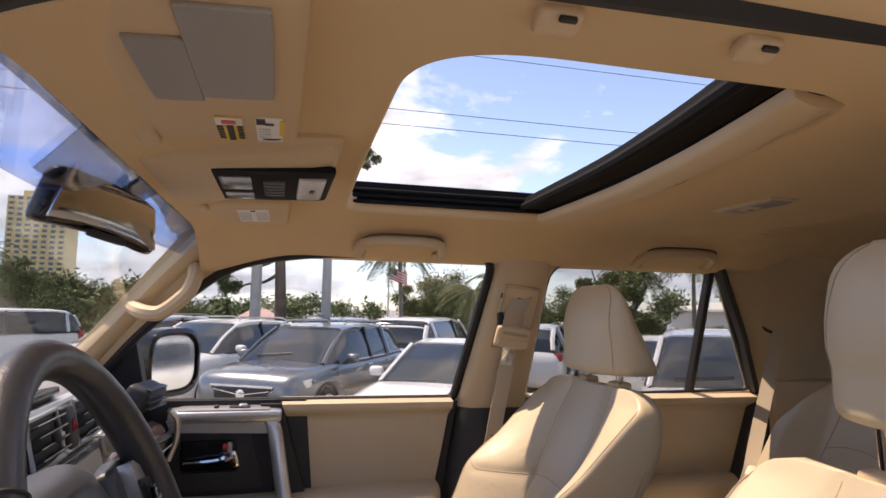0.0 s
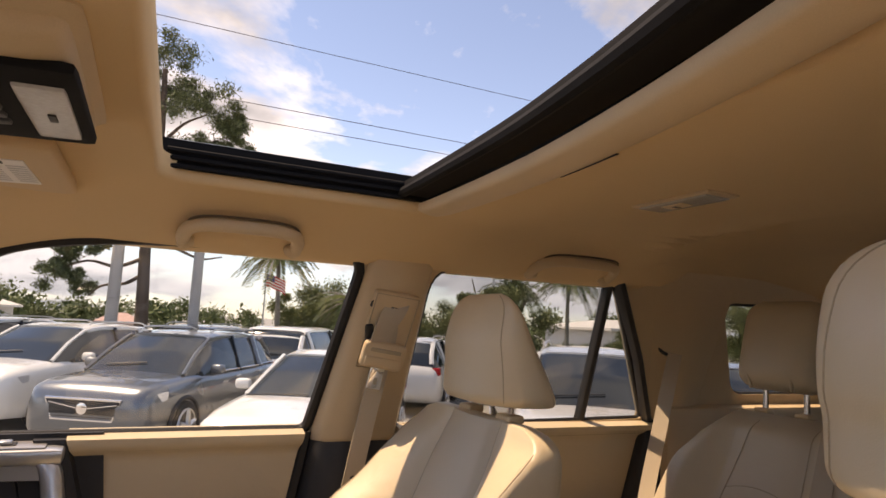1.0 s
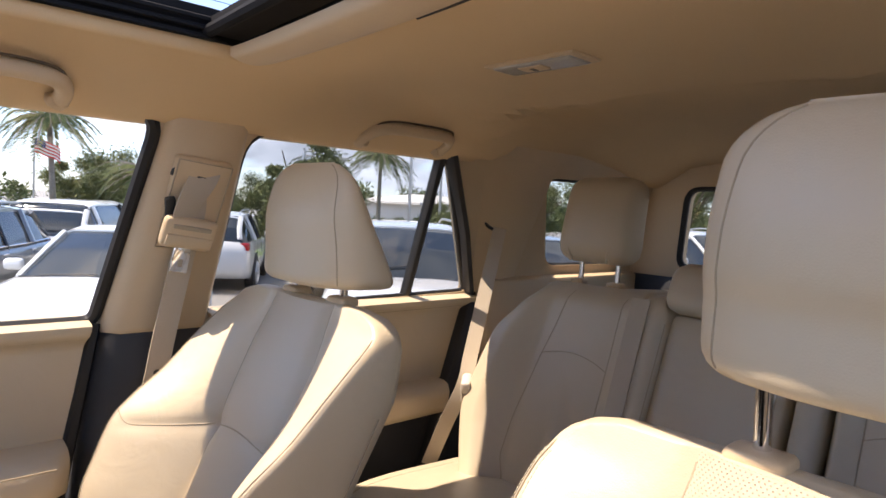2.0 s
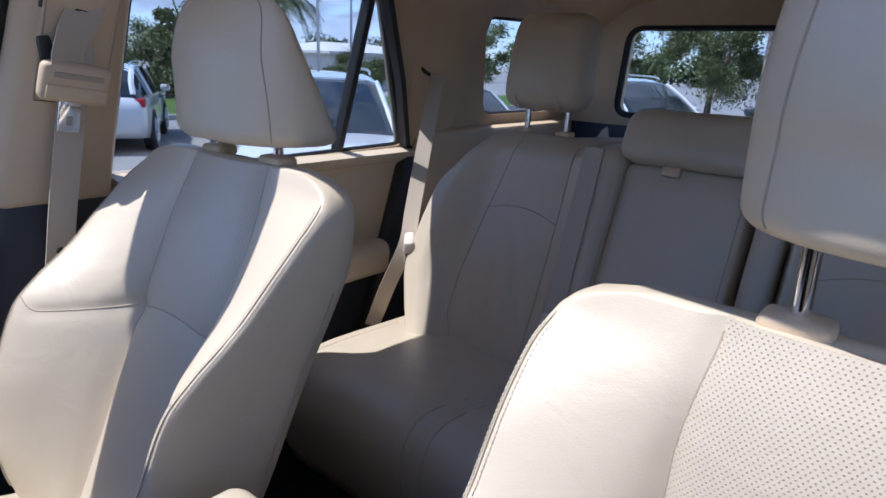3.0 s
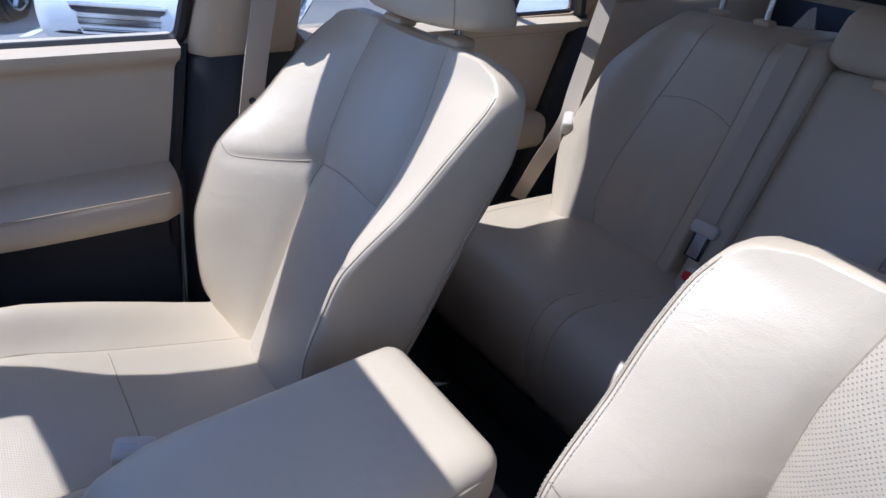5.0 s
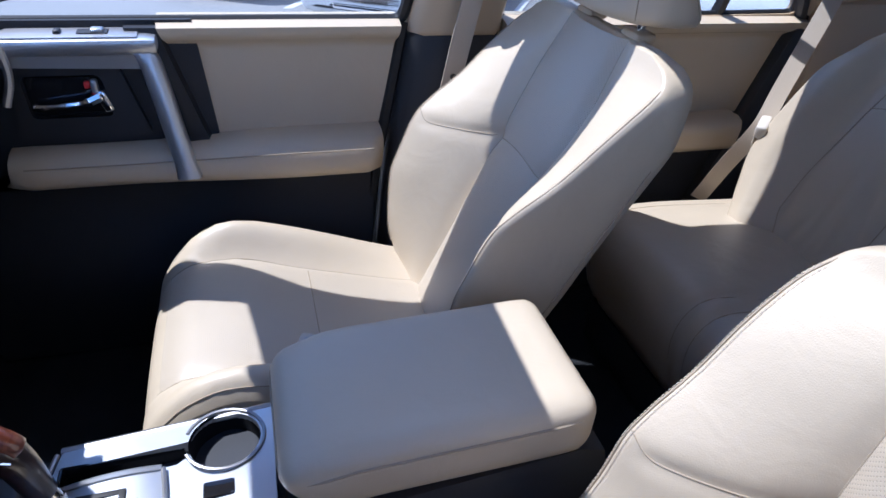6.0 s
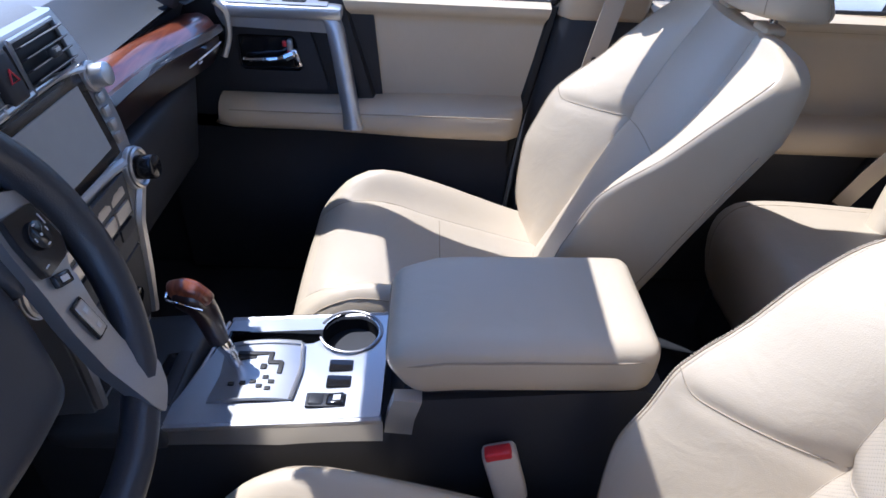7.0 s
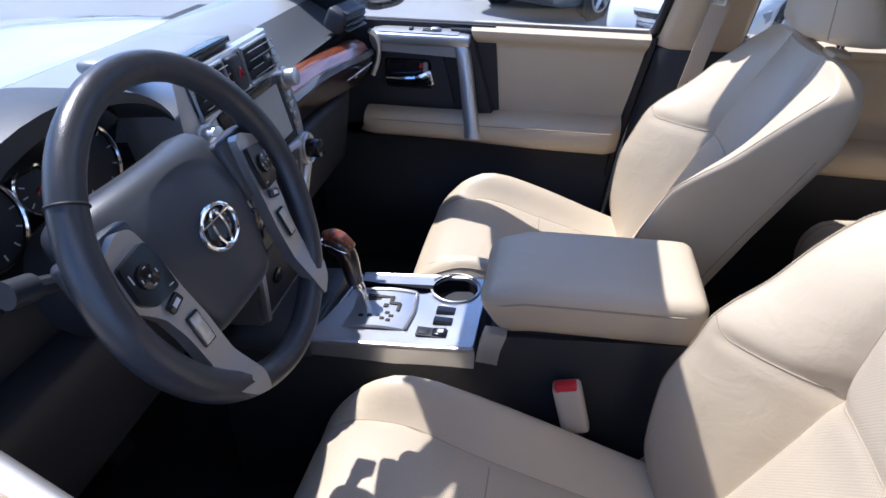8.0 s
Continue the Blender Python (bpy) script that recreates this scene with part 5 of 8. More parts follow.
part("tongue_cover", pad((0.060, 0.024, 0.032), at(1.020, 0.541, 1.172, 0, -15, 40), 0.007, n=5), m_buckle, rear_belt, "pale plastic belt tongue")
part("tongue", boxed((0.022, 0.004, 0.03), at(1.010, 0.545, 1.145, 0, -20, 40), 0.001), m_grey_metal, rear_belt)

mid_belt = thing("middle_seat_belt", "beige belt lying down the rear middle backrest with buckle end", "seat belt", (1.02, 0.14, 1.0))
part("webbing", strap([(0.958 + 0.405 * (z - 1.0), 0.158 - 0.035 * (1.42 - z), z) for z in np.linspace(1.425, 1.10, 14)], 0.040, (0, 1, 0)), m_belt, mid_belt)
part("tongue_cover", pad((0.022, 0.052, 0.026), at(0.992, 0.138, 1.105, 0, 20, 0), 0.007, n=5), m_buckle, mid_belt, "pale plastic belt tongue")
part("tongue_edge", boxed((0.003, 0.034, 0.052), at(0.982, 0.138, 1.072, 0, 20, 0), 0.001), m_ink, mid_belt, "black edge of the tongue")
part("tongue", boxed((0.004, 0.022, 0.045), at(0.980, 0.138, 1.072, 0, 20, 0), 0.001), m_grey_metal, mid_belt, "grey metal tongue plate")
rb = thing("rear_buckle", "pale belt buckle with red release button between the rear cushions", "belt buckle", (0.95, 0.10, 1.01), "belt buckles")
part("body", pad((0.026, 0.044, 0.055), at(0.945, 0.103, 1.018, 0, 35, 10), 0.008, n=5), m_buckle, rb)
part("button", pad((0.016, 0.034, 0.018), at(0.928, 0.101, 1.038, 0, 35, 10), 0.004, n=4), m_red, rb, "red release button")
part("webbing", boxed((0.07, 0.03, 0.012), at(0.97, 0.12, 1.004, 0, 10, 25), 0.004), m_ink, rb)

db = thing("front_buckle", "pale belt buckle with red release button beside the console", "belt buckle", (0.105, -0.133, 0.90), "belt buckles")
part("body", pad((0.046, 0.028, 0.098), at(0.108, -0.135, 0.966, -4, -16, 0), 0.008, n=6), m_buckle, db)
part("button", pad((0.036, 0.019, 0.014), at(0.0945, -0.1365, 1.0105, -4, -16, 0), 0.004, n=5), m_red, db, "red release button")
part("stalk", tube([(0.118, -0.133, 0.93), (0.14, -0.13, 0.80)], 0.012, seg=8), m_black, db)
pb = thing("front_buckle", "pale belt buckle lying on the passenger cushion beside the armrest", "belt buckle", (0.012, 0.24, 0.99), "belt buckles")
part("body", pad((0.050, 0.034, 0.022), at(0.012, 0.245, 0.992, 12, 8, -20), 0.008, n=6), m_buckle, pb)
part("print", boxed((0.020, 0.010, 0.0012), at(0.012, 0.245, 0.992, 12, 8, -20) @ at(-0.006, 0, 0.0108), 0), m_grey_metal, pb, "small grey printed mark")
part("stalk", strap([(0.035, 0.232, 0.988), (0.065, 0.205, 0.975), (0.085, 0.175, 0.95), (0.09, 0.155, 0.90)], 0.022, (0.4, 0.8, 0.2), 0.005), m_belt, pb, "beige webbing stalk")
# ---------------------------------------------------------------- centre console
def con_z(x):
    return ip(x, [-0.36, -0.055], [1.008, 1.034])


console = thing("centre_console", "black centre console with silver top panel and cup holder", "console", (0.0, 0.0, 0.63))
# tapered black body: sides, front slope, rear box
body = []
for x, zt, w in ((-0.52, 0.99, 0.125), (-0.40, 0.985, 0.128), (-0.34, 0.985, 0.122), (-0.05, 1.012, 0.118), (-0.03, 1.06, 0.108), (0.28, 1.085, 0.104), (0.315, 1.07, 0.10), (0.34, 0.90, 0.10)):
    body.append([Vector((x, -w, 0.63)), Vector((x, -w * 0.97, zt - 0.02)), Vector((x, -w * 0.9, zt)), Vector((x, w * 0.9, zt)), Vector((x, w * 0.97, zt - 0.02)), Vector((x, w, 0.63))])
part("body", loft(body), m_black, console, sharp=0.5)
# silver top panel with openings for the tray, gate and cup
CUP = (-0.1135, 0.056)
cup_hole = [(CUP[0] + 0.0415 * math.cos(t), CUP[1] + 0.0400 * math.sin(t)) for t in np.linspace(math.radians(-165), math.radians(165), 30)]
tray_hole = [(-0.168, 0.066), (-0.295, 0.066), (-0.295, 0.034), (-0.168, 0.036)]
outer = rounded([(-0.352, -0.104), (-0.300, -0.104), (-0.060, -0.104), (-0.056, 0.096), (-0.300, 0.096), (-0.312, 0.02)], [0.004, 0.002, 0.006, 0.006, 0.010, 0.004])
top = holed(outer, [cup_hole + tray_hole], lambda p: (p[0], p[1], con_z(p[0]) + 0.004), lambda p: (p[0], p[1], con_z(p[0]) - 0.012))
panel = part("top_panel", top, m_silver, console, "brushed satin silver panel", sharp=0.5)
part("panel_edge", tube([(x, -0.105, con_z(x) - 0.002) for x in np.linspace(-0.352, -0.058, 12)], 0.0055, seg=8), m_grey_metal, panel)
part("panel_edge", tube([(x, 0.097, con_z(x) + 0.001) for x in np.linspace(-0.302, -0.058, 12)], 0.005, seg=8), m_grey_metal, panel)
skirt = loft([[Vector((x, -0.106, con_z(x) - 0.004)), Vector((x, -0.113, con_z(x) - 0.026 - 0.016 * smoothstep((x + 0.36) / 0.3))), Vector((x, -0.100, con_z(x) - 0.05))] for x in np.linspace(-0.365, -0.056, 10)])
part("side_skirt", skirt, m_silver, console, "brushed silver side strip")
ring = [(CUP[0] + 0.046 * math.cos(t), CUP[1] + 0.0445 * math.sin(t), con_z(CUP[0]) + 0.008) for t in np.linspace(math.radians(-160), math.radians(160), 40)]
part("cup_ring", tube(ring, 0.0020, seg=8, flat=1.2), m_spoke, panel, "thin grey cup holder ring")
cup = loft([[Vector((CUP[0] + r * math.cos(t), CUP[1] + r * math.sin(t) * 0.97, z)) for t in np.linspace(0, 2 * math.pi, 41)[:-1]] for r, z in ((0.0425, con_z(CUP[0]) + 0.006), (0.040, con_z(CUP[0]) - 0.01), (0.036, 0.935), (0.030, 0.930))], caps=False)
cup_floor = disc(0.034, 0.006, at(CUP[0], CUP[1], 0.933), 32, 0.001)
part("cup_holder", join(cup, cup_floor), m_well, console, "black round cup holder")
part("tray", join(boxed((0.136, 0.004, 0.05), at(-0.23, 0.067, 0.995)), boxed((0.136, 0.004, 0.05), at(-0.23, 0.033, 0.995)), boxed((0.004, 0.035, 0.05), at(-0.297, 0.05, 0.995)), boxed((0.14, 0.04, 0.004), at(-0.23, 0.05, 0.968))), m_gloss_black, console, "narrow black storage slot")

# gear gate: curved silver plate with a stepped slot
gate = thing("gear_selector", "gear lever with wooden knob on a silver gate plate", "gear lever", (-0.24, -0.02, 1.03))
gz = lambda x, y: con_z(x) + 0.006 + 0.007 * (1 - ((x + 0.237) / 0.06) ** 2)
gp = sheet(lambda u, v: (-0.296 + 0.112 * u + 0.006 * (1 - abs(2 * v - 1)), -0.072 + 0.104 * v, gz(-0.296 + 0.112 * u, 0)), 12, 8, -0.006)
plate = part("gate_plate", gp, m_silver, gate, sharp=0.8)
part("plate_edge", tube([(-0.182 + 0.006 * (1 - abs(2 * v - 1)), -0.072 + 0.104 * v, gz(-0.184, 0) + 0.001) for v in np.linspace(0, 1, 10)], 0.003, seg=6), m_grey_metal, plate)
part("plate_edge", tube([(-0.296 + 0.112 * u, 0.033, gz(-0.296 + 0.112 * u, 0) + 0.001) for u in np.linspace(0, 1, 10)], 0.004, seg=6), m_silver, plate)
for x, y, lx, ly in ((-0.262, 0.004, 0.040, 0.007), (-0.245, 0.010, 0.05, 0.007), (-0.222, 0.002, 0.007, 0.020), (-0.214, -0.008, 0.020, 0.007), (-0.205, -0.018, 0.007, 0.022), (-0.229, -0.016, 0.009, 0.009)):
    part("slot", boxed((lx, ly, 0.004), at(x, y, gz(x, y) + 0.0005), 0.001), m_ink, plate, "dark slot of the gear gate")
for x, y in ((-0.268, -0.045), (-0.252, -0.045), (-0.238, -0.044), (-0.222, -0.036), (-0.228, -0.052), (-0.213, -0.044), (-0.216, -0.056)):
    part("gate_mark", boxed((0.008, 0.006, 0.002), at(x, y, gz(x, y) + 0.001), 0.0005), m_ink, plate, "small dark gear mark")
lever = smooth_path([(-0.268, -0.006, 1.020), (-0.277, -0.003, 1.046), (-0.290, 0.0, 1.072)], 4)
part("lever_shaft", tube(lever, [0.0085] * 5 + [0.0105] * 4, seg=12), m_chrome, gate, "chrome gear lever shaft")
kn = smooth_path([(-0.290, 0.0, 1.066), (-0.294, 0.0, 1.090), (-0.299, 0.0, 1.115), (-0.308, 0.0, 1.135), (-0.322, 0.0, 1.144), (-0.336, 0.0, 1.143)], 5)
rk = [ip(i, [0, 6, 13, 18, 23, 25], [0.0145, 0.0165, 0.0190, 0.0205, 0.0180, 0.010]) for i in range(len(kn))]
part("knob", tube(kn, rk, seg=18, side=(0, 1, 0)), m_wood_dark, gate, "dark leather and wood gear knob", sharp=1.2)
cap = smooth_path([(-0.293, 0.0, 1.133), (-0.306, 0.0, 1.150), (-0.323, 0.0, 1.158), (-0.340, 0.0, 1.153)], 5)
part("knob_cap", tube(cap, [0.006] + [0.0135] * 5 + [0.0145] * 5 + [0.013] * 4 + [0.006], seg=16, side=(0, 1, 0)), m_wood, gate, "polished burl wood cap", sharp=1.2)
part("knob_ring", tube(smooth_path([(-0.296, 0.017, 1.135), (-0.322, 0.0185, 1.147), (-0.341, 0.012, 1.147), (-0.346, 0.0, 1.147), (-0.341, -0.012, 1.147), (-0.322, -0.0185, 1.147), (-0.296, -0.017, 1.135)], 5), 0.0018, seg=6), m_chrome, gate, "thin silver ring")

# buttons behind the gate
for y in (-0.012, -0.042):
    part("blank_button", pad((0.034, 0.021, 0.007), at(-0.1205, y, con_z(-0.12) + 0.004), 0.002, n=4), m_gloss_black, console, "blank gloss black button")
sw = part("switch_pair", pad((0.054, 0.024, 0.006), at(-0.134, -0.0745, con_z(-0.13) + 0.004), 0.002, n=4), m_black, console, "pair of black window switches")
part("switch_left", pad((0.022, 0.020, 0.009), at(-0.147, -0.0745, con_z(-0.14) + 0.005, 0, 6, 0), 0.003, n=4), m_black, sw)
part("switch_right", pad((0.024, 0.020, 0.010), at(-0.121, -0.0745, con_z(-0.12) + 0.005, 0, -8, 0), 0.003, n=4), m_gloss_black, sw)
part("switch_mark", boxed((0.010, 0.009, 0.0008), at(-0.119, -0.0745, con_z(-0.12) + 0.0106, 0, -8, 0), 0), m_print, sw, "pale printed window symbol")

# front tray and sloping front of the console
fr = pad((0.165, 0.235, 0.05), at(-0.415, 0.0, 0.985, 0, -6, 0), 0.018, n=7)
part("front_tray", fr, m_dash, console, "black rubberised front tray")
part("tray_well", pad((0.036, 0.105, 0.022), at(-0.365, -0.025, 1.006, 0, -8, 0), 0.009, n=6), m_gloss_black, console, "small black tray well")
part("tray_lip", pad((0.020, 0.10, 0.008), at(-0.352, -0.025, 1.016), 0.003, n=4), m_black, console)
part("tray_edge", tube([(-0.345, -0.10, 1.008), (-0.322, 0.0, 1.012), (-0.308, 0.095, 1.012)], 0.003, seg=6), m_grey_metal, console)

# armrest lid
def lid_shape(q, h):
    t = (q.x / h.x + 1) / 2
    q.z += 0.010 * t - 0.016 * (1 - smoothstep(t / 0.25)) * (1 if q.z > 0 else 0.6)
    if q.z < 0:
        low = -q.z / h.z
        q.x = q.x * (1 - 0.035 * low) + 0.022 * low * (1 - smoothstep(t / 0.35))
        q.y *= 1 - 0.05 * low
    q.y *= 1 - 0.05 * (1 - smoothstep(t / 0.2))
    return q


lid = thing("console_armrest", "padded beige leather armrest lid of the centre console", "armrest", (0.12, 0.0, 1.08))
part("cover", pad((0.345, 0.205, 0.090), at(0.119, 0.0, 1.112, 0, 0, 0), 0.026, crown=0.004, n=14, shape=lid_shape), m_leather, lid)
edge = []
for k in range(80):
    a = 2 * math.pi * k / 80
    ca, sa = math.cos(a), math.sin(a)
    x = 0.119 + 0.1722 * math.copysign(abs(ca) ** 0.22, ca)
    y = 0.1024 * math.copysign(abs(sa) ** 0.22, sa)
    t = (x - (0.119 - 0.1725)) / 0.345
    y *= 1 - 0.05 * (1 - smoothstep(t / 0.2))
    edge.append((x, y, 1.112 + 0.0225 + 0.010 * t - 0.016 * (1 - smoothstep(t / 0.25))))
part("seam", tube(edge, 0.0017, seg=5, closed=True), m_seam, lid)
part("stitching", stitches([(p[0], p[1] * 1.003, p[2] - 0.005) for p in edge] + [(edge[0][0], edge[0][1], edge[0][2] - 0.005)], (0, 0, 1)), m_thread, lid)
part("hinge_plate", boxed((0.29, 0.17, 0.012), at(0.13, 0, 1.068), 0.003), m_black, lid)
shell = loft([[Vector((-0.056 + dx, -0.109, z)), Vector((-0.020 + dx, -0.112, z)), Vector((-0.02 + dx, -0.09, z)), Vector((-0.056 + dx, -0.09, z))] for z, dx in ((1.012, 0.002), (1.04, 0.005), (1.075, 0.014))])
part("front_corner", shell, m_silver, console, "grey front corner of the console box")
# ---------------------------------------------------------------- dashboard
dash = thing("dashboard", "dark dashboard with padded top and wood strip", "dashboard", (-0.75, 0.0, 0.8))


def dash_profile(y):
    """Cross-section of the dash at a y, from the windshield over the top to the knees."""
    bulge = 0.03 * math.exp(-((y + 0.36) / 0.2) ** 2)
    nose = -0.50 + 0.02 * math.exp(-(y / 0.2) ** 2)
    pit = 0.095 * smoothstep((y + 0.56) / 0.03) * smoothstep((-0.135 - y) / 0.03)
    fall = smoothstep((y - 0.17) / 0.06)   # the passenger side rolls down early
    return [(-0.855, 1.360), (-0.845, 1.395), (-0.80, 1.410), (-0.70, 1.432 + bulge * 0.5 - 0.006 * fall), (-0.61, 1.440 + bulge * 0.6 - 0.03 * (pit > 0.01) - 0.036 * fall), (-0.545 - pit, 1.430 - 0.02 * (pit > 0.01) - 0.062 * fall), (nose - 0.018 - pit, 1.405 - 0.050 * fall), (nose - pit, 1.375 - 0.024 * fall), (nose - 0.012 - pit, 1.335),
            (nose - 0.03, 1.30), (nose - 0.035, 1.20), (nose - 0.03, 1.10), (nose - 0.07, 0.98), (-0.70, 0.93), (-0.855, 0.93)]


ys = np.linspace(-0.715, 0.715, 60)
# one pad in two tones: glare painted on the top, shade on the roll
part("top_pad", loft([[Vector((x, y, z)) for x, z in dash_profile(y)[:5] + [(-0.62, 1.345), (-0.855, 1.345)]] for y in ys]), m_dash_glare, dash, "padded dash top, paled for sun and sky glare", sharp=1.0)
part("front_roll", loft([[Vector((x, y, z)) for x, z in dash_profile(y)[4:8] + [(-0.62, 1.345)]] for y in ys]), m_dash_shade, dash, "padded roll along the dash edge, darkened for shade", sharp=1.0)
part("lower_body", loft([[Vector((x, y, z)) for x, z in [(-0.855, 1.345), (dash_profile(y)[7][0], 1.345)] + dash_profile(y)[8:]] for y in ys]), m_black, dash, "black lower dash", sharp=1.0)

# wood strip on the passenger side, over a glossy dark band with writing
wz = lambda y: 1.338 - 0.035 * smoothstep((y - 0.2) / 0.6)
strip = loft([[Vector((-0.500 + dx + 0.020 * smoothstep((y - 0.36) / 0.30), y, wz(y) + dz)) for dx, dz in ((-0.02, 0.014), (0.012, 0.018), (0.030, 0.010), (0.040, -0.006), (0.030, -0.008), (-0.02, -0.008))] for y in np.linspace(0.195, 0.655, 24)])
part("wood_strip", strip, m_wood, dash, "polished burl wood strip", sharp=1.0)
lip = loft([[Vector((-0.456 + dx + 0.020 * smoothstep((y - 0.36) / 0.30), y, wz(y) - 0.008 + dz)) for dx, dz in ((-0.02, 0.002), (0.004, 0.004), (0.010, -0.008), (0.004, -0.016), (-0.02, -0.016))] for y in np.linspace(0.195, 0.660, 24)])
part("gloss_edge", lip, m_wood_dark, dash, "glossy dark edge under the wood", sharp=1.0)
band = loft([[Vector((-0.462 + dx + 0.020 * smoothstep((y - 0.36) / 0.30), y, wz(y) - 0.022 + dz)) for dx, dz in ((-0.05, 0.0), (0.008, 0.0), (0.004, -0.03), (-0.012, -0.06), (-0.05, -0.062))] for y in np.linspace(0.190, 0.655, 24)])
part("gloss_band", band, m_wood_dark, dash, "dark glossy wood band", sharp=1.0)
cap_pts = [(-0.435, 0.655, 1.350), (-0.420, 0.668, 1.325), (-0.420, 0.672, 1.28), (-0.435, 0.668, 1.235)]
part("end_cap", tube(smooth_path(cap_pts, 4), 0.007, seg=8), m_silver, dash, "silver end trim")
for k, (y0, y1) in enumerate(((0.46, 0.49), (0.50, 0.512), (0.50, 0.61))):
    part("script_bar", tube([(-0.438 + 0.020 * smoothstep((y - 0.36) / 0.30), y, wz(y) - 0.040 + 0.012 * (y - 0.46) / 0.15 - 0.006 * (k == 1)) for y in np.linspace(y0, y1, 6)], 0.0018, seg=5), m_print, dash, "plain silver script mark")
# passenger side vent
vent = part("side_vent", pad((0.05, 0.12, 0.055), at(-0.485, 0.625, 1.385, 0, 25, -10), 0.012, n=6), m_black, dash, "black side air vent")
for k in range(4):
    part("vane", boxed((0.012, 0.10, 0.003), at(-0.458, 0.620, 1.365 + 0.013 * k, 0, 25, -10), 0.001), m_dash, vent)
# glove box and knee panels
part("glove_box", pad((0.06, 0.42, 0.20), at(-0.515, 0.40, 1.13, 0, 8, 0), 0.02, n=6), m_black, dash, "black glove box lid")
part("knee_panel", pad((0.06, 0.46, 0.22), at(-0.53, -0.42, 1.12, 0, 10, 0), 0.02, n=6), m_black, dash, "black knee panel")

# ---- centre stack, leaning back; sx gives its face at a height
sx = lambda z: ip(z, [1.00, 1.10, 1.22, 1.30, 1.48], [-0.435, -0.428, -0.424, -0.434, -0.477])
stack = thing("centre_stack", "silver and dark centre stack with screen, vents and knobs", "centre stack", (-0.47, 0.0, 1.0))
wst = lambda z: ip(z, [1.0, 1.08, 1.18, 1.26, 1.34, 1.40, 1.47], [0.10, 0.108, 0.118, 0.168, 0.175, 0.170, 0.145])
base = loft([[Vector((sx(z) - 0.006, -wst(z), z)), Vector((sx(z), -wst(z) + 0.012, z)), Vector((sx(z), wst(z) - 0.012, z)), Vector((sx(z) - 0.006, wst(z), z)), Vector((sx(z) - 0.10, wst(z), z)), Vector((sx(z) - 0.10, -wst(z), z))] for z in np.linspace(1.0, 1.462, 22)])
for v in base.verts:
    v.co.y += 0.018
part("face", base, m_silver, stack, "satin silver face", sharp=1.0)


def on_stack(y, z, off=0.0):
    """A pose on the stack's face: local x across, local y up, local z out of it."""
    d = Vector((sx(z + 0.01) - sx(z - 0.01), 0, 0.02)).normalized()
    out = Vector((d.z, 0, -d.x))
    side = Vector((0, 1, 0))
    m = Matrix((side, d, out)).transposed().to_4x4()
    m.translation = Vector((sx(z), y + 0.018, z)) + out * off
    return m


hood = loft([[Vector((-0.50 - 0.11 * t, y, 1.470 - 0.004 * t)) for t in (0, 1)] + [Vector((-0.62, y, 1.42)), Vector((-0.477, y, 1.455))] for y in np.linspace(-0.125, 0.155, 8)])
part("hood", hood, m_dash_glare, stack, "padded hood over the vents, paled for glare")
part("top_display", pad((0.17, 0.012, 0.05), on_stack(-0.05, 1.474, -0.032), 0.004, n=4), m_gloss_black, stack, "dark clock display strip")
part("display_hood", pad((0.125, 0.19, 0.020), at(-0.560, -0.035, 1.466, 0, 2, 0), 0.009, n=7), m_dash_glare, stack, "rounded hood over the display")
# vents
for yc, w in ((0.072, 0.100), (-0.086, 0.100)):
    rim_v = [(yc - w / 2, 1.400), (yc + w / 2, 1.400), (yc + w / 2 - 0.004, 1.456), (yc - w / 2 + 0.004, 1.456)]
    v = part("vent", pad((w, 0.054, 0.010), on_stack(yc, 1.428, -0.001), 0.004, n=5), m_ink, stack, "black square air vent")
    for k in range(4):
        part("vane", boxed((w - 0.008, 0.0022, 0.016), on_stack(yc, 1.409 + 0.0125 * k, 0.009) @ Matrix.Rotation(radians(-14), 4, "X"), 0.0008), m_black, v)
        part("vane_edge", boxed((w - 0.010, 0.0012, 0.0012), on_stack(yc, 1.4115 + 0.0125 * k, 0.0172), 0), m_grey_metal, v, "thin bright edge of the slat")
    part("vent_tab", pad((0.018, 0.012, 0.010), on_stack(yc + 0.004, 1.428, 0.018), 0.003, n=4), m_dash, v, "dark vent tab")
    part("tab_face", boxed((0.010, 0.004, 0.001), on_stack(yc + 0.004, 1.430, 0.0235), 0), m_grey_metal, v)
    part("vent_frame", tube([on_stack(py, pz, 0.006).translation for py, pz in rim_v], 0.0036, seg=6, closed=True), m_silver, v, "thin silver vent frame")
hz = part("hazard_panel", pad((0.034, 0.056, 0.016), on_stack(-0.005, 1.428, 0.004), 0.006, n=5), m_black, stack, "black hazard switch panel")
tri = [on_stack(-0.005 + dx, 1.428 + dz, 0.0135).translation for dx, dz in ((-0.007, -0.005), (0.007, -0.005), (0.0, 0.008))]
part("hazard_mark", tube(tri, 0.0013, seg=5, closed=True), m_red, hz, "red hazard triangle")
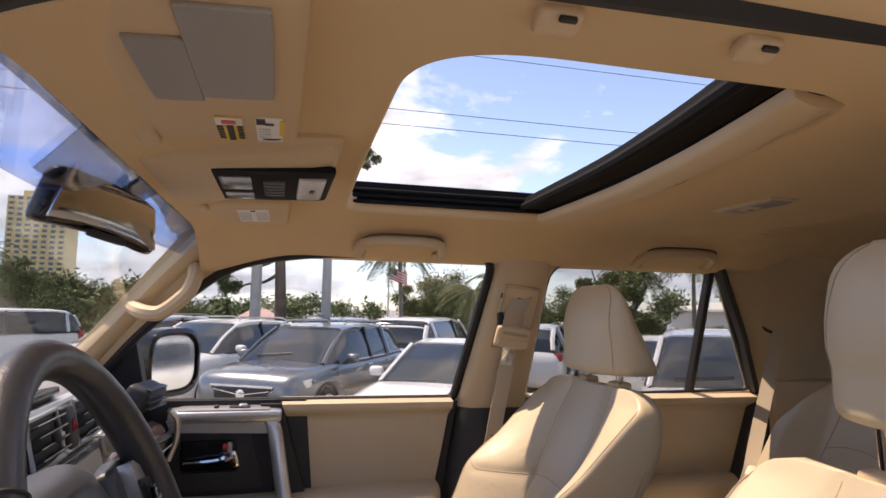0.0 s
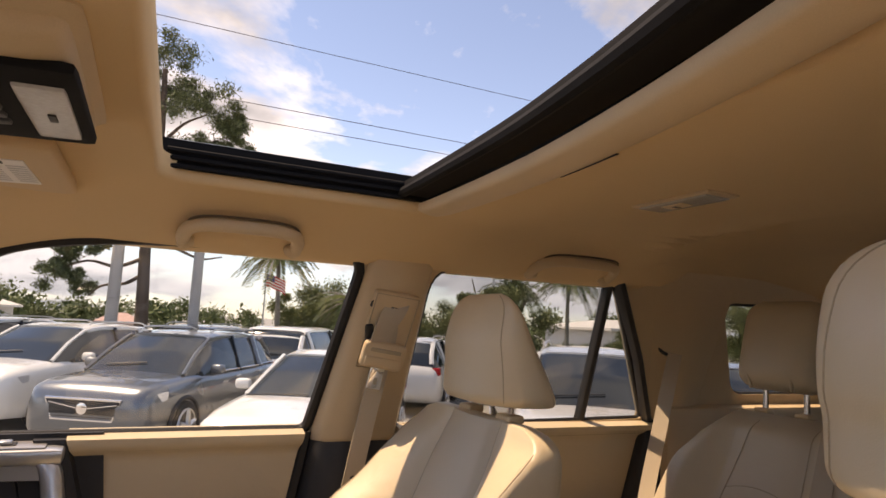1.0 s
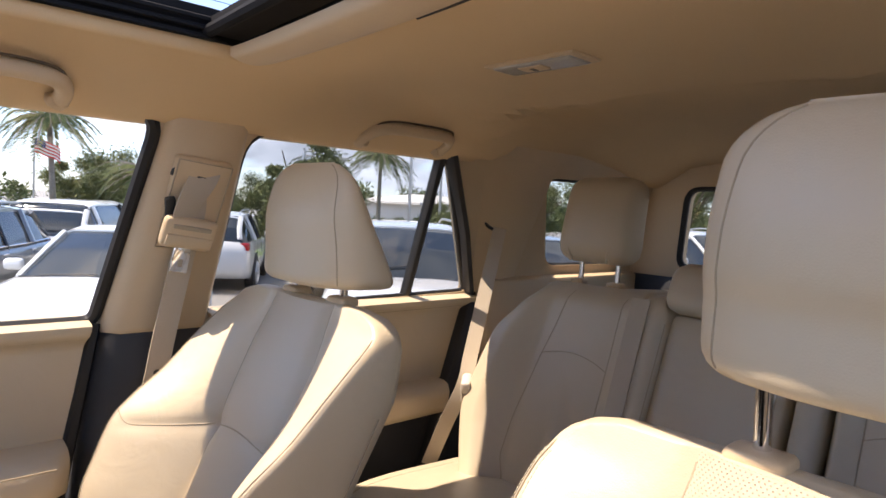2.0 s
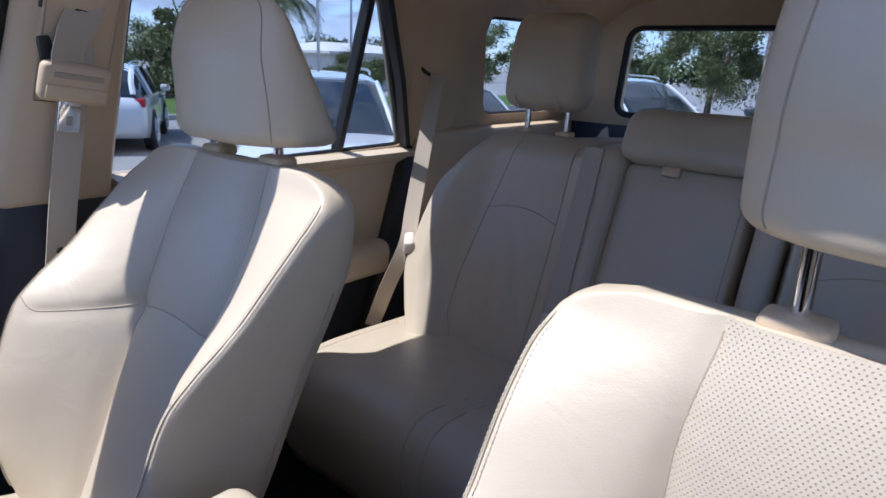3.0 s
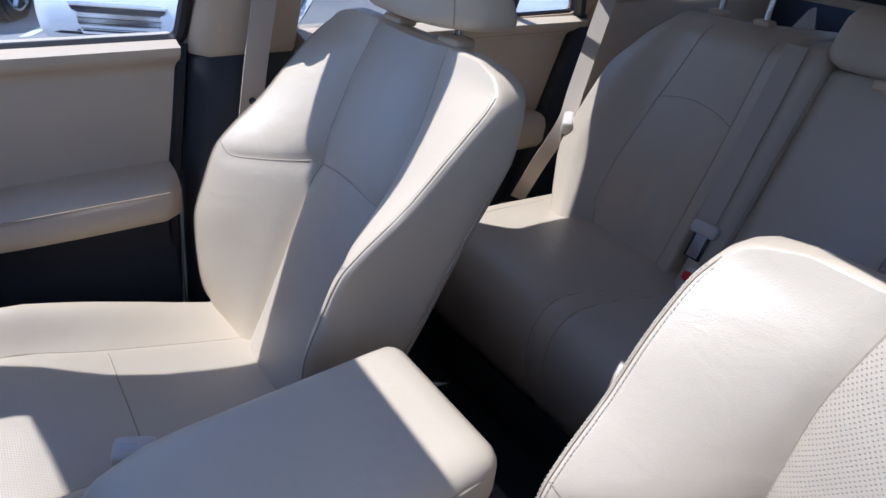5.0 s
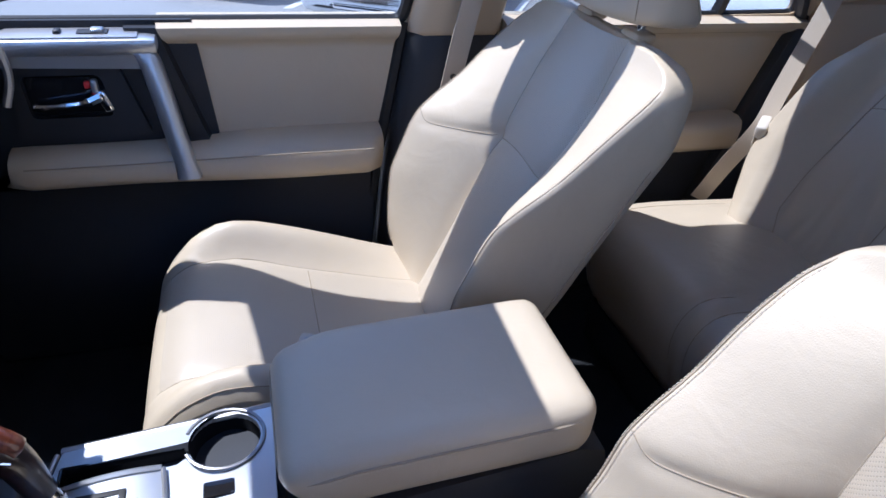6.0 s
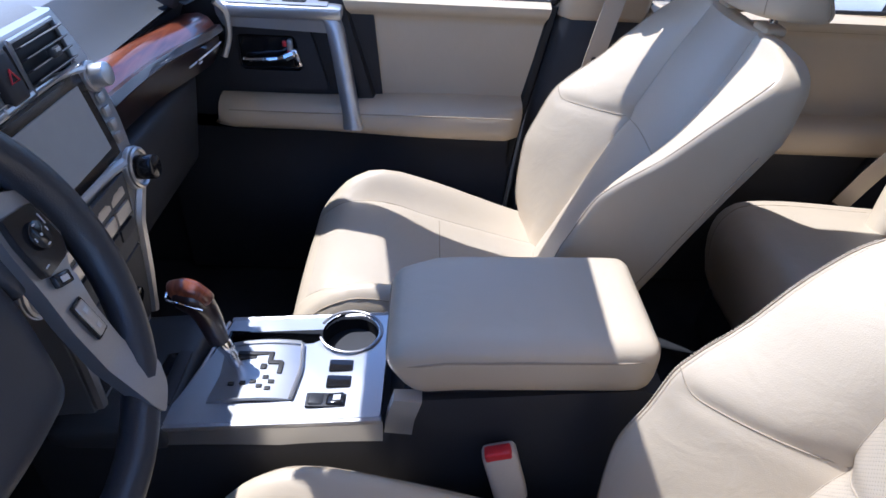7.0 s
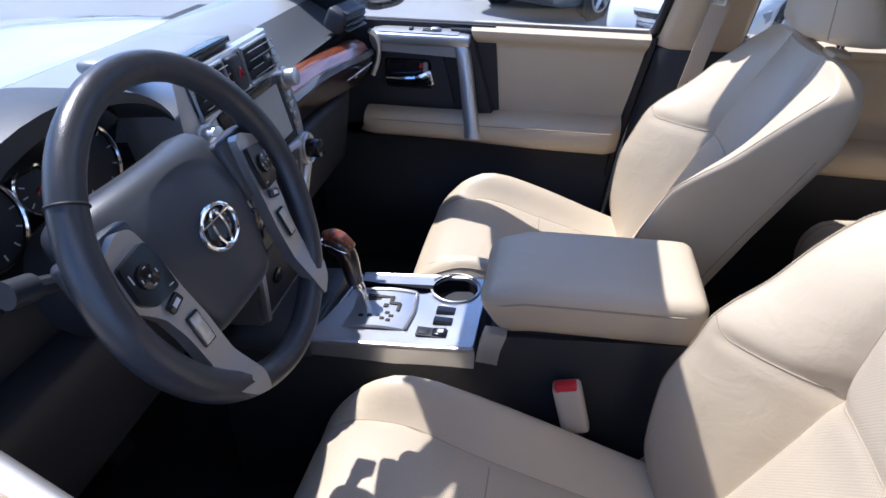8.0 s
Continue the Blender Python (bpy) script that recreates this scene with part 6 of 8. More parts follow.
# screen with black surround
part("screen_frame", pad((0.215, 0.128, 0.010), on_stack(0.012, 1.342, 0.001), 0.004, n=5), m_gloss_black, stack, "gloss black screen surround")
part("screen", pad((0.150, 0.088, 0.004), on_stack(0.024, 1.338, 0.0065), 0.0015, n=3), m_screen_glare, stack, "navigation screen, switched off, greyed for sky glare")
part("disc_slot", boxed((0.130, 0.003, 0.002), on_stack(0.012, 1.394, 0.0068), 0), m_ink, stack, "thin disc slot")
for s in (1, -1):
    for k in range(4):
        part("screen_button", pad((0.016, 0.014, 0.006), on_stack(0.008 + s * 0.132 - 0.002 * k * s, 1.350 - 0.018 * k, 0.003), 0.002, n=3), m_grey_metal, stack, "grey screen side button")
    kn_ = part("round_knob", disc(0.0205, 0.006, on_stack(0.0 + s * 0.143, 1.377, 0.004), 30, 0.001), m_grey_metal, stack, "silver rotary knob")
    part("knob_grip", disc(0.0155, 0.022, on_stack(0.0 + s * 0.143, 1.377, 0.016), 30, 0.0025), m_silver, kn_)
    kl = part("large_knob", disc(0.031, 0.008, on_stack(s * 0.138, 1.247, 0.006), 36, 0.002), m_silver, stack, "large climate knob with silver ring")
    part("knob_ring", tube([(on_stack(s * 0.138, 1.247, 0.012) @ Vector((0.026 * math.cos(t), 0.026 * math.sin(t), 0))) for t in np.linspace(0, 2 * math.pi, 33)[:-1]], 0.0035, seg=6, closed=True), m_grey_metal, kl)
    part("knob_grip", disc(0.0175, 0.030, on_stack(s * 0.138, 1.247, 0.022), 24, 0.003), m_gloss_black, kl, "black knob grip")
# edge strips between screen and climate rows
part("cross_strip", tube([on_stack(y, 1.276 - 0.02 * (abs(y) / 0.16) ** 2, 0.004).translation for y in np.linspace(-0.165, 0.165, 20)], 0.007, seg=8), m_silver, stack)
part("cross_strip", tube([on_stack(y, 1.402 - 0.02 * (abs(y) / 0.16) ** 3, 0.003).translation for y in np.linspace(-0.160, 0.160, 20)], 0.005, seg=8), m_silver, stack)
part("climate_panel", pad((0.20, 0.115, 0.008), on_stack(0.0, 1.207, 0.001), 0.004, n=4), m_dash, stack, "dark climate control panel")
for r in range(3):
    for c in range(4):
        part("climate_button", pad((0.040, 0.020, 0.007), on_stack(-0.066 + 0.044 * c, 1.245 - 0.027 * r, 0.006), 0.0025, n=3), m_grey_metal if r < 2 else m_black, stack, "grey climate button" if r < 2 else "black climate button")
part("lower_panel", pad((0.19, 0.13, 0.010), on_stack(0.0, 1.085, 0.0), 0.004, n=4), m_black, stack, "black lower panel with drive switches")
for s in (1, -1):
    part("side_leg", tube([on_stack(s * (wst(z) - 0.006), z, 0.003).translation for z in np.linspace(1.02, 1.22, 10)], 0.009, seg=8), m_grey_metal, stack, "grey leg of the stack")
for s in (-1, 1):
    part("socket", disc(0.014, 0.010, on_stack(s * 0.05, 1.085, 0.006), 20, 0.002), m_gloss_black, stack, "black power socket")

# ---- instrument cluster and its hood
clu = thing("instrument_cluster", "dark instrument cluster under a curved hood", "instrument cluster", (-0.58, -0.36, 1.38))
part("backplate", pad((0.03, 0.41, 0.17), at(-0.580, -0.335, 1.390, 0, 18, 0), 0.02, n=6), m_gloss_black, clu)
hd = loft([[Vector((x, -0.325 + (0.185 + o) * math.cos(a), 1.375 + (0.100 + o * 0.8) * max(-0.25, math.sin(a)))) for a in np.linspace(math.radians(-20), math.radians(200), 26)] + [Vector((x, -0.345 + (0.185 + o + 0.02) * math.cos(a), 1.375 + (0.100 + o * 0.8 + 0.02) * max(-0.25, math.sin(a)))) for a in np.linspace(math.radians(200), math.radians(-20), 26)] for x, o in ((-0.60, 0.0), (-0.54, 0.004), (-0.49, 0.008), (-0.475, 0.004))])
part("hood", hd, m_dash, clu, "dark curved cluster hood", sharp=1.0)
for y, r in ((-0.41, 0.050), (-0.240, 0.052), (-0.325, 0.028)):
    dial = part("dial", disc(r, 0.008, at(-0.556, y, 1.385, 0, 72, 0), 36, 0.001), m_black, clu, "dark round dial")
    part("dial_ring", tube([at(-0.550, y, 1.387, 0, 72, 0) @ Vector(((r + 0.003) * math.cos(t), (r + 0.003) * math.sin(t), 0)) for t in np.linspace(0, 2 * math.pi, 37)[:-1]], 0.0028, seg=6, closed=True), m_chrome, dial, "chrome dial ring")
    part("needle", boxed((0.002, r * 0.8, 0.002), at(-0.5485, y, 1.387, 0, 72, 30), 0), m_red, dial, "red needle")
    for k in range(9):
        a = math.radians(-120 + 30 * k)
        part("dial_mark", boxed((0.007, 0.0016, 0.001), at(-0.550, y, 1.387, 0, 72, 0) @ Matrix.Rotation(a, 4, "Z") @ Matrix.Translation((r * 0.82, 0, 0.003)), 0), m_print, dial)

# ---- steering wheel
WC = Vector((-0.321, -0.360, 1.384))
TILT = 23.5
# local axes: x across (towards the passenger), y up the wheel, z out to the driver
across, upw, outw = Vector((0, 1, 0)), Vector((-math.sin(radians(TILT)), 0, math.cos(radians(TILT)))), Vector((math.cos(radians(TILT)), 0, math.sin(radians(TILT))))
WM = Matrix((across, upw, outw)).transposed().to_4x4()
WM.translation = WC
WM = WM @ Matrix.Scale(0.95, 4)
wheel = thing("steering_wheel", "black leather steering wheel with silver spokes and buttons", "steering wheel", tuple(WC))
R = 0.179
rim = []
for k in range(72):
    a = 2 * math.pi * k / 72
    rim.append(WM @ Vector((R * math.cos(a), R * math.sin(a), 0.012)))
fat = [0.0160 + 0.0022 * max(0, math.cos(2 * (2 * math.pi * k / 72) - 0.6)) for k in range(72)]
part("rim", tube(rim, fat, seg=14, closed=True, side=tuple(outw)), m_wheel, wheel, sharp=1.4)
for a in (math.radians(35), math.radians(145)):
    part("rim_joint", tube([WM @ Vector((R * math.cos(a) + 0.0174 * (math.cos(t) * math.cos(a)), R * math.sin(a) + 0.0174 * math.cos(t) * math.sin(a), 0.012 + 0.0174 * math.sin(t))) for t in np.linspace(0, 2 * math.pi, 25)[:-1]], 0.0013, seg=5, closed=True), m_rubber, wheel)


def hub_shape(q, h):
    """Wide wings at the top, straight sides, a narrower flat foot; the top rolls back."""
    t = q.y / h.y
    q.x *= ip(t, [-1, -0.6, -0.2, 0.2, 0.42, 0.62, 1], [0.066, 0.082, 0.096, 0.099, 0.104, 0.126, 0.120]) / h.x
    q.z -= 0.016 * (q.x / 0.10) ** 2 + 0.022 * max(0, t - 0.1) ** 1.5 + 0.008 * max(0, -t)
    return q


part("airbag_cover", pad((0.26, 0.195, 0.07), WM @ Matrix.Translation((0, -0.008, -0.021)), 0.026, n=18, shape=hub_shape), m_hub, wheel, "black padded airbag cover", sharp=1.2)
BY = -0.004   # height of the badge on the hub
badge = part("badge_ring", tube([WM @ Vector((0.0325 * math.cos(t), BY + 0.0245 * math.sin(t), 0.0148)) for t in np.linspace(0, 2 * math.pi, 41)[:-1]], 0.0028, seg=8, closed=True), m_chrome, wheel, "plain chrome oval badge")
part("badge_oval", tube([WM @ Vector((0.0105 * math.cos(t), BY - 0.002 + 0.0205 * math.sin(t), 0.0155)) for t in np.linspace(0, 2 * math.pi, 33)[:-1]], 0.0022, seg=6, closed=True), m_chrome, badge)
part("badge_bar", tube([WM @ Vector((x, BY + 0.011, 0.0152)) for x in np.linspace(-0.027, 0.027, 5)], 0.0022, seg=6), m_chrome, badge)
part("badge_plate", disc(0.026, 0.004, WM @ Matrix.Translation((0, BY, 0.0112)), 32, 0.001), m_gloss_black, badge)


def bevelled(bm, offset, angle=0.7):
    edges = [e for e in bm.edges if len(e.link_faces) == 2 and e.calc_face_angle(0) > angle]
    bmesh.ops.bevel(bm, geom=edges, offset=offset, segments=2, profile=0.5, affect="EDGES", clamp_overlap=True)
    return bm


SPOKE = [(0.108, 0.058), (0.122, 0.062), (0.160, 0.046), (0.162, 0.000), (0.138, -0.026), (0.128, -0.060), (0.124, -0.100), (0.128, -0.136), (0.112, -0.158), (0.088, -0.170), (0.082, -0.150), (0.088, -0.110), (0.090, -0.060), (0.096, -0.020), (0.099, 0.020)]
PODS = [(0.110, 0.043), (0.149, 0.037), (0.151, -0.002), (0.140, -0.013), (0.104, -0.013), (0.105, 0.020)]
for s in (1, -1):
    # black upper spoke, then one silver plate round the buttons and down to the rim
    sp = part("spoke", pad((0.085, 0.082, 0.028), WM @ pose(s * 0.130, 0.024, -0.013, 0, s * 8, 0), 0.010, n=6), m_hub, wheel, "black side spoke")
    lift = lambda p: 0.016 - 0.10 * max(0, p[0] - 0.11) * (p[1] > -0.03) + 0.014 * smoothstep((-0.10 - p[1]) / 0.05)
    plate_s = holed(rounded(SPOKE, 0.006, 2), [], lambda p: WM @ Vector((s * p[0], p[1], lift(p))), lambda p: WM @ Vector((s * (0.112 + (p[0] - 0.112) * 0.86), p[1], lift(p) - 0.018)))
    frame_s = part("spoke_plate", bevelled(plate_s, 0.0022), m_spoke, wheel, "satin silver spoke plate round the buttons", sharp=0.5)
    pod_s = holed(rounded(PODS, 0.004, 2), [], lambda p: WM @ Vector((s * p[0], p[1], lift(p) + 0.0065)), lambda p: WM @ Vector((s * p[0], p[1], lift(p) - 0.004)))
    pod = part("button_pod", bevelled(pod_s, 0.001), m_gloss_black, frame_s, "gloss black button pod")
    on = lambda x, y, dz=0.0045: WM @ pose(s * x, y, lift((x, y)) + dz + (0.0035 if y > -0.013 else 0.001), 0, s * 5.7, 0)
    part("direction_pad", disc(0.0125, 0.003, on(0.129, 0.015), 20, 0.0008), m_gloss_black, frame_s, "round gloss black direction pad")
    for bx, by in ((0.0, 0.0095), (0.0, -0.0095), (0.0095, 0.0), (-0.0095, 0.0)):
        part("arrow_mark", boxed((0.004 if by else 0.0012, 0.0012 if by else 0.004, 0.0006), on(0.129 + bx, 0.015 + by, 0.0062), 0), m_print, frame_s, "pale printed arrow")
    part("centre_dot", disc(0.0014, 0.0006, on(0.129, 0.015, 0.0062), 10, 0), m_print, frame_s, "pale centre dot")
    part("corner_mark", boxed((0.006, 0.0012, 0.0006), on(0.112, -0.006, 0.0034), 0), m_print, frame_s, "pale printed sign")
    part("corner_mark", boxed((0.0012, 0.010, 0.0006), on(0.145, 0.022, 0.0034), 0), m_print, frame_s, "pale printed sign")
    mode = part("mode_switch", pad((0.021, 0.012, 0.006), on(0.119, -0.0235, 0.0015) @ pose(0, 0, 0, 0, 0, -s * 18), 0.002, n=4), m_gloss_black, wheel, "small gloss black switch")
    part("switch_print", boxed((0.010, 0.005, 0.0006), on(0.119, -0.0235, 0.0049) @ pose(0, 0, 0, 0, 0, -s * 18), 0), m_print, mode, "pale printed bars")
    rim_s = part("spoke_switch", pad((0.018, 0.038, 0.004), on(0.1105, -0.0625, 0.0008), 0.0015, n=4), m_gloss_black, wheel, "rocker switch in a black frame")
    part("rocker", pad((0.0145, 0.034, 0.005), on(0.1105, -0.0625, 0.0018), 0.002, n=4), m_grey_metal, rim_s, "satin silver rocker")
    for dy in (0.009, -0.009):
        part("rocker_mark", boxed((0.005, 0.005, 0.0006), on(0.1105, -0.0625 + dy, 0.0046), 0), m_print, rim_s)
part("column", tube([WM @ Vector((0, -0.01, -0.02)), WM @ Vector((0, -0.01, -0.20))], [0.055, 0.075], seg=20), m_black, wheel, "black steering column cover")
for s, tip in ((1, (0.155, 0.045, -0.055)), (-1, (-0.180, 0.057, -0.058))):
    st = part("stalk", tube([WM @ Vector((s * 0.045, 0.0, -0.075)), WM @ Vector(((s * 0.045 + tip[0]) / 2, tip[1] / 2, -0.062)), WM @ Vector(tip)], [0.007, 0.0075, 0.010], seg=10), m_black, wheel, "black column stalk")
    part("stalk_tip", tube([WM @ Vector((tip[0] * 0.93, tip[1] * 0.93, tip[2])), WM @ Vector((tip[0] * 1.08, tip[1] * 1.08, tip[2] + 0.002))], 0.0125, seg=12), m_black, st, "ridged dark stalk tip")
part("key", pad((0.012, 0.035, 0.03), WM @ pose(0.155, 0.028, -0.05, 0, 0, 30), 0.004, n=4), m_black, wheel)

# pedals
ped = thing("pedals", "black pedals under the dashboard", "pedals", (-0.75, -0.36, 0.7))
part("brake_pedal", pad((0.012, 0.11, 0.06), at(-0.72, -0.33, 0.83, 0, -35, 0), 0.005, n=4), m_rubber, ped)
part("accelerator", pad((0.012, 0.055, 0.14), at(-0.74, -0.20, 0.80, 0, -30, 0), 0.005, n=4), m_rubber, ped)
part("pedal_arm", tube([(-0.725, -0.33, 0.84), (-0.85, -0.33, 1.0)], 0.008, seg=6), m_black, ped)
part("pedal_arm", tube([(-0.745, -0.20, 0.78), (-0.80, -0.20, 0.64)], 0.010, seg=6), m_black, ped)
# ---------------------------------------------------------------- things on the headliner
def visor(name, yc, label, flap):
    """A folded-up sun visor with its labels; flap: with lit mirror flap facing down."""
    ob = thing(name, label, "sun visor", (-0.29, yc, 1.74), "sun visors")

    part("panel", pad((0.150, 0.38, 0.022), at(-0.268, yc, 1.769, 0, -3, 0), 0.010, n=8), m_visor, ob)
    # clip end
    side = 1 if yc < 0 else -1
    part("clip", pad((0.022, 0.05, 0.018), at(-0.338, yc + side * 0.165, 1.757), 0.007, n=5), m_trim, ob)
    if flap:
        part("mirror_flap", pad((0.056, 0.160, 0.006), at(-0.243, yc - 0.050, 1.7575, 0, -3, 0), 0.003, n=4), m_flap, ob, "grey mirror cover flap")
        part("mirror_flap_edge", pad((0.038, 0.120, 0.005), at(-0.289, yc - 0.020, 1.7550, 0, -3, 0), 0.002, n=4), m_flap, ob, "grey second flap")
    y = yc + (0.121 if flap else -0.055)
    zz = lambda x: 1.7572 + 0.052 * (x + 0.268)

    def lab(n, x, yy, lx, ly, mat, dz=0.0, text="label"):
        if flap:
            x = -0.2356 + 0.75 * (x + 0.2356)
        return part(n, boxed((lx * (0.62 if flap else 0.82), ly * (1.75 if flap else 2.2), 0.0012), at(x + 0.027, y + (0.010 if flap else 0.0) + (yy - y) * (1.75 if flap else 2.2), zz(x + 0.027) - dz, 0, -3, 0), 0), mat, ob, text)
    if flap:
        a = lab("warning_label", -0.300, y, 0.038, 0.046, m_yellow, 0, "black and yellow warning label")
        lab("label_head", -0.300, y - 0.0165, 0.038, 0.012, m_paper, 0.0008, "white head of the label")
        lab("label_symbol", -0.300, y - 0.0165, 0.020, 0.006, m_red, 0.0015, "red mark")
        for k in range(5):
            lab("text_bar", -0.312, y - 0.006 + 0.0055 * k, 0.009, 0.0032, m_ink, 0.0008, "dark line of small print")
            lab("text_bar", -0.288, y - 0.006 + 0.0055 * k, 0.009, 0.0032, m_ink, 0.0008, "dark line of small print")
        lab("text_column", -0.300, y + 0.006, 0.010, 0.030, m_ink, 0.0006, "dark column of small print")
        lab("instruction_label", -0.252, y, 0.040, 0.046, m_paper, 0, "white instruction label")
        lab("label_head", -0.262, y - 0.018, 0.013, 0.010, m_ink, 0.0008, "dark corner of the label")
        lab("label_strip", -0.2365, y - 0.006, 0.0075, 0.030, m_yellow, 0.0008, "yellow strip of the label")
        for k in range(4):
            lab("text_bar", -0.258, y - 0.004 + 0.0055 * k, 0.018, 0.0016, m_print, 0.0008, "grey line of small print")
        for k in range(4):
            lab("text_bar", -0.250, y + 0.0185, 0.030 - 0.004 * k, 0.004, m_print, 0.0008 + 0.0003 * k, "grey line of small print")
        lab("label_figure", -0.252, y - 0.014, 0.014, 0.0016, m_ink, 0.0014, "dark drawn line")
    else:
        lab("paper_label", -0.285, y, 0.066, 0.070, m_paper, 0, "white label with grey print")
        for k in range(8):
            lab("text_bar", -0.300, y - 0.020 + 0.0065 * k, 0.026, 0.002, m_print, 0.0008, "grey line of small print")
            lab("text_bar", -0.270, y - 0.020 + 0.0065 * k, 0.026, 0.002, m_print, 0.0008, "grey line of small print")
        lab("label_symbol", -0.285, y - 0.029, 0.010, 0.006, m_ink, 0.0008, "dark mark")
    return ob


visor("sun_visor", -0.408, "folded beige sun visor with grey mirror flap and warning labels", True)
visor("sun_visor", 0.378, "folded beige sun visor with a white paper label", False)

# overhead console
ovh = thing("overhead_console", "beige overhead console with black switch panel and map lamp", "overhead console", (-0.28, 0.0, 1.75))


def ov_shape(q, h):
    if q.z < 0:
        q.x *= 0.93
        q.y *= 0.93
    q.z += 0.010 * (q.x / h.x)
    return q


part("housing", pad((0.240, 0.300, 0.040), at(-0.257, -0.030, 1.772, 0, 0, 0), 0.016, n=9, shape=ov_shape), m_trim, ovh)
bez = part("switch_panel", pad((0.150, 0.215, 0.012), at(-0.217, -0.020, 1.7555, 0, -2.5, 0), 0.006, n=6), m_well, ovh, "black switch panel")
part("lid_line", tube([(-0.298, -0.135, 1.7500), (-0.300, 0.085, 1.7500)], 0.0016, seg=5), m_ink, ovh, "dark joint of the storage lid")
part("lid_line", tube([(-0.366, -0.130, 1.7480), (-0.366, 0.08, 1.7480)], 0.0016, seg=5), m_ink, ovh, "dark joint of the storage lid")
part("lens", pad((0.036, 0.150, 0.008), at(-0.170, -0.020, 1.7520, 0, -2.5, 0), 0.003, n=5), m_lens, bez, "ribbed clear map lamp lens")
part("lens_mark", boxed((0.006, 0.020, 0.002), at(-0.168, -0.020, 1.7475, 0, -2.5, 0), 0), m_ink, bez)
part("well", pad((0.040, 0.085, 0.006), at(-0.265, -0.060, 1.7475, 0, -2.5, 0), 0.003, n=4), m_gloss_black, bez)
part("well", pad((0.040, 0.06, 0.006), at(-0.265, 0.035, 1.7475, 0, -2.5, 0), 0.003, n=4), m_gloss_black, bez)
for k in range(5):
    part("roof_switch", pad((0.028, 0.013, 0.007), at(-0.218, -0.070 + 0.022 * k, 1.7495, 0, -2.5, 0), 0.002, n=3), m_dash, bez, "small black roof switch")

# rear-view mirror
rv = thing("rear_view_mirror", "black rear-view mirror hanging from the windshield", "rear-view mirror", (-0.47, 0.0, 1.75))
MM = look((-0.421, -0.055, 1.698), (-0.421 + 0.93, -0.055 - 0.36, 1.698 - 0.09)) @ pose(0, 0, 0, 0, 0, 5)


def mirror_shape(q, h):
    # upper corners drawn in, lower edge slightly bowed
    q.x *= 1 - 0.10 * (q.y / h.y)
    q.y += 0.006 * (1 - (q.x / h.x) ** 2)
    return q


part("housing", pad((0.205, 0.068, 0.028), MM, 0.013, n=9, shape=mirror_shape), m_gloss_black, rv)
part("mirror_glass", pad((0.188, 0.053, 0.004), MM @ Matrix.Translation((0, 0.001, -0.0135)), 0.0018, n=6, shape=mirror_shape), m_mirror, rv, "mirror glass")
part("button_bar", pad((0.07, 0.010, 0.008), MM @ Matrix.Translation((0, -0.029, -0.013)), 0.003, n=4), m_black, rv)
part("stem", tube([MM @ Vector((0, 0.0, 0.012)), (-0.478, 0.03, 1.735), (-0.482, 0.012, 1.744)], [0.011, 0.012, 0.020], seg=10), m_black, rv)

# grab handles
def handle(name, x0, x1, y, z, label, s=1):
    ob = thing(name, label, "grab handle", ((x0 + x1) / 2, y, z), "grab handles")
    P = lambda x, dy, dz: (x, s * (y + dy), z + dz)
    L = x1 - x0
    part("base", pad((L - 0.01, 0.046, 0.008), at((x0 + x1) / 2, s * (y + 0.018), z + 0.018, s * 24, 0, 0), 0.003, n=7), m_trim, ob)
    # a flat loop swung up against the headliner, with a finger hollow behind it
    run = smooth_path([P(x0 + 0.004, 0.050, -0.028), P(x0, 0.020, -0.014), P(x0 + 0.012, -0.006, -0.002), P(x0 + 0.045, -0.016, 0.003), P((x0 + x1) / 2, -0.018, 0.004), P(x1 - 0.045, -0.016, 0.003), P(x1 - 0.012, -0.006, -0.002), P(x1, 0.020, -0.014), P(x1 - 0.004, 0.050, -0.028)], 6)
    part("grip", tube(run, 0.0105, seg=12, flat=1.2, side=(0, 1, 0)), m_trim, ob, sharp=1.3)
    part("hollow", pad((L - 0.03, 0.030, 0.010), at((x0 + x1) / 2, s * (y + 0.022), z + 0.008, s * 24, 0, 0), 0.004, n=6), m_visor, ob, "shallow finger hollow behind the grip")
    # solid dark strip that draws the shade between grip and headliner
    part("shadow_gap", tube([q + Vector((0, -s * 0.010, 0.013)) for q in run[6:-6]], 0.0024, seg=5), m_gap, ob, "dark strip drawn as the shade round the folded handle")
    for x in (x0 + 0.004, x1 - 0.004):
        part("hinge", pad((0.030, 0.030, 0.020), at(x, s * (y + 0.046), z - 0.022, s * 24, 0, 0), 0.008, n=6), m_trim, ob)
    return ob


handle("grab_handle", -0.035, 0.160, 0.500, 1.737, "folded beige grab handle over the passenger door")
handle("grab_handle", 0.690, 0.905, 0.515, 1.740, "folded beige grab handle over the rear passenger door")
handle("grab_handle", 0.690, 0.905, 0.515, 1.740, "folded beige grab handle over the rear driver side door", -1)
hk = thing("handle_caps", "beige mounting caps on the driver side roof edge", "mounting caps", (0.0, -0.54, 1.76))
for x in (-0.040, 0.110):
    cp = part("cap", pad((0.032, 0.024, 0.014), at(x, -0.545, 1.775, -20, 0, 0), 0.006, n=5), m_trim, hk)
    part("cap_slot", boxed((0.012, 0.004, 0.004), at(x + 0.002, -0.556, 1.7700, -20, 0, 0), 0.001), m_ink, cp, "dark slot")

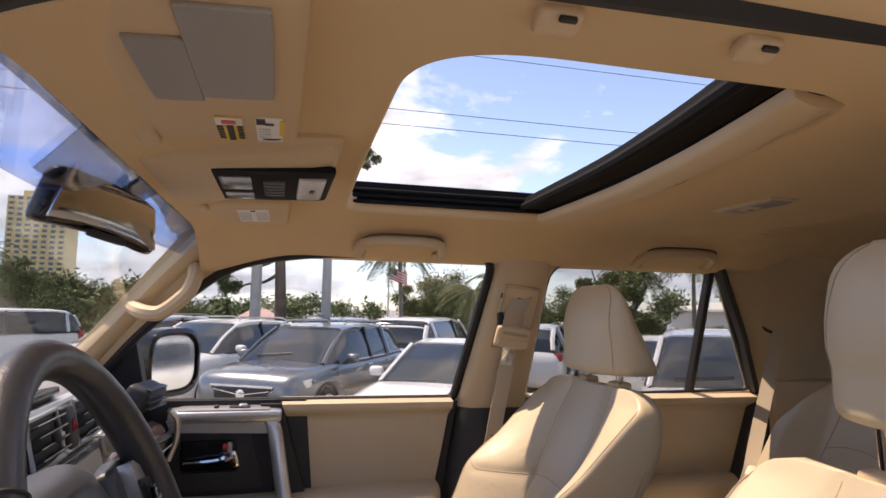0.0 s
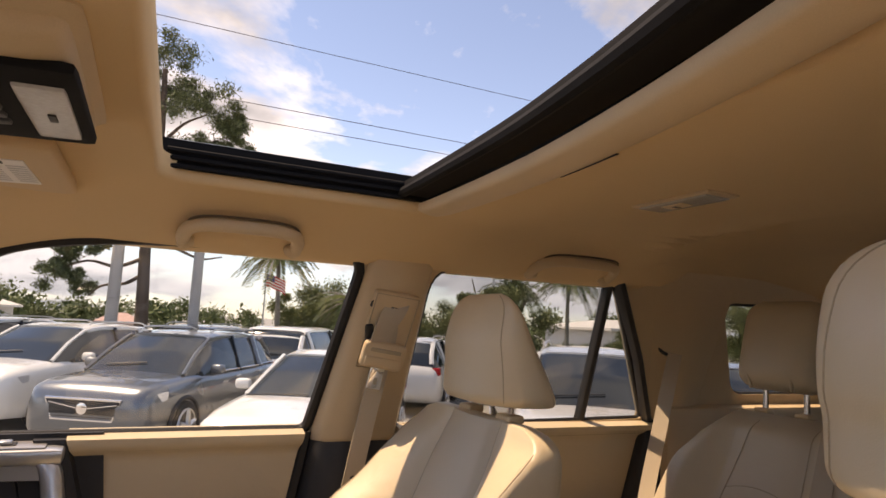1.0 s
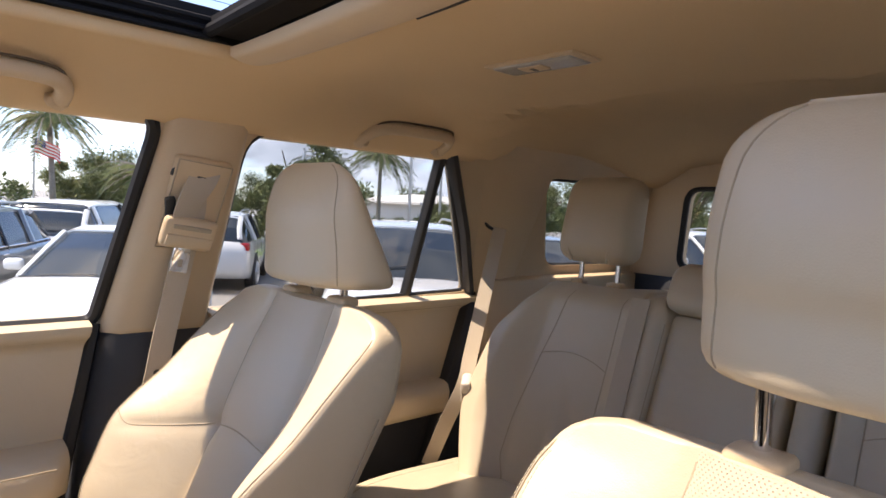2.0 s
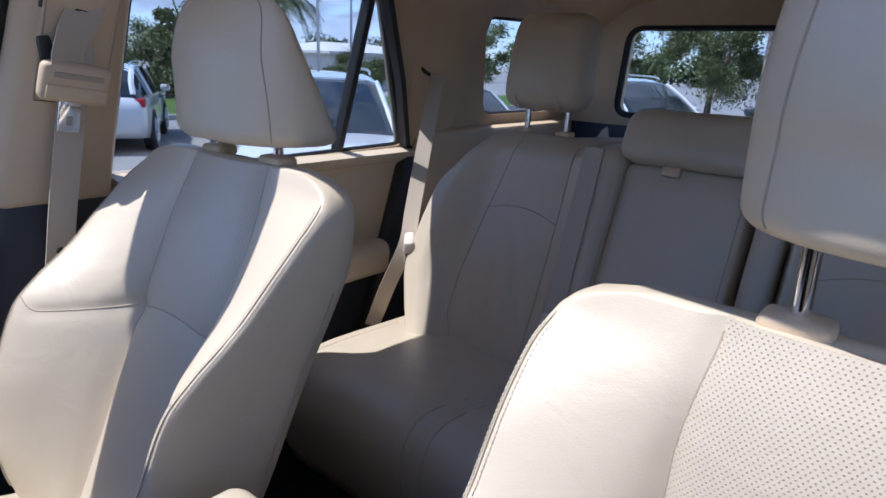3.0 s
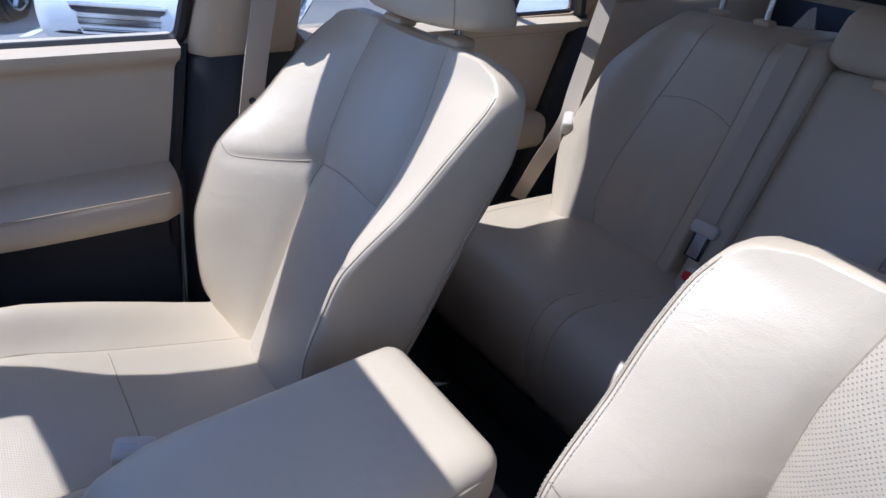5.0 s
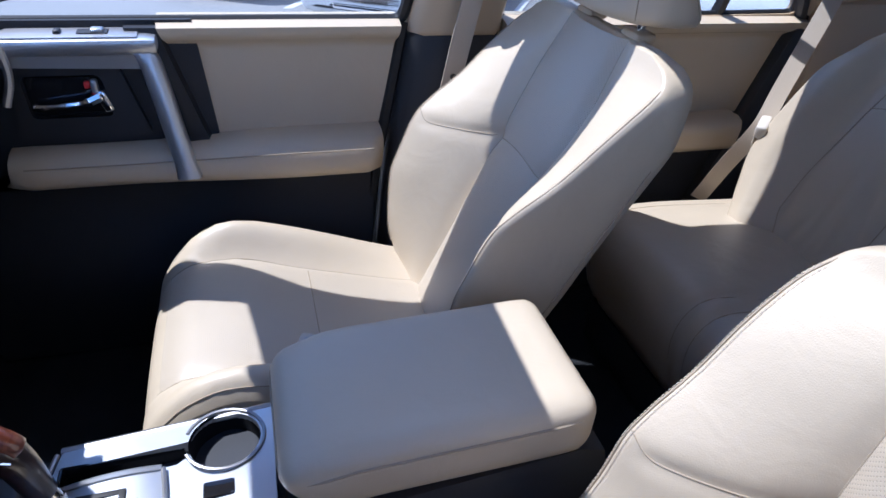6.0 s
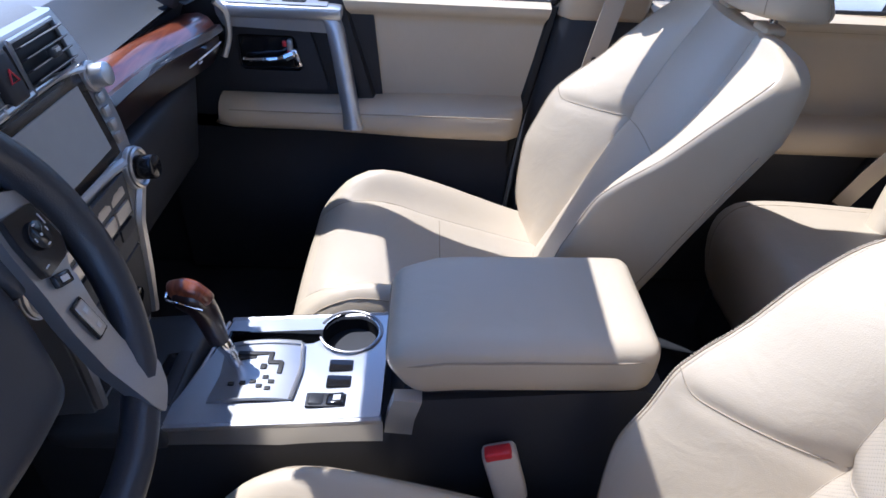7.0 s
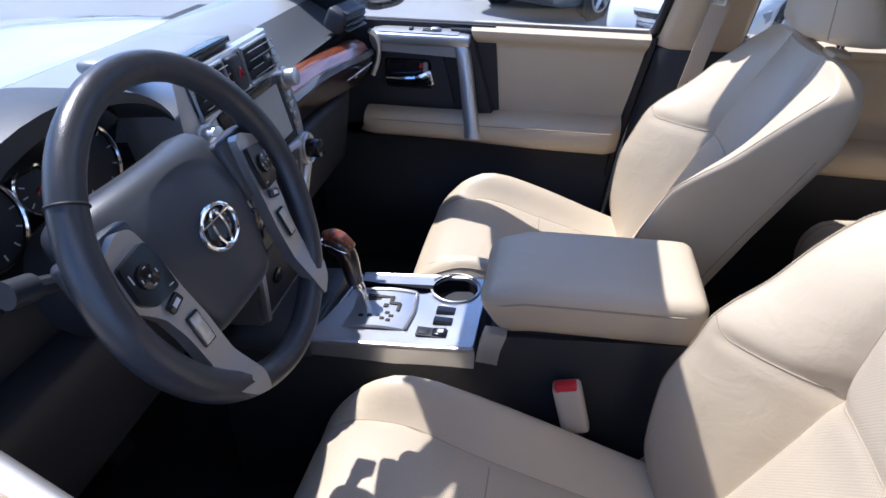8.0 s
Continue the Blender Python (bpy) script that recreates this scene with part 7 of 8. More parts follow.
# dome lamp
dm = thing("dome_lamp", "clear rectangular dome lamp with beige switch on the headliner", "dome lamp", (0.62, 0.035, 1.79))
part("bezel", pad((0.062, 0.150, 0.006), at(0.614, 0.038, 1.7870, 0, 0, 0), 0.004, n=6), m_trim, dm)
part("lens", pad((0.048, 0.130, 0.006), at(0.614, 0.038, 1.7845, 0, 0, 0), 0.005, n=6), m_lens, dm, "ribbed clear lens")
part("switch", pad((0.024, 0.040, 0.004), at(0.612, 0.046, 1.7815, 0, 0, 0), 0.002, n=4), m_trim, dm, "beige lamp switch")
part("switch_mark", boxed((0.012, 0.006, 0.001), at(0.612, 0.046, 1.7793), 0), m_ink, dm)
# ---------------------------------------------------------------- outside: ground
m_asphalt = surface("asphalt", (0.29, 0.283, 0.272), rough=0.9, vary=0.2, grain=60, bump=0.4, stain=0.6, depth=0.01)
m_grass = surface("lawn", (0.10, 0.16, 0.045), rough=0.95, vary=0.35, grain=30, bump=0.7, stain=1.2, depth=0.03, spec=0.1)
m_concrete = surface("concrete", (0.42, 0.41, 0.39), rough=0.85, vary=0.12, grain=40, bump=0.3, stain=2, depth=0.01)
m_line = surface("road_paint", (0.72, 0.72, 0.70), rough=0.7, vary=0.12, grain=30, bump=0.1)
m_bark = surface("bark", (0.13, 0.10, 0.08), rough=0.95, vary=0.4, grain=18, bump=0.9, stain=3, depth=0.03, spec=0.1)
m_palm_bark = surface("palm_bark", (0.26, 0.23, 0.20), rough=0.95, vary=0.3, grain=14, bump=0.8, stain=3, depth=0.03, spec=0.1)


def ground_z(y):
    return ip(y, [-400, 1.0, 9.0, 400], [-0.10, -0.10, -0.36, -0.36])


YS = [-400, -20, -3, 1, 3, 5, 7, 9, 12, 20, 40, 90, 200, 600]
XS = [-600, -200, -60, -20, -8, 0, 8, 20, 60, 200, 600]
verts = [(x, y, ground_z(y)) for y in YS for x in XS]
faces = [(j * 11 + i, j * 11 + i + 1, (j + 1) * 11 + i + 1, (j + 1) * 11 + i) for j in range(len(YS) - 1) for i in range(10)]
single("ground", fold(verts, faces), m_asphalt, "grey asphalt of a car park with shallow slope", "ground", kind="structure")
ROW_L = Vector((0.70, -0.714, 0))   # along the parked row
ROW_B = Vector((0.515, 0.857, 0))    # from a car's nose to its tail
P0 = Vector((-0.70, 8.75, 0))        # nose of the grey car


def slot(k, back=0.0):
    p = P0 + ROW_L * 2.85 * k + ROW_B * back
    return p


for k in range(-3, 6):
    a, b = slot(k + 0.5, 0.3), slot(k + 0.5, 5.0)
    m = Matrix.Translation(((a.x + b.x) / 2, (a.y + b.y) / 2, ground_z((a.y + b.y) / 2) + 0.012)) @ Matrix.Rotation(math.atan2(ROW_B.y, ROW_B.x), 4, "Z") @ Matrix.Rotation(-math.atan2(ground_z(b.y) - ground_z(a.y), (b - a).length), 4, "Y")
    single("parking_line", boxed(((b - a).length, 0.10, 0.006), m, 0), m_line, "white painted parking line on asphalt", "road marking", "parking lines", "structure")
# grass islands beyond the rows
single("lawn", boxed((60, 7, 0.16), at(6, 21.5, -0.32, 0, 0, -6), 0.05), m_grass, "mown green lawn strip behind the car park", "lawn", kind="structure")
single("lawn", boxed((8, 3, 0.16), at(12.5, 10.6, -0.32, 0, 0, -20), 0.05), m_grass, "mown green lawn island", "lawn", kind="structure")
single("kerb", boxed((60, 0.16, 0.20), at(6, 17.8, -0.30, 0, 0, -6), 0.03), m_concrete, "pale concrete kerb along the lawn", "kerb", kind="structure")

# ---------------------------------------------------------------- parked cars
def paint(name, color, metal=0.0):
    return surface(name, color, rough=0.28, metal=metal, vary=0.03, grain=600, bump=0.0, coat=1.0, stain=1.5)


p_white = paint("white_car_paint", (0.74, 0.74, 0.72))
p_grey = paint("grey_car_paint", (0.15, 0.165, 0.18), 0.55)
p_silver = paint("silver_car_paint", (0.42, 0.43, 0.44), 0.5)
p_dark = paint("dark_car_paint", (0.03, 0.032, 0.038), 0.2)
m_car_glass = surface("car_glass", (0.022, 0.027, 0.030), rough=0.03, vary=0.1, grain=3, bump=0.0, spec=0.8)
m_tail = surface("tail_lamp", (0.45, 0.01, 0.012), rough=0.15, vary=0.1, grain=60, bump=0.0)
m_headlamp = surface("head_lamp", (0.62, 0.64, 0.66), rough=0.1, metal=0.4, vary=0.15, grain=60, bump=0.1)
m_tyre = surface("tyre", (0.02, 0.02, 0.021), rough=0.85, vary=0.2, grain=90, bump=0.4)

SHAPES = {
    "suv": dict(L=4.66, body=[(0, .38, .70, .66), (.04, .30, .85, .78), (.18, .24, .945, .87), (.45, .22, 1.005, .905), (.85, .22, 1.035, .915), (1.2, .22, 1.06, .92), (1.6, .22, 1.07, .92), (3.0, .22, 1.09, .92), (4.0, .24, 1.12, .91), (4.42, .30, 1.12, .87), (4.60, .40, 1.06, .82), (4.66, .5, .92, .76)],
                top=[(1.05, 1.03, 1.06, .80, .74), (1.5, 1.05, 1.36, .85, .68), (1.95, 1.06, 1.58, .87, .645), (2.4, 1.07, 1.635, .875, .645), (3.4, 1.08, 1.635, .875, .635), (4.05, 1.1, 1.59, .86, .61), (4.42, 1.1, 1.36, .83, .62), (4.58, 1.06, 1.10, .79, .66)], roof=(1.98, 4.12), wheels=(0.92, 3.66), r=.36),
    "sedan": dict(L=4.75, body=[(0, .36, .52, .66), (.04, .26, .66, .78), (.2, .2, .76, .86), (.5, .18, .83, .895), (.95, .18, .89, .905), (1.4, .18, .93, .91), (2.0, .18, .94, .91), (3.2, .18, .97, .91), (4.0, .2, 1.0, .90), (4.5, .25, 1.0, .86), (4.70, .35, .95, .80), (4.75, .45, .85, .75)],
                  top=[(1.2, .90, .93, .78, .72), (1.75, .93, 1.22, .84, .64), (2.2, .94, 1.41, .86, .60), (2.6, .95, 1.46, .86, .60), (3.1, .96, 1.45, .86, .59), (3.6, .97, 1.34, .85, .57), (4.15, .99, 1.10, .82, .60), (4.4, .99, 1.02, .78, .64)], roof=(2.2, 3.5), wheels=(0.92, 3.75), r=.33),
    "van": dict(L=5.0, body=[(0, .38, .60, .66), (.04, .30, .78, .80), (.2, .24, .92, .90), (.5, .22, 1.02, .95), (.9, .22, 1.07, .965), (1.4, .22, 1.09, .97), (3.5, .22, 1.10, .97), (4.6, .26, 1.10, .95), (4.92, .34, 1.08, .90), (5.0, .45, .95, .84)],
                top=[(.9, 1.06, 1.09, .84, .78), (1.5, 1.08, 1.50, .90, .72), (1.95, 1.09, 1.68, .92, .70), (2.6, 1.1, 1.73, .92, .70), (4.2, 1.1, 1.72, .92, .69), (4.7, 1.1, 1.66, .90, .68), (4.93, 1.08, 1.30, .86, .70), (4.97, 1.06, 1.12, .84, .72)], roof=(1.95, 4.80), wheels=(0.95, 3.95), r=.35),
}


def car(name, label, kind, paint_, nose, back, detail=True, badge=False, group="parked cars"):
    """A parked car from its nose point; back is the way from nose to tail."""
    S = SHAPES[kind]
    b = Vector((back.x, back.y, 0)).normalized()
    side = Vector((b.y, -b.x, 0))
    z0 = ground_z((nose + b * S["L"] / 2).y)
    M = Matrix((b, side, Vector((0, 0, 1)))).transposed().to_4x4()
    M.translation = Vector((nose.x, nose.y, z0))
    ob = thing(name, label, "car", tuple(M @ Vector((S["L"] / 2, 0, 0))), group)
    T = lambda *p: M @ Vector(p)

    def section(x, zb, zt, w):
        h = zt - zb
        half = [(0.80, 0.0), (0.93, 0.03), (0.985, 0.18), (1.0, 0.45), (0.995, 0.70), (0.965, 0.88), (0.90, 0.965), (0.78, 1.0), (0.4, 1.02), (0, 1.025)]
        pts = [(w * a, zb + h * k) for a, k in half]
        return [T(x, y, z) for y, z in pts] + [T(x, -y, z) for y, z in pts[-2::-1]]
    xs = [s[0] for s in S["body"]]
    fine = sorted(set(xs + [round(v, 3) for v in np.linspace(0, S["L"], 34)]))
    sm = lambda q, k: ip(q, xs, [s[k] for s in S["body"]])
    body = part("body", loft([section(x, sm(x, 1), sm(x, 2), sm(x, 3)) for x in fine]), paint_, ob, sharp=0.9)
    tx = [s[0] for s in S["top"]]
    tv = lambda q, k: ip(q, tx, [s[k] for s in S["top"]])
    tops = sorted(set(tx + [round(v, 3) for v in np.linspace(tx[0], tx[-1], 22)]))

    def cabin(x, grow=0.0):
        zb, zt, wb, wt = tv(x, 1) - 0.03, tv(x, 2) + grow, tv(x, 3), tv(x, 4) + grow
        half = [(wb, zb), (wb * 0.7 + wt * 0.3, zb + (zt - zb) * 0.35), (wb * 0.25 + wt * 0.75, zb + (zt - zb) * 0.75), (wt, zb + (zt - zb) * 0.93), (wt * 0.85, zb + (zt - zb) * 0.985), (0, zt)]
        return [T(x, y, z) for y, z in half] + [T(x, -y, z) for y, z in half[-2::-1]]
    part("glass", loft([cabin(x) for x in tops]), m_car_glass, ob, "dark reflecting car windows", sharp=0.9)
    r0, r1 = S["roof"]

    def cap(x):
        zt, wt = tv(x, 2), tv(x, 4)
        half = [(wt + 0.022, zt - 0.075), (wt + 0.016, zt - 0.03), (wt * 0.86, zt + 0.008), (wt * 0.4, zt + 0.020), (0, zt + 0.022)]
        low = [(wt * 0.8, zt - 0.05), (wt + 0.0, zt - 0.085)]
        return [T(x, y, z) for y, z in half] + [T(x, -y, z) for y, z in half[-2::-1]] + [T(x, -y, z) for y, z in low[::-1]] + [T(x, y, z) for y, z in low]
    part("roof", loft([cap(x) for x in np.linspace(r0, r1, 14)]), paint_, ob, sharp=0.9)
    for s in (1, -1):
        gl = lambda x, k: T(x, s * (tv(x, 3) * (1 - k) + tv(x, 4) * k + 0.014), (tv(x, 1) - 0.03) * (1 - k) + tv(x, 2) * k)
        a0 = [T(x, s * (tv(x, 4) + 0.018), tv(x, 2) - 0.02) for x in np.linspace(tx[0] + 0.02, r0, 8)]
        part("front_pillar", tube(a0, 0.032, seg=6), paint_, ob)
        part("rear_pillar", tube([T(x, s * (tv(x, 4) + 0.018), tv(x, 2) - 0.03) for x in np.linspace(r1 - 0.05, tx[-1] - 0.03, 7)], 0.055, seg=6), paint_, ob)
        for xm in ((r0 + 0.75, m_gloss_black, 0.03), (r1 - (0.55 if kind == "suv" else 0.35), paint_, 0.05)):
            part("door_pillar", tube([gl(xm[0], 0.02), gl(xm[0] + 0.02, 0.5), gl(xm[0] + 0.05, 0.93)], xm[2], seg=6), xm[1], ob)
        part("belt_trim", tube([T(x, s * (tv(x, 3) + 0.015), tv(x, 1) - 0.005) for x in np.linspace(r0 - 0.25, r1 + 0.2, 10)], 0.010, seg=5), m_chrome if kind != "van" else m_black, ob, "thin bright strip under the windows")
        mx = tx[0] + 0.55
        part("mirror", pad((0.14, 0.22, 0.15), M @ pose(mx, s * (tv(mx, 3) + 0.17), tv(mx, 1) + 0.07, 0, 0, s * 8), 0.06, n=6), paint_, ob, "painted outer mirror")
        for xd in (r0 + 0.62, r0 + 1.55):
            part("door_handle", pad((0.16, 0.03, 0.028), M @ pose(xd, s * (sm(xd, 3) + 0.004), sm(xd, 2) - 0.13), 0.012, n=4), m_chrome if kind == "suv" else paint_, ob, "door handle")
        for xw in S["wheels"]:
            r = S["r"]
            part("wheel_arch", tube([T(xw + (r + 0.045) * math.cos(t), s * (sm(xw, 3) - 0.005), r + (r + 0.045) * math.sin(t)) for t in np.linspace(-0.25, math.pi + 0.25, 18)], 0.035, seg=6), m_black, ob, "black wheel arch edge")
            well = disc(r + 0.05, 0.05, M @ pose(xw, s * (sm(xw, 3) - 0.028), r, 90, 0, 0), 28, 0)
            part("wheel_well", well, m_black, ob)
            wh = part("tyre", disc(r, 0.22, M @ pose(xw, s * (sm(xw, 3) - 0.085), r, 90, 0, 0), 32, 0.03), m_tyre, ob, "black tyre")
            part("rim", disc(r * 0.68, 0.03, M @ pose(xw, s * (sm(xw, 3) + 0.022), r, 90, 0, 0), 28, 0.01), m_black, wh)
            for k in range(5):
                a = 2 * math.pi * k / 5 + 0.3
                part("rim_spoke", tube([T(xw, s * (sm(xw, 3) + 0.045), r), T(xw + r * 0.64 * math.cos(a), s * (sm(xw, 3) + 0.042), r + r * 0.64 * math.sin(a))], [0.05, 0.032], seg=5), m_silver, wh, "silver wheel spoke")
            part("rim_ring", tube([T(xw + r * 0.68 * math.cos(t), s * (sm(xw, 3) + 0.03), r + r * 0.68 * math.sin(t)) for t in np.linspace(0, 2 * math.pi, 25)[:-1]], 0.016, seg=5, closed=True), m_silver, wh)
        hl = loft([[T(x, s * (sm(x, 3) * f), z) for f, z in ((yo, za), (yo + 0.035, za), (yo + 0.035, zb), (yo, zb))] for x, yo, za, zb in ((0.03, 0.66, sm(.05, 2) - 0.17, sm(.05, 2) - 0.06), (0.12, 0.92, sm(.14, 2) - 0.23, sm(.14, 2) - 0.07), (0.42, 0.985, sm(.42, 2) - 0.21, sm(.42, 2) - 0.11))])
        part("headlamp", hl, m_headlamp, ob, "clear headlamp")
        L = S["L"]
        part("tail_lamp", pad((0.16, 0.20, 0.16 if kind != "van" else 0.34), M @ pose(L - 0.13, s * (sm(L - 0.13, 3) - 0.07), sm(L - 0.2, 2) - 0.13), 0.03, n=5), m_tail, ob, "red tail lamp")
    if detail:
        gw = 0.52 if kind == "suv" else 0.45
        gz = sm(0.04, 2) - 0.19
        gr = part("grille", pad((0.06, 2 * gw, 0.28), M @ pose(0.030, 0, gz), 0.025, n=6), m_black, ob, "black front grille")
        for k in range(5):
            part("grille_bar", boxed((0.012, 2 * gw - 0.10 - 0.02 * abs(k - 2), 0.010), M @ pose(0.004, 0, gz - 0.10 + 0.05 * k), 0.003), m_black, gr)
        part("grille_frame", tube([T(0.010, y, z) for y, z in ((-gw, gz + 0.12), (-gw * 0.8, gz - 0.14), (gw * 0.8, gz - 0.14), (gw, gz + 0.12))], 0.020, seg=6, closed=True), m_chrome, gr, "chrome grille frame")
        if badge:
            part("badge", disc(0.075, 0.02, M @ pose(-0.004, 0, gz + 0.005, 0, 90, 0), 28, 0.004), m_chrome, gr, "plain round chrome badge")
            for s in (1, -1):
                part("grille_wing", tube([T(0.0, s * 0.08, gz + 0.01), T(0.004, s * gw * 0.9, gz + 0.07)], 0.012, seg=6), m_chrome, gr, "chrome wing bar")
        part("bumper_lip", pad((0.12, 1.40, 0.14), M @ pose(0.07, 0, 0.36), 0.04, n=5), m_black, ob, "black lower bumper")
        if kind == "suv":
            for s in (1, -1):
                part("roof_rail", tube(smooth_path([T(r0 + 0.15, s * 0.60, 1.65), T(r0 + 0.4, s * 0.60, 1.695), T(r1 - 0.5, s * 0.59, 1.695), T(r1 - 0.15, s * 0.58, 1.64)], 5), 0.016, seg=6), m_silver, ob, "silver roof rail")
        part("wiper", tube([T(1.15, -0.5, tv(1.15, 2) + 0.02), T(1.22, 0.1, tv(1.22, 2) + 0.02)], 0.009, seg=5), m_black, ob, "black windshield wiper")
    return ob


car("parked_car", "grey metallic crossover with chrome grille parked facing the camera", "suv", p_grey, slot(0), ROW_B, True, True)
car("parked_car", "white seven-seat crossover parked beside the grey one", "suv", p_white, slot(-1.0, 0.2), ROW_B)
car("parked_car", "white sedan parked next in the row", "sedan", p_white, slot(1.0, -0.15), ROW_B)
car("parked_car", "white crossover with dark windshield at the row's end", "suv", p_white, Vector((3.70, 3.95, 0)), Vector((0.6, 0.8, 0)))
car("parked_car", "white minivan with red tail lamps in the second row", "van", p_white, slot(0.05, 10.9), -ROW_B)
car("parked_car", "dark crossover in the second row", "suv", p_dark, slot(-0.95, 10.8), -ROW_B)
car("parked_car", "white crossover in the second row", "suv", p_white, slot(1.15, 11.0), -ROW_B)
car("parked_car", "white sedan in the second row", "sedan", p_white, slot(2.2, 11.2), -ROW_B)
car("parked_car", "silver sedan far down the row", "sedan", p_silver, slot(3.4, 3.5), ROW_B)
car("parked_car", "white crossover far down the row", "suv", p_white, slot(4.6, 4.0), ROW_B)
car("parked_car", "silver crossover at the head of the row", "suv", p_silver, slot(-2.2, 1.0), ROW_B)
car("parked_car", "white van across the car park", "van", p_white, Vector((-9.5, 16.5, 0)), Vector((0.6, 0.8, 0)))
car("parked_car", "silver crossover parked across the lane ahead", "suv", p_silver, Vector((-9.0, 10.2, 0)), Vector((0.3, 0.95, 0)))
car("parked_car", "white crossover parked ahead of the windshield", "suv", p_white, Vector((-6.3, 0.8, 0)), Vector((-1, 0.15, 0)))
car("parked_car", "white sedan parked ahead of the windshield", "sedan", p_white, Vector((-6.6, 3.6, 0)), Vector((-1, 0.15, 0)))
car("parked_car", "white sedan parked behind the tailgate", "sedan", p_white, Vector((9.6, -2.2, 0)), Vector((1, 0.0, 0)))
car("parked_car", "dark crossover parked behind the tailgate", "suv", p_dark, Vector((9.4, 1.3, 0)), Vector((1, 0.0, 0)))
# ---------------------------------------------------------------- trees, hedges, poles
def foliage_mat(name, a, b):
    m, n, l, p = mat_base(name)
    g = n.new("ShaderNodeNewGeometry")
    mix = n.new("ShaderNodeMix"); mix.data_type = "RGBA"
    mix.inputs["A"].default_value = (*a, 1); mix.inputs["B"].default_value = (*b, 1)
    l.new(g.outputs["Random Per Island"], mix.inputs["Factor"])
    l.new(mix.outputs["Result"], p.inputs["Base Color"])
    p.inputs["Roughness"].default_value = 0.6
    p.inputs["Specular IOR Level"].default_value = 0.3
    return m


m_leaf = foliage_mat("broad_leaves", (0.060, 0.080, 0.027), (0.20, 0.215, 0.085))
m_needle = foliage_mat("pine_needles", (0.05, 0.07, 0.03), (0.14, 0.165, 0.07))
m_frond = foliage_mat("palm_fronds", (0.06, 0.085, 0.025), (0.17, 0.19, 0.075))
m_hedge = foliage_mat("hedge_leaves", (0.045, 0.07, 0.022), (0.12, 0.145, 0.05))


def quads(name, mat, parent, C, A, B, label=""):
    """Many small four-cornered leaves: centres C with half axes A and B, as one mesh."""
    n = len(C)
    V = np.stack([C - A, C - B * 0.8, C + A, C + B * 0.8], 1).reshape(-1, 3)
    me = bpy.data.meshes.new(name)
    me.from_pydata(V.tolist(), [], np.arange(4 * n).reshape(-1, 4).tolist())
    me.materials.append(mat)
    ob = new(name, me)
    if parent is not None:
        ob.parent = parent
        ob.matrix_parent_inverse = Matrix.Translation(-parent.location)
    return tagged(ob, label)


def leaf_cloud(rng, centres, radii, per, size, squash=0.75):
    """Leaf centres and axes scattered through uneven clumps."""
    Cs, As, Bs = [], [], []
    for c, r in zip(centres, radii):
        k = int(per)
        d = rng.normal(size=(k, 3))
        d /= np.linalg.norm(d, axis=1)[:, None]
        rad = r * rng.uniform(0.1, 1.0, size=(k, 1)) ** 0.6 * rng.uniform(0.55, 1.3, size=(k, 1))
        p = np.array(c) + d * rad * np.array([1, 1, squash])
        a = rng.normal(size=(k, 3)); a /= np.linalg.norm(a, axis=1)[:, None]
        b = np.cross(a, rng.normal(size=(k, 3))); b /= np.linalg.norm(b, axis=1)[:, None]
        s = size * rng.uniform(0.6, 1.4, size=(k, 1))
        Cs.append(p); As.append(a * s); Bs.append(b * s * 0.45)
    return np.concatenate(Cs), np.concatenate(As), np.concatenate(Bs)


def broad_tree(x, y, h, spread, seed, label="leafy green broad-leaved tree behind the car park", mat=None, clumps=30, per=1050, size=0.046, low=0.35):
    rng = np.random.default_rng(seed)
    z = ground_z(y)
    ob = thing("tree", label, "tree", (x, y, z), "trees")
    bm = tube(smooth_path([(x, y, z - 0.05), (x + rng.uniform(-.1, .1), y, z + h * 0.25), (x + rng.uniform(-.3, .3), y + rng.uniform(-.3, .3), z + h * 0.6)], 4), [0.16 * h / 6 * (1 - 0.07 * i) for i in range(9)], seg=8)
    for k in range(7):
        a = rng.uniform(0, 2 * math.pi)
        b = (x + math.cos(a) * spread * 0.6, y + math.sin(a) * spread * 0.6, z + h * rng.uniform(0.5, 0.85))
        tube([(x, y, z + h * rng.uniform(0.22, 0.45)), ((x + b[0]) / 2, (y + b[1]) / 2, z + h * 0.5), b], [0.07 * h / 6, 0.045 * h / 6, 0.015], seg=5, bm=bm)
    part("trunk", bm, m_bark, ob)
    cs, rs = [], []
    for k in range(clumps):
        d = rng.normal(size=3); d /= np.linalg.norm(d)
        q = rng.uniform(0.3, 1.0)
        cs.append((x + d[0] * spread * q, y + d[1] * spread * q, z + h * (low + (1 - low) * 0.5) + d[2] * h * (1 - low) * 0.42 * q))
        rs.append(spread * rng.uniform(0.14, 0.40))
    quads("crown", mat or m_leaf, ob, *leaf_cloud(rng, cs, rs, per, size))
    return ob


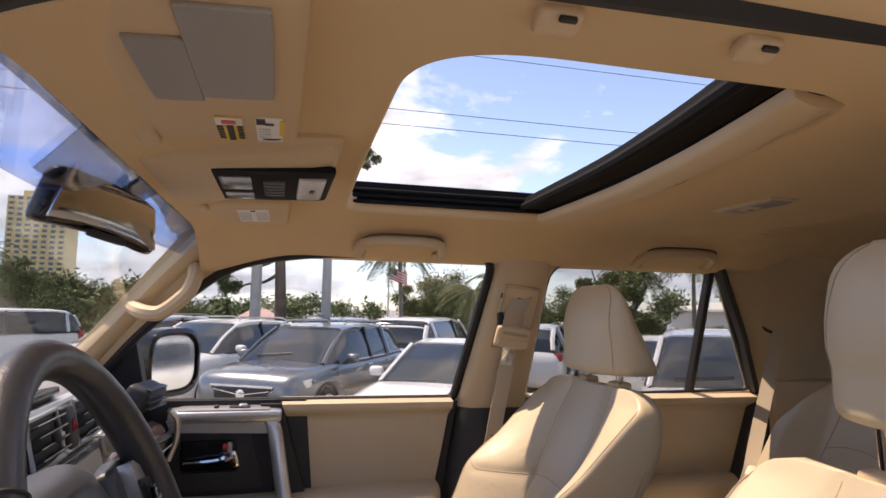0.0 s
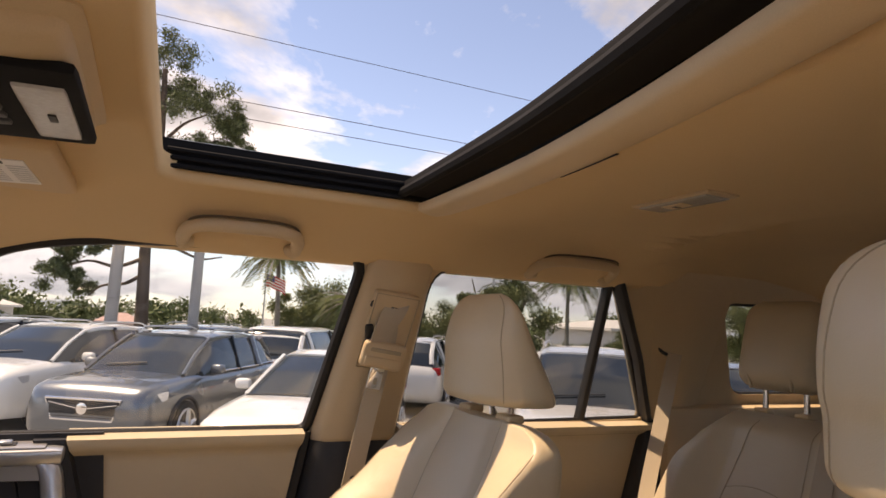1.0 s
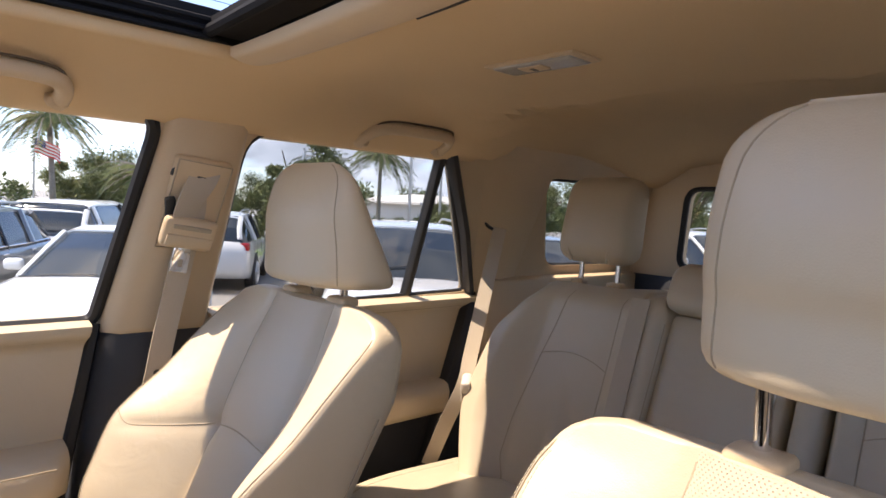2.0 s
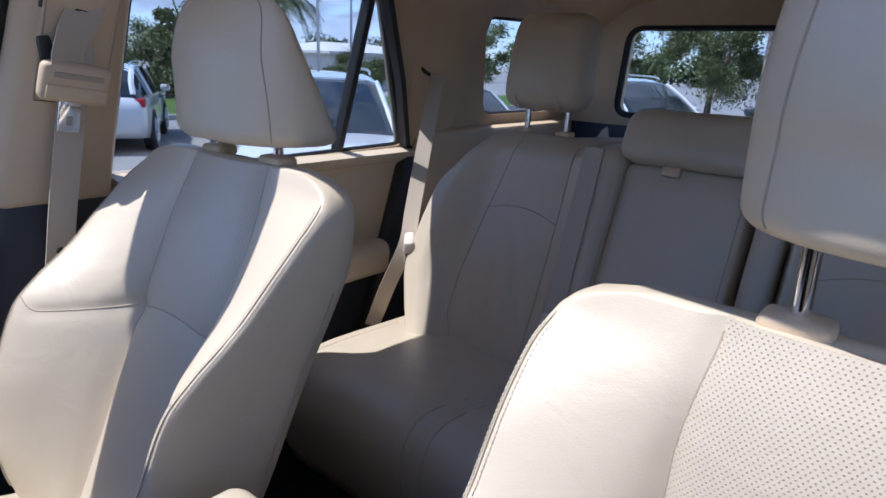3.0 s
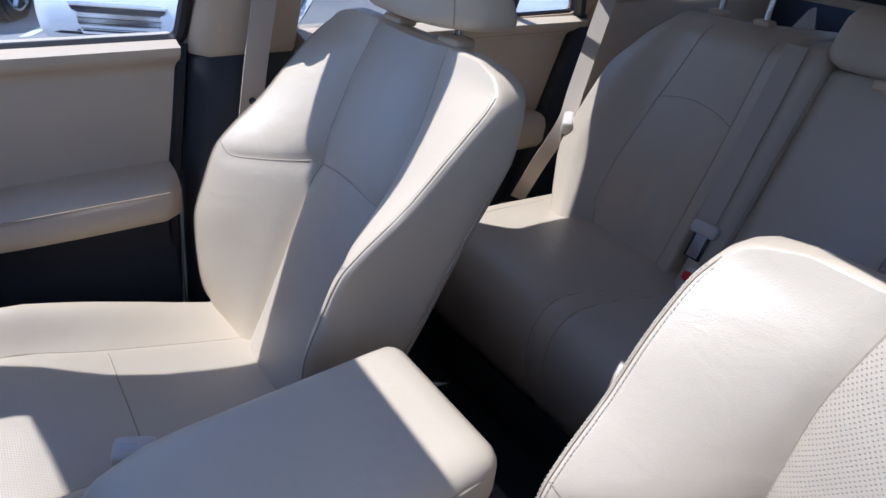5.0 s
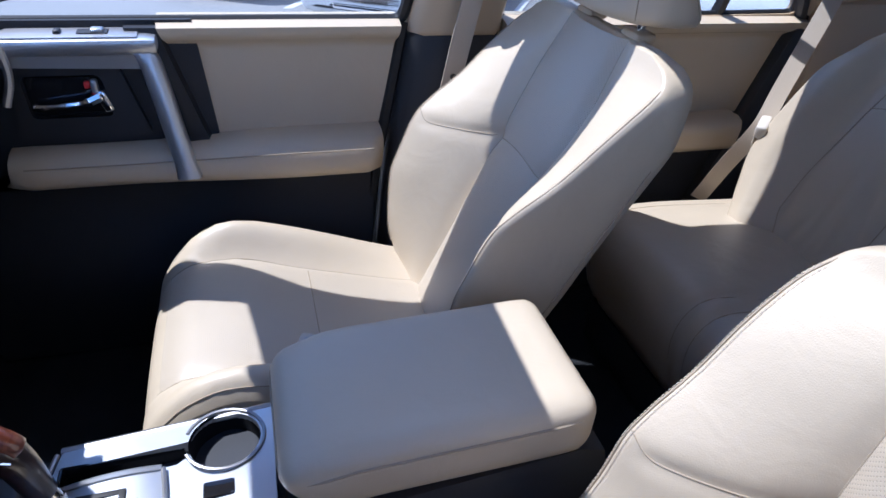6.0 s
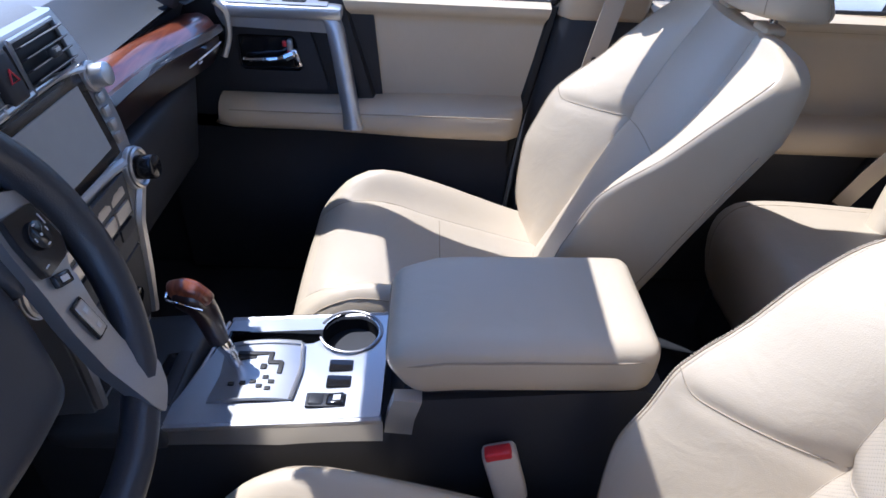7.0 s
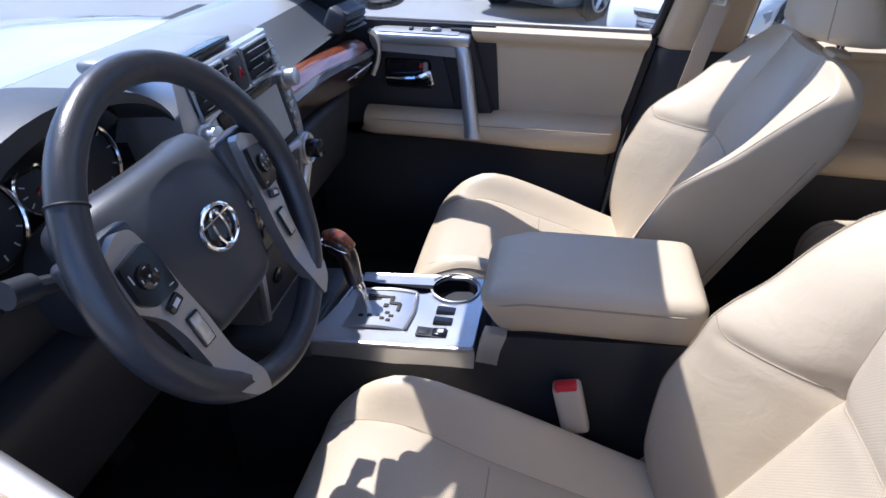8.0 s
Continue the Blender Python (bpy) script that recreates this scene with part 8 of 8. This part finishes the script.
def pine_tree(x, y, h, seed, crowns, limbs):
    """A tall pine: bare trunk, crooked bare limbs and clumps of needles where they are seen."""
    rng = np.random.default_rng(seed)
    z = ground_z(y)
    ob = thing("pine_tree", "tall pine with bare crooked limbs and needle clumps", "tree", (x, y, z), "trees")
    n = 10
    bm = tube([(x + 0.05 * math.sin(i), y, z - 0.05 + (h + 0.05) * i / n) for i in range(n + 1)], [0.20 - 0.013 * i for i in range(n + 1)], seg=10)
    for pts in limbs:
        pp = smooth_path(pts, 4)
        tube(pp, [0.065 - 0.05 * i / len(pp) for i in range(len(pp))], seg=5, bm=bm)
    part("trunk", bm, m_bark, ob)
    cs, rs = [], []
    for cx_, cy_, cz_, r in crowns:
        for k in range(9):
            d = rng.normal(size=3) * np.array([0.55, 0.55, 0.38]) * r
            cs.append((cx_ + d[0], cy_ + d[1], cz_ + d[2]))
            rs.append(r * rng.uniform(0.35, 0.65))
    C, A, B = leaf_cloud(rng, cs, rs, 330, 0.066, 0.8)
    quads("crown", m_needle, ob, C, A, B * 0.55)
    return ob


def palm_tree(x, y, h, seed, fronds=34, length=2.1, droop=0.66):
    rng = np.random.default_rng(seed)
    z = ground_z(y)
    ob = thing("palm_tree", "tall palm with grey trunk and drooping fronds", "tree", (x, y, z), "trees")
    lean_ = rng.uniform(-0.2, 0.2)
    bm = tube([(x + lean_ * (i / 10) ** 2, y, z - 0.05 + (h + 0.05) * i / 10) for i in range(11)], [0.105 - 0.004 * i for i in range(11)], seg=10)
    part("trunk", bm, m_palm_bark, ob)
    top = np.array([x + lean_, y, z + h])
    C, A, B = [], [], []
    stems = bmesh.new()
    for k in range(fronds):
        a = 2 * math.pi * k / fronds + rng.uniform(-0.15, 0.15)
        up = rng.uniform(-0.35, 1.1)
        L = length * rng.uniform(0.8, 1.1)
        out = np.array([math.cos(a), math.sin(a), 0.0])
        pts = []
        for i in range(13):
            t = i / 12
            pts.append(top + out * L * t * (1 - 0.18 * t) + np.array([0, 0, L * (up * t * 0.55 - droop * t * t * (0.65 + 0.35 * rng.uniform(0.9, 1.1)))]))
        tube([tuple(p) for p in pts[::2]], [0.022, 0.018, 0.015, 0.012, 0.009, 0.006, 0.004], seg=4, bm=stems)
        side_ = np.cross(out, [0, 0, 1.0])
        for i in range(1, 13):
            for q in (0.0, 0.5):
                i0 = min(i, 12)
                p = pts[i0 - 1] * (1 - q) + pts[i0] * q
                for s in (1, -1):
                    ll = 0.36 * length / 2.1 * (1 - 0.55 * abs(i / 12 - 0.45)) * rng.uniform(0.8, 1.15)
                    d = side_ * s * 0.75 + out * 0.45 + np.array([0, 0, -0.55 + rng.uniform(-0.2, 0.2)])
                    d /= np.linalg.norm(d)
                    C.append(p + d * ll / 2); A.append(d * ll / 2); B.append(np.cross(d, out + 0.01) / max(0.2, np.linalg.norm(np.cross(d, out + 0.01))) * 0.022)
    part("stems", stems, m_palm_bark, ob, "pale frond stems")
    quads("fronds", m_frond, ob, np.array(C), np.array(A), np.array(B), "drooping green palm fronds")
    return ob


def pole(name, x, y, h, r0, r1, label, mat):
    z = ground_z(y)
    bm = tube([(x, y, z - 0.1 + (h + 0.1) * i / 6) for i in range(7)], [r0 + (r1 - r0) * i / 6 for i in range(7)], seg=14)
    return single(name, bm, mat, label, "pole", "poles")


pole("utility_pole", -0.90, 18.3, 6.6, 0.17, 0.13, "grey concrete utility pole beside the lawn", m_concrete)
pole("utility_pole", 1.12, 18.0, 6.4, 0.15, 0.12, "pale concrete utility pole beside the lawn", m_concrete)
for px in (-60, 120):
    pole("utility_pole", px, 18.1 + 0.003 * (px + 6), 11.4, 0.17, 0.12, "tall concrete utility pole that carries the wires", m_concrete)
wires = thing("power_lines", "thin black power lines between the poles", "power lines", (-60.0, 17.9, 10.0))
for z in (7.35, 7.85, 9.9):
    pts = [(-60 + 10 * i, 18.1 + 0.03 * (i - 6), z + 0.0009 * (10 * i - 60) ** 2 * 0.12) for i in range(19)]
    part("wire", tube(pts, 0.011, seg=4), m_black, wires)
part("crossarm", boxed((0.10, 1.4, 0.10), at(-60.0, 17.94, 10.25), 0.01), m_bark, wires)

X, Y = -0.22, 18.6
crowns = [(X + 1.2, Y - 0.4, 7.3, 0.85), (X + 1.7, Y - 0.3, 6.7, 0.7), (X + 0.7, Y, 7.9, 0.7), (X + 2.2, Y, 6.4, 0.5), (X + 0.9, Y + 0.4, 6.5, 0.6), (X + 1.9, Y - 0.2, 7.2, 0.55), (X - 0.9, Y, 7.2, 0.7), (X - 1.6, Y, 6.3, 0.6),
          (X - 1.7, Y, 3.1, 0.45), (X - 2.2, Y, 2.6, 0.45), (X - 1.2, Y, 3.4, 0.35), (X - 2.4, Y, 3.5, 0.5), (X - 1.5, Y - 0.2, 2.3, 0.35), (X + 0.1, Y, 8.9, 0.8), (X - 0.5, Y + 0.2, 8.2, 0.6)]
limbs = [[(X, Y, 3.05), (X - 0.7, Y, 2.75), (X - 1.4, Y, 2.85), (X - 2.2, Y, 2.5)], [(X, Y, 2.6), (X - 0.45, Y, 2.3), (X - 1.0, Y, 2.2), (X - 1.3, Y, 1.9)], [(X, Y, 3.6), (X + 0.7, Y, 3.4), (X + 1.4, Y, 3.15), (X + 2.0, Y, 3.25)],
         [(X, Y, 4.0), (X - 0.6, Y, 4.0), (X - 1.2, Y, 3.5), (X - 2.3, Y, 3.5)], [(X, Y, 5.6), (X + 0.8, Y, 6.3), (X + 1.6, Y, 6.7)], [(X, Y, 6.2), (X + 0.6, Y, 7.0), (X + 1.2, Y, 7.4)], [(X, Y, 5.9), (X - 0.8, Y, 6.6), (X - 1.5, Y, 6.4)]]
pine_tree(X, Y, 8.9, 11, crowns, limbs)

palm_tree(3.9, 20.5, 4.0, 3, length=1.7)
palm_tree(6.0, 19.5, 2.6, 4, length=1.9)
palm_tree(7.6, 21.0, 3.1, 5, length=1.9)
palm_tree(15.6, 20.6, 4.1, 6, length=2.0)
palm_tree(13.6, 21.6, 3.6, 7, length=1.8)
palm_tree(-24.0, 48.0, 6.0, 8, length=2.6)
palm_tree(-17.0, 40.0, 5.0, 9, length=2.4)
for i, (x, y, h, sp) in enumerate(((5.2, 22.5, 3.3, 1.5), (6.6, 21.5, 3.6, 1.6), (8.3, 21.5, 3.4, 1.6), (8.6, 14.2, 3.9, 1.3), (17.0, 18.5, 2.1, 1.2), (18.5, 19.5, 2.3, 1.4), (13.0, 25.0, 3.4, 1.8), (22, 17, 5.0, 2.2), (25, 12, 5.5, 2.4), (-5.5, 24.0, 2.0, 1.4), (-8.2, 26.0, 2.3, 1.6), (-3.6, 27.0, 1.8, 1.3), (-13.0, 34, 4.4, 2.4))):
    broad_tree(x, y, h, sp, 40 + i, low=0.12)
for i, (x, y, h, sp) in enumerate(((14.0, -3.0, 4.5, 2.0), (17.0, 1.5, 5.0, 2.3), (19.0, 5.5, 4.6, 2.0), (15.0, -8.0, 5.0, 2.2))):
    broad_tree(x, y, h, sp, 70 + i, low=0.15)
palm_tree(13.0, -1.0, 4.6, 21, length=2.0)
palm_tree(16.0, 3.4, 5.0, 22, length=2.0)


def hedge(name, x0, x1, y, h, seed, label, n=70, per=560, size=0.058, deep=0.7):
    rng = np.random.default_rng(seed)
    z = ground_z(y)
    C = [(rng.uniform(x0, x1), y + rng.uniform(-deep, deep), z + h * rng.uniform(0.15, 0.85) * (0.85 + 0.3 * math.sin(0.35 * k))) for k in range(n)]
    ob = quads(name, m_hedge, None, *leaf_cloud(rng, C, [h * 0.36] * n, per, size, 0.8))
    return tagged(ob, label, "hedge", kind="stuff")


hedge("hedge", -6, 6, 26.0, 1.35, 1, "dense clipped green hedge behind the lawn", n=150)
hedge("hedge", 6, 24, 27.0, 1.3, 2, "dense clipped green hedge behind the lawn", n=170)
# distant woods along the horizon, one mass
rng = np.random.default_rng(5)
far = []
for k in range(420):
    a = math.radians(rng.uniform(-75, 200))
    d = rng.uniform(70, 150)
    hh = rng.uniform(2.0, 5.0) * d / 90
    far.append((d * math.sin(a), d * math.cos(a), -0.3 + hh * rng.uniform(0.1, 0.75), 2.2 * d / 90))
woods = quads("far_woods", m_hedge, None, *leaf_cloud(rng, [f[:3] for f in far], [f[3] for f in far], 240, 0.42, 0.7))
tagged(woods, "distant belt of green woods along the horizon", "woods", kind="stuff")
rng = np.random.default_rng(6)
near = []
for k in range(120):
    x = rng.uniform(-34, -9)
    near.append((x, 44 + rng.uniform(-3, 3) - 0.3 * x, rng.uniform(0.2, 2.6) + 0.02 * abs(x), 1.3))
woods = quads("tree_belt", m_leaf, None, *leaf_cloud(rng, [f[:3] for f in near], [f[3] for f in near], 260, 0.18, 0.8))
tagged(woods, "belt of green trees across the street", "woods", kind="stuff")

# lamp posts
for x, y, h in ((14.8, 17.6, 4.6), (17.6, 19.0, 4.6), (12.0, 20.5, 3.9)):
    z = ground_z(y)
    lp = thing("lamp_post", "grey metal car park lamp post with flat head", "lamp post", (x, y, z), "lamp posts")
    part("post", tube([(x, y, z - 0.05), (x, y, z + h)], [0.07, 0.045], seg=10), m_grey_metal, lp)
    part("arm", tube([(x, y, z + h - 0.05), (x + 0.5, y - 0.3, z + h)], 0.03, seg=6), m_grey_metal, lp)
    part("head", pad((0.55, 0.28, 0.10), at(x + 0.65, y - 0.38, z + h, 0, 0, -30), 0.03, n=4), m_grey_metal, lp)

# flag
fz = ground_z(20.0)
flag = thing("flag", "striped red and white flag with blue corner on a pole", "flag", (3.35, 20.2, fz))
part("pole", tube([(3.35, 20.2, fz - 0.05), (3.35, 20.2, 3.25)], [0.035, 0.02], seg=8), m_grey_metal, flag)
m_blue = surface("flag_blue", (0.03, 0.05, 0.18), rough=0.8, vary=0.1, grain=60, bump=0.1)
wave = lambda u, v: (3.37 + 0.62 * u, 20.2 + 0.06 * math.sin(6 * u), 2.98 - 0.42 * v - 0.26 * u * u + 0.02 * math.sin(8 * u + v))
for k in range(9):
    part("stripe", sheet(lambda u, v: wave(u, (k + v) / 9), 12, 1, 0.006), m_red if k % 2 == 0 else m_paper, flag, "red stripe" if k % 2 == 0 else "white stripe")
part("blue_corner", sheet(lambda u, v: Vector(wave(0.42 * u, 0.52 * v)) + Vector((0, -0.008, 0)), 6, 4, -0.006), m_blue, flag, "dark blue corner")

# ---------------------------------------------------------------- buildings far off
m_tower = surface("tower_wall", (0.70, 0.57, 0.31), rough=0.85, vary=0.08, grain=2, bump=0.0, stain=0.05)
m_tower_glass = surface("tower_glass", (0.12, 0.16, 0.18), rough=0.2, vary=0.2, grain=1, bump=0.0)
m_roof_tile = surface("pink_roof", (0.45, 0.30, 0.26), rough=0.9, vary=0.12, grain=6, bump=0.2)
m_stucco = surface("stucco", (0.62, 0.60, 0.56), rough=0.9, vary=0.08, grain=12, bump=0.2, stain=0.6)


def tower(x, y, w, d, h, storeys, bays):
    z = ground_z(y)
    ob = thing("apartment_tower", "tall cream apartment tower with rows of balconies", "building", (x, y, z), "buildings")
    part("wall", boxed((w, d, h), at(x, y, z + h / 2), 0.1), m_tower, ob)
    part("roof", boxed((w * 0.6, d * 0.6, 4), at(x, y, z + h + 2), 0.1), m_tower, ob)
    me_win = bmesh.new(); box(me_win, (w / bays * 0.55, 0.4, h / storeys * 0.55), Matrix(), 0)
    me = bpy.data.meshes.new("window"); me_win.to_mesh(me); me_win.free(); me.materials.append(m_tower_glass)
    me_bal = bmesh.new(); box(me_bal, (w / bays * 0.8, 1.4, h / storeys * 0.28), Matrix(), 0)
    mb = bpy.data.meshes.new("balcony"); me_bal.to_mesh(mb); me_bal.free(); mb.materials.append(m_tower)
    for i in range(storeys):
        for k in range(bays):
            px, pz = x - w / 2 + w * (k + 0.5) / bays, z + h * (i + 0.5) / storeys
            o = new("window", me); o.parent = ob; o.matrix_parent_inverse = Matrix.Translation(-ob.location); o.location = (px, y - d / 2, pz)
            if k % 2 == 0:
                o = new("balcony", mb); o.parent = ob; o.matrix_parent_inverse = Matrix.Translation(-ob.location); o.location = (px, y - d / 2 - 0.5, pz - h / storeys * 0.36)
    return ob


tower(-146, 440, 33, 24, 66, 20, 7)


def house(x, y, w, d, h, roof_h, label, roof_mat):
    z = ground_z(y)
    ob = thing("house", label, "building", (x, y, z), "buildings")
    part("wall", boxed((w, d, h), at(x, y, z + h / 2), 0.03), m_stucco, ob)
    e = 0.5
    lo = [(x - w / 2 - e, y - d / 2 - e), (x + w / 2 + e, y - d / 2 - e), (x + w / 2 + e, y + d / 2 + e), (x - w / 2 - e, y + d / 2 + e)]
    hi = [(x - w / 4, y), (x + w / 4, y)]
    V = [(*p, z + h) for p in lo] + [(*p, z + h + roof_h) for p in hi] + [(*p, z + h - 0.15) for p in lo]
    part("roof", fold(V, [(0, 1, 5, 4), (1, 2, 5), (2, 3, 4, 5), (3, 0, 4), (6, 7, 8, 9), (0, 1, 7, 6), (1, 2, 8, 7), (2, 3, 9, 8), (3, 0, 6, 9)]), roof_mat, ob, sharp=0.2)
    for k in range(3):
        part("window", boxed((w * 0.14, 0.1, h * 0.4), at(x - w * 0.3 + w * 0.3 * k, y - d / 2 - 0.02, z + h * 0.55), 0.02), m_tower_glass, ob)
    return ob


house(-1.6, 46.0, 1.7, 4, 1.2, 0.55, "low house with a pale pink tiled roof", m_roof_tile)
house(-13.0, 52.0, 8, 7, 1.9, 0.9, "low pale house across the street", m_stucco)
house(30.0, 33.0, 9, 7, 2.3, 0.6, "white single-storey building behind the palms", m_stucco)
house(-38.0, 50.0, 14, 9, 3.2, 1.0, "white roadside building across the street", m_stucco)

# stop sign
sg = thing("stop_sign", "red octagonal stop sign on a grey post", "traffic sign", (-11.4, 19.0, ground_z(19.0)))
part("post", tube([(-11.4, 19.0, ground_z(19) - 0.05), (-11.4, 19.0, 2.5)], 0.035, seg=8), m_grey_metal, sg)
oct_ = disc(0.38, 0.02, at(-11.39, 18.95, 2.35) @ look((0, 0, 0), (-0.42, 0.9, 0.0)) @ pose(0, 0, 0, 0, 0, 22.5), 8, 0)
plate_ = part("plate", oct_, m_red, sg)
letters("stop_word", "STOP", 0.24, at(-11.37, 18.92, 2.35) @ look((0, 0, 0), (-0.42, 0.9, 0.0)), m_paper, plate_, 0.004, "white sign lettering")
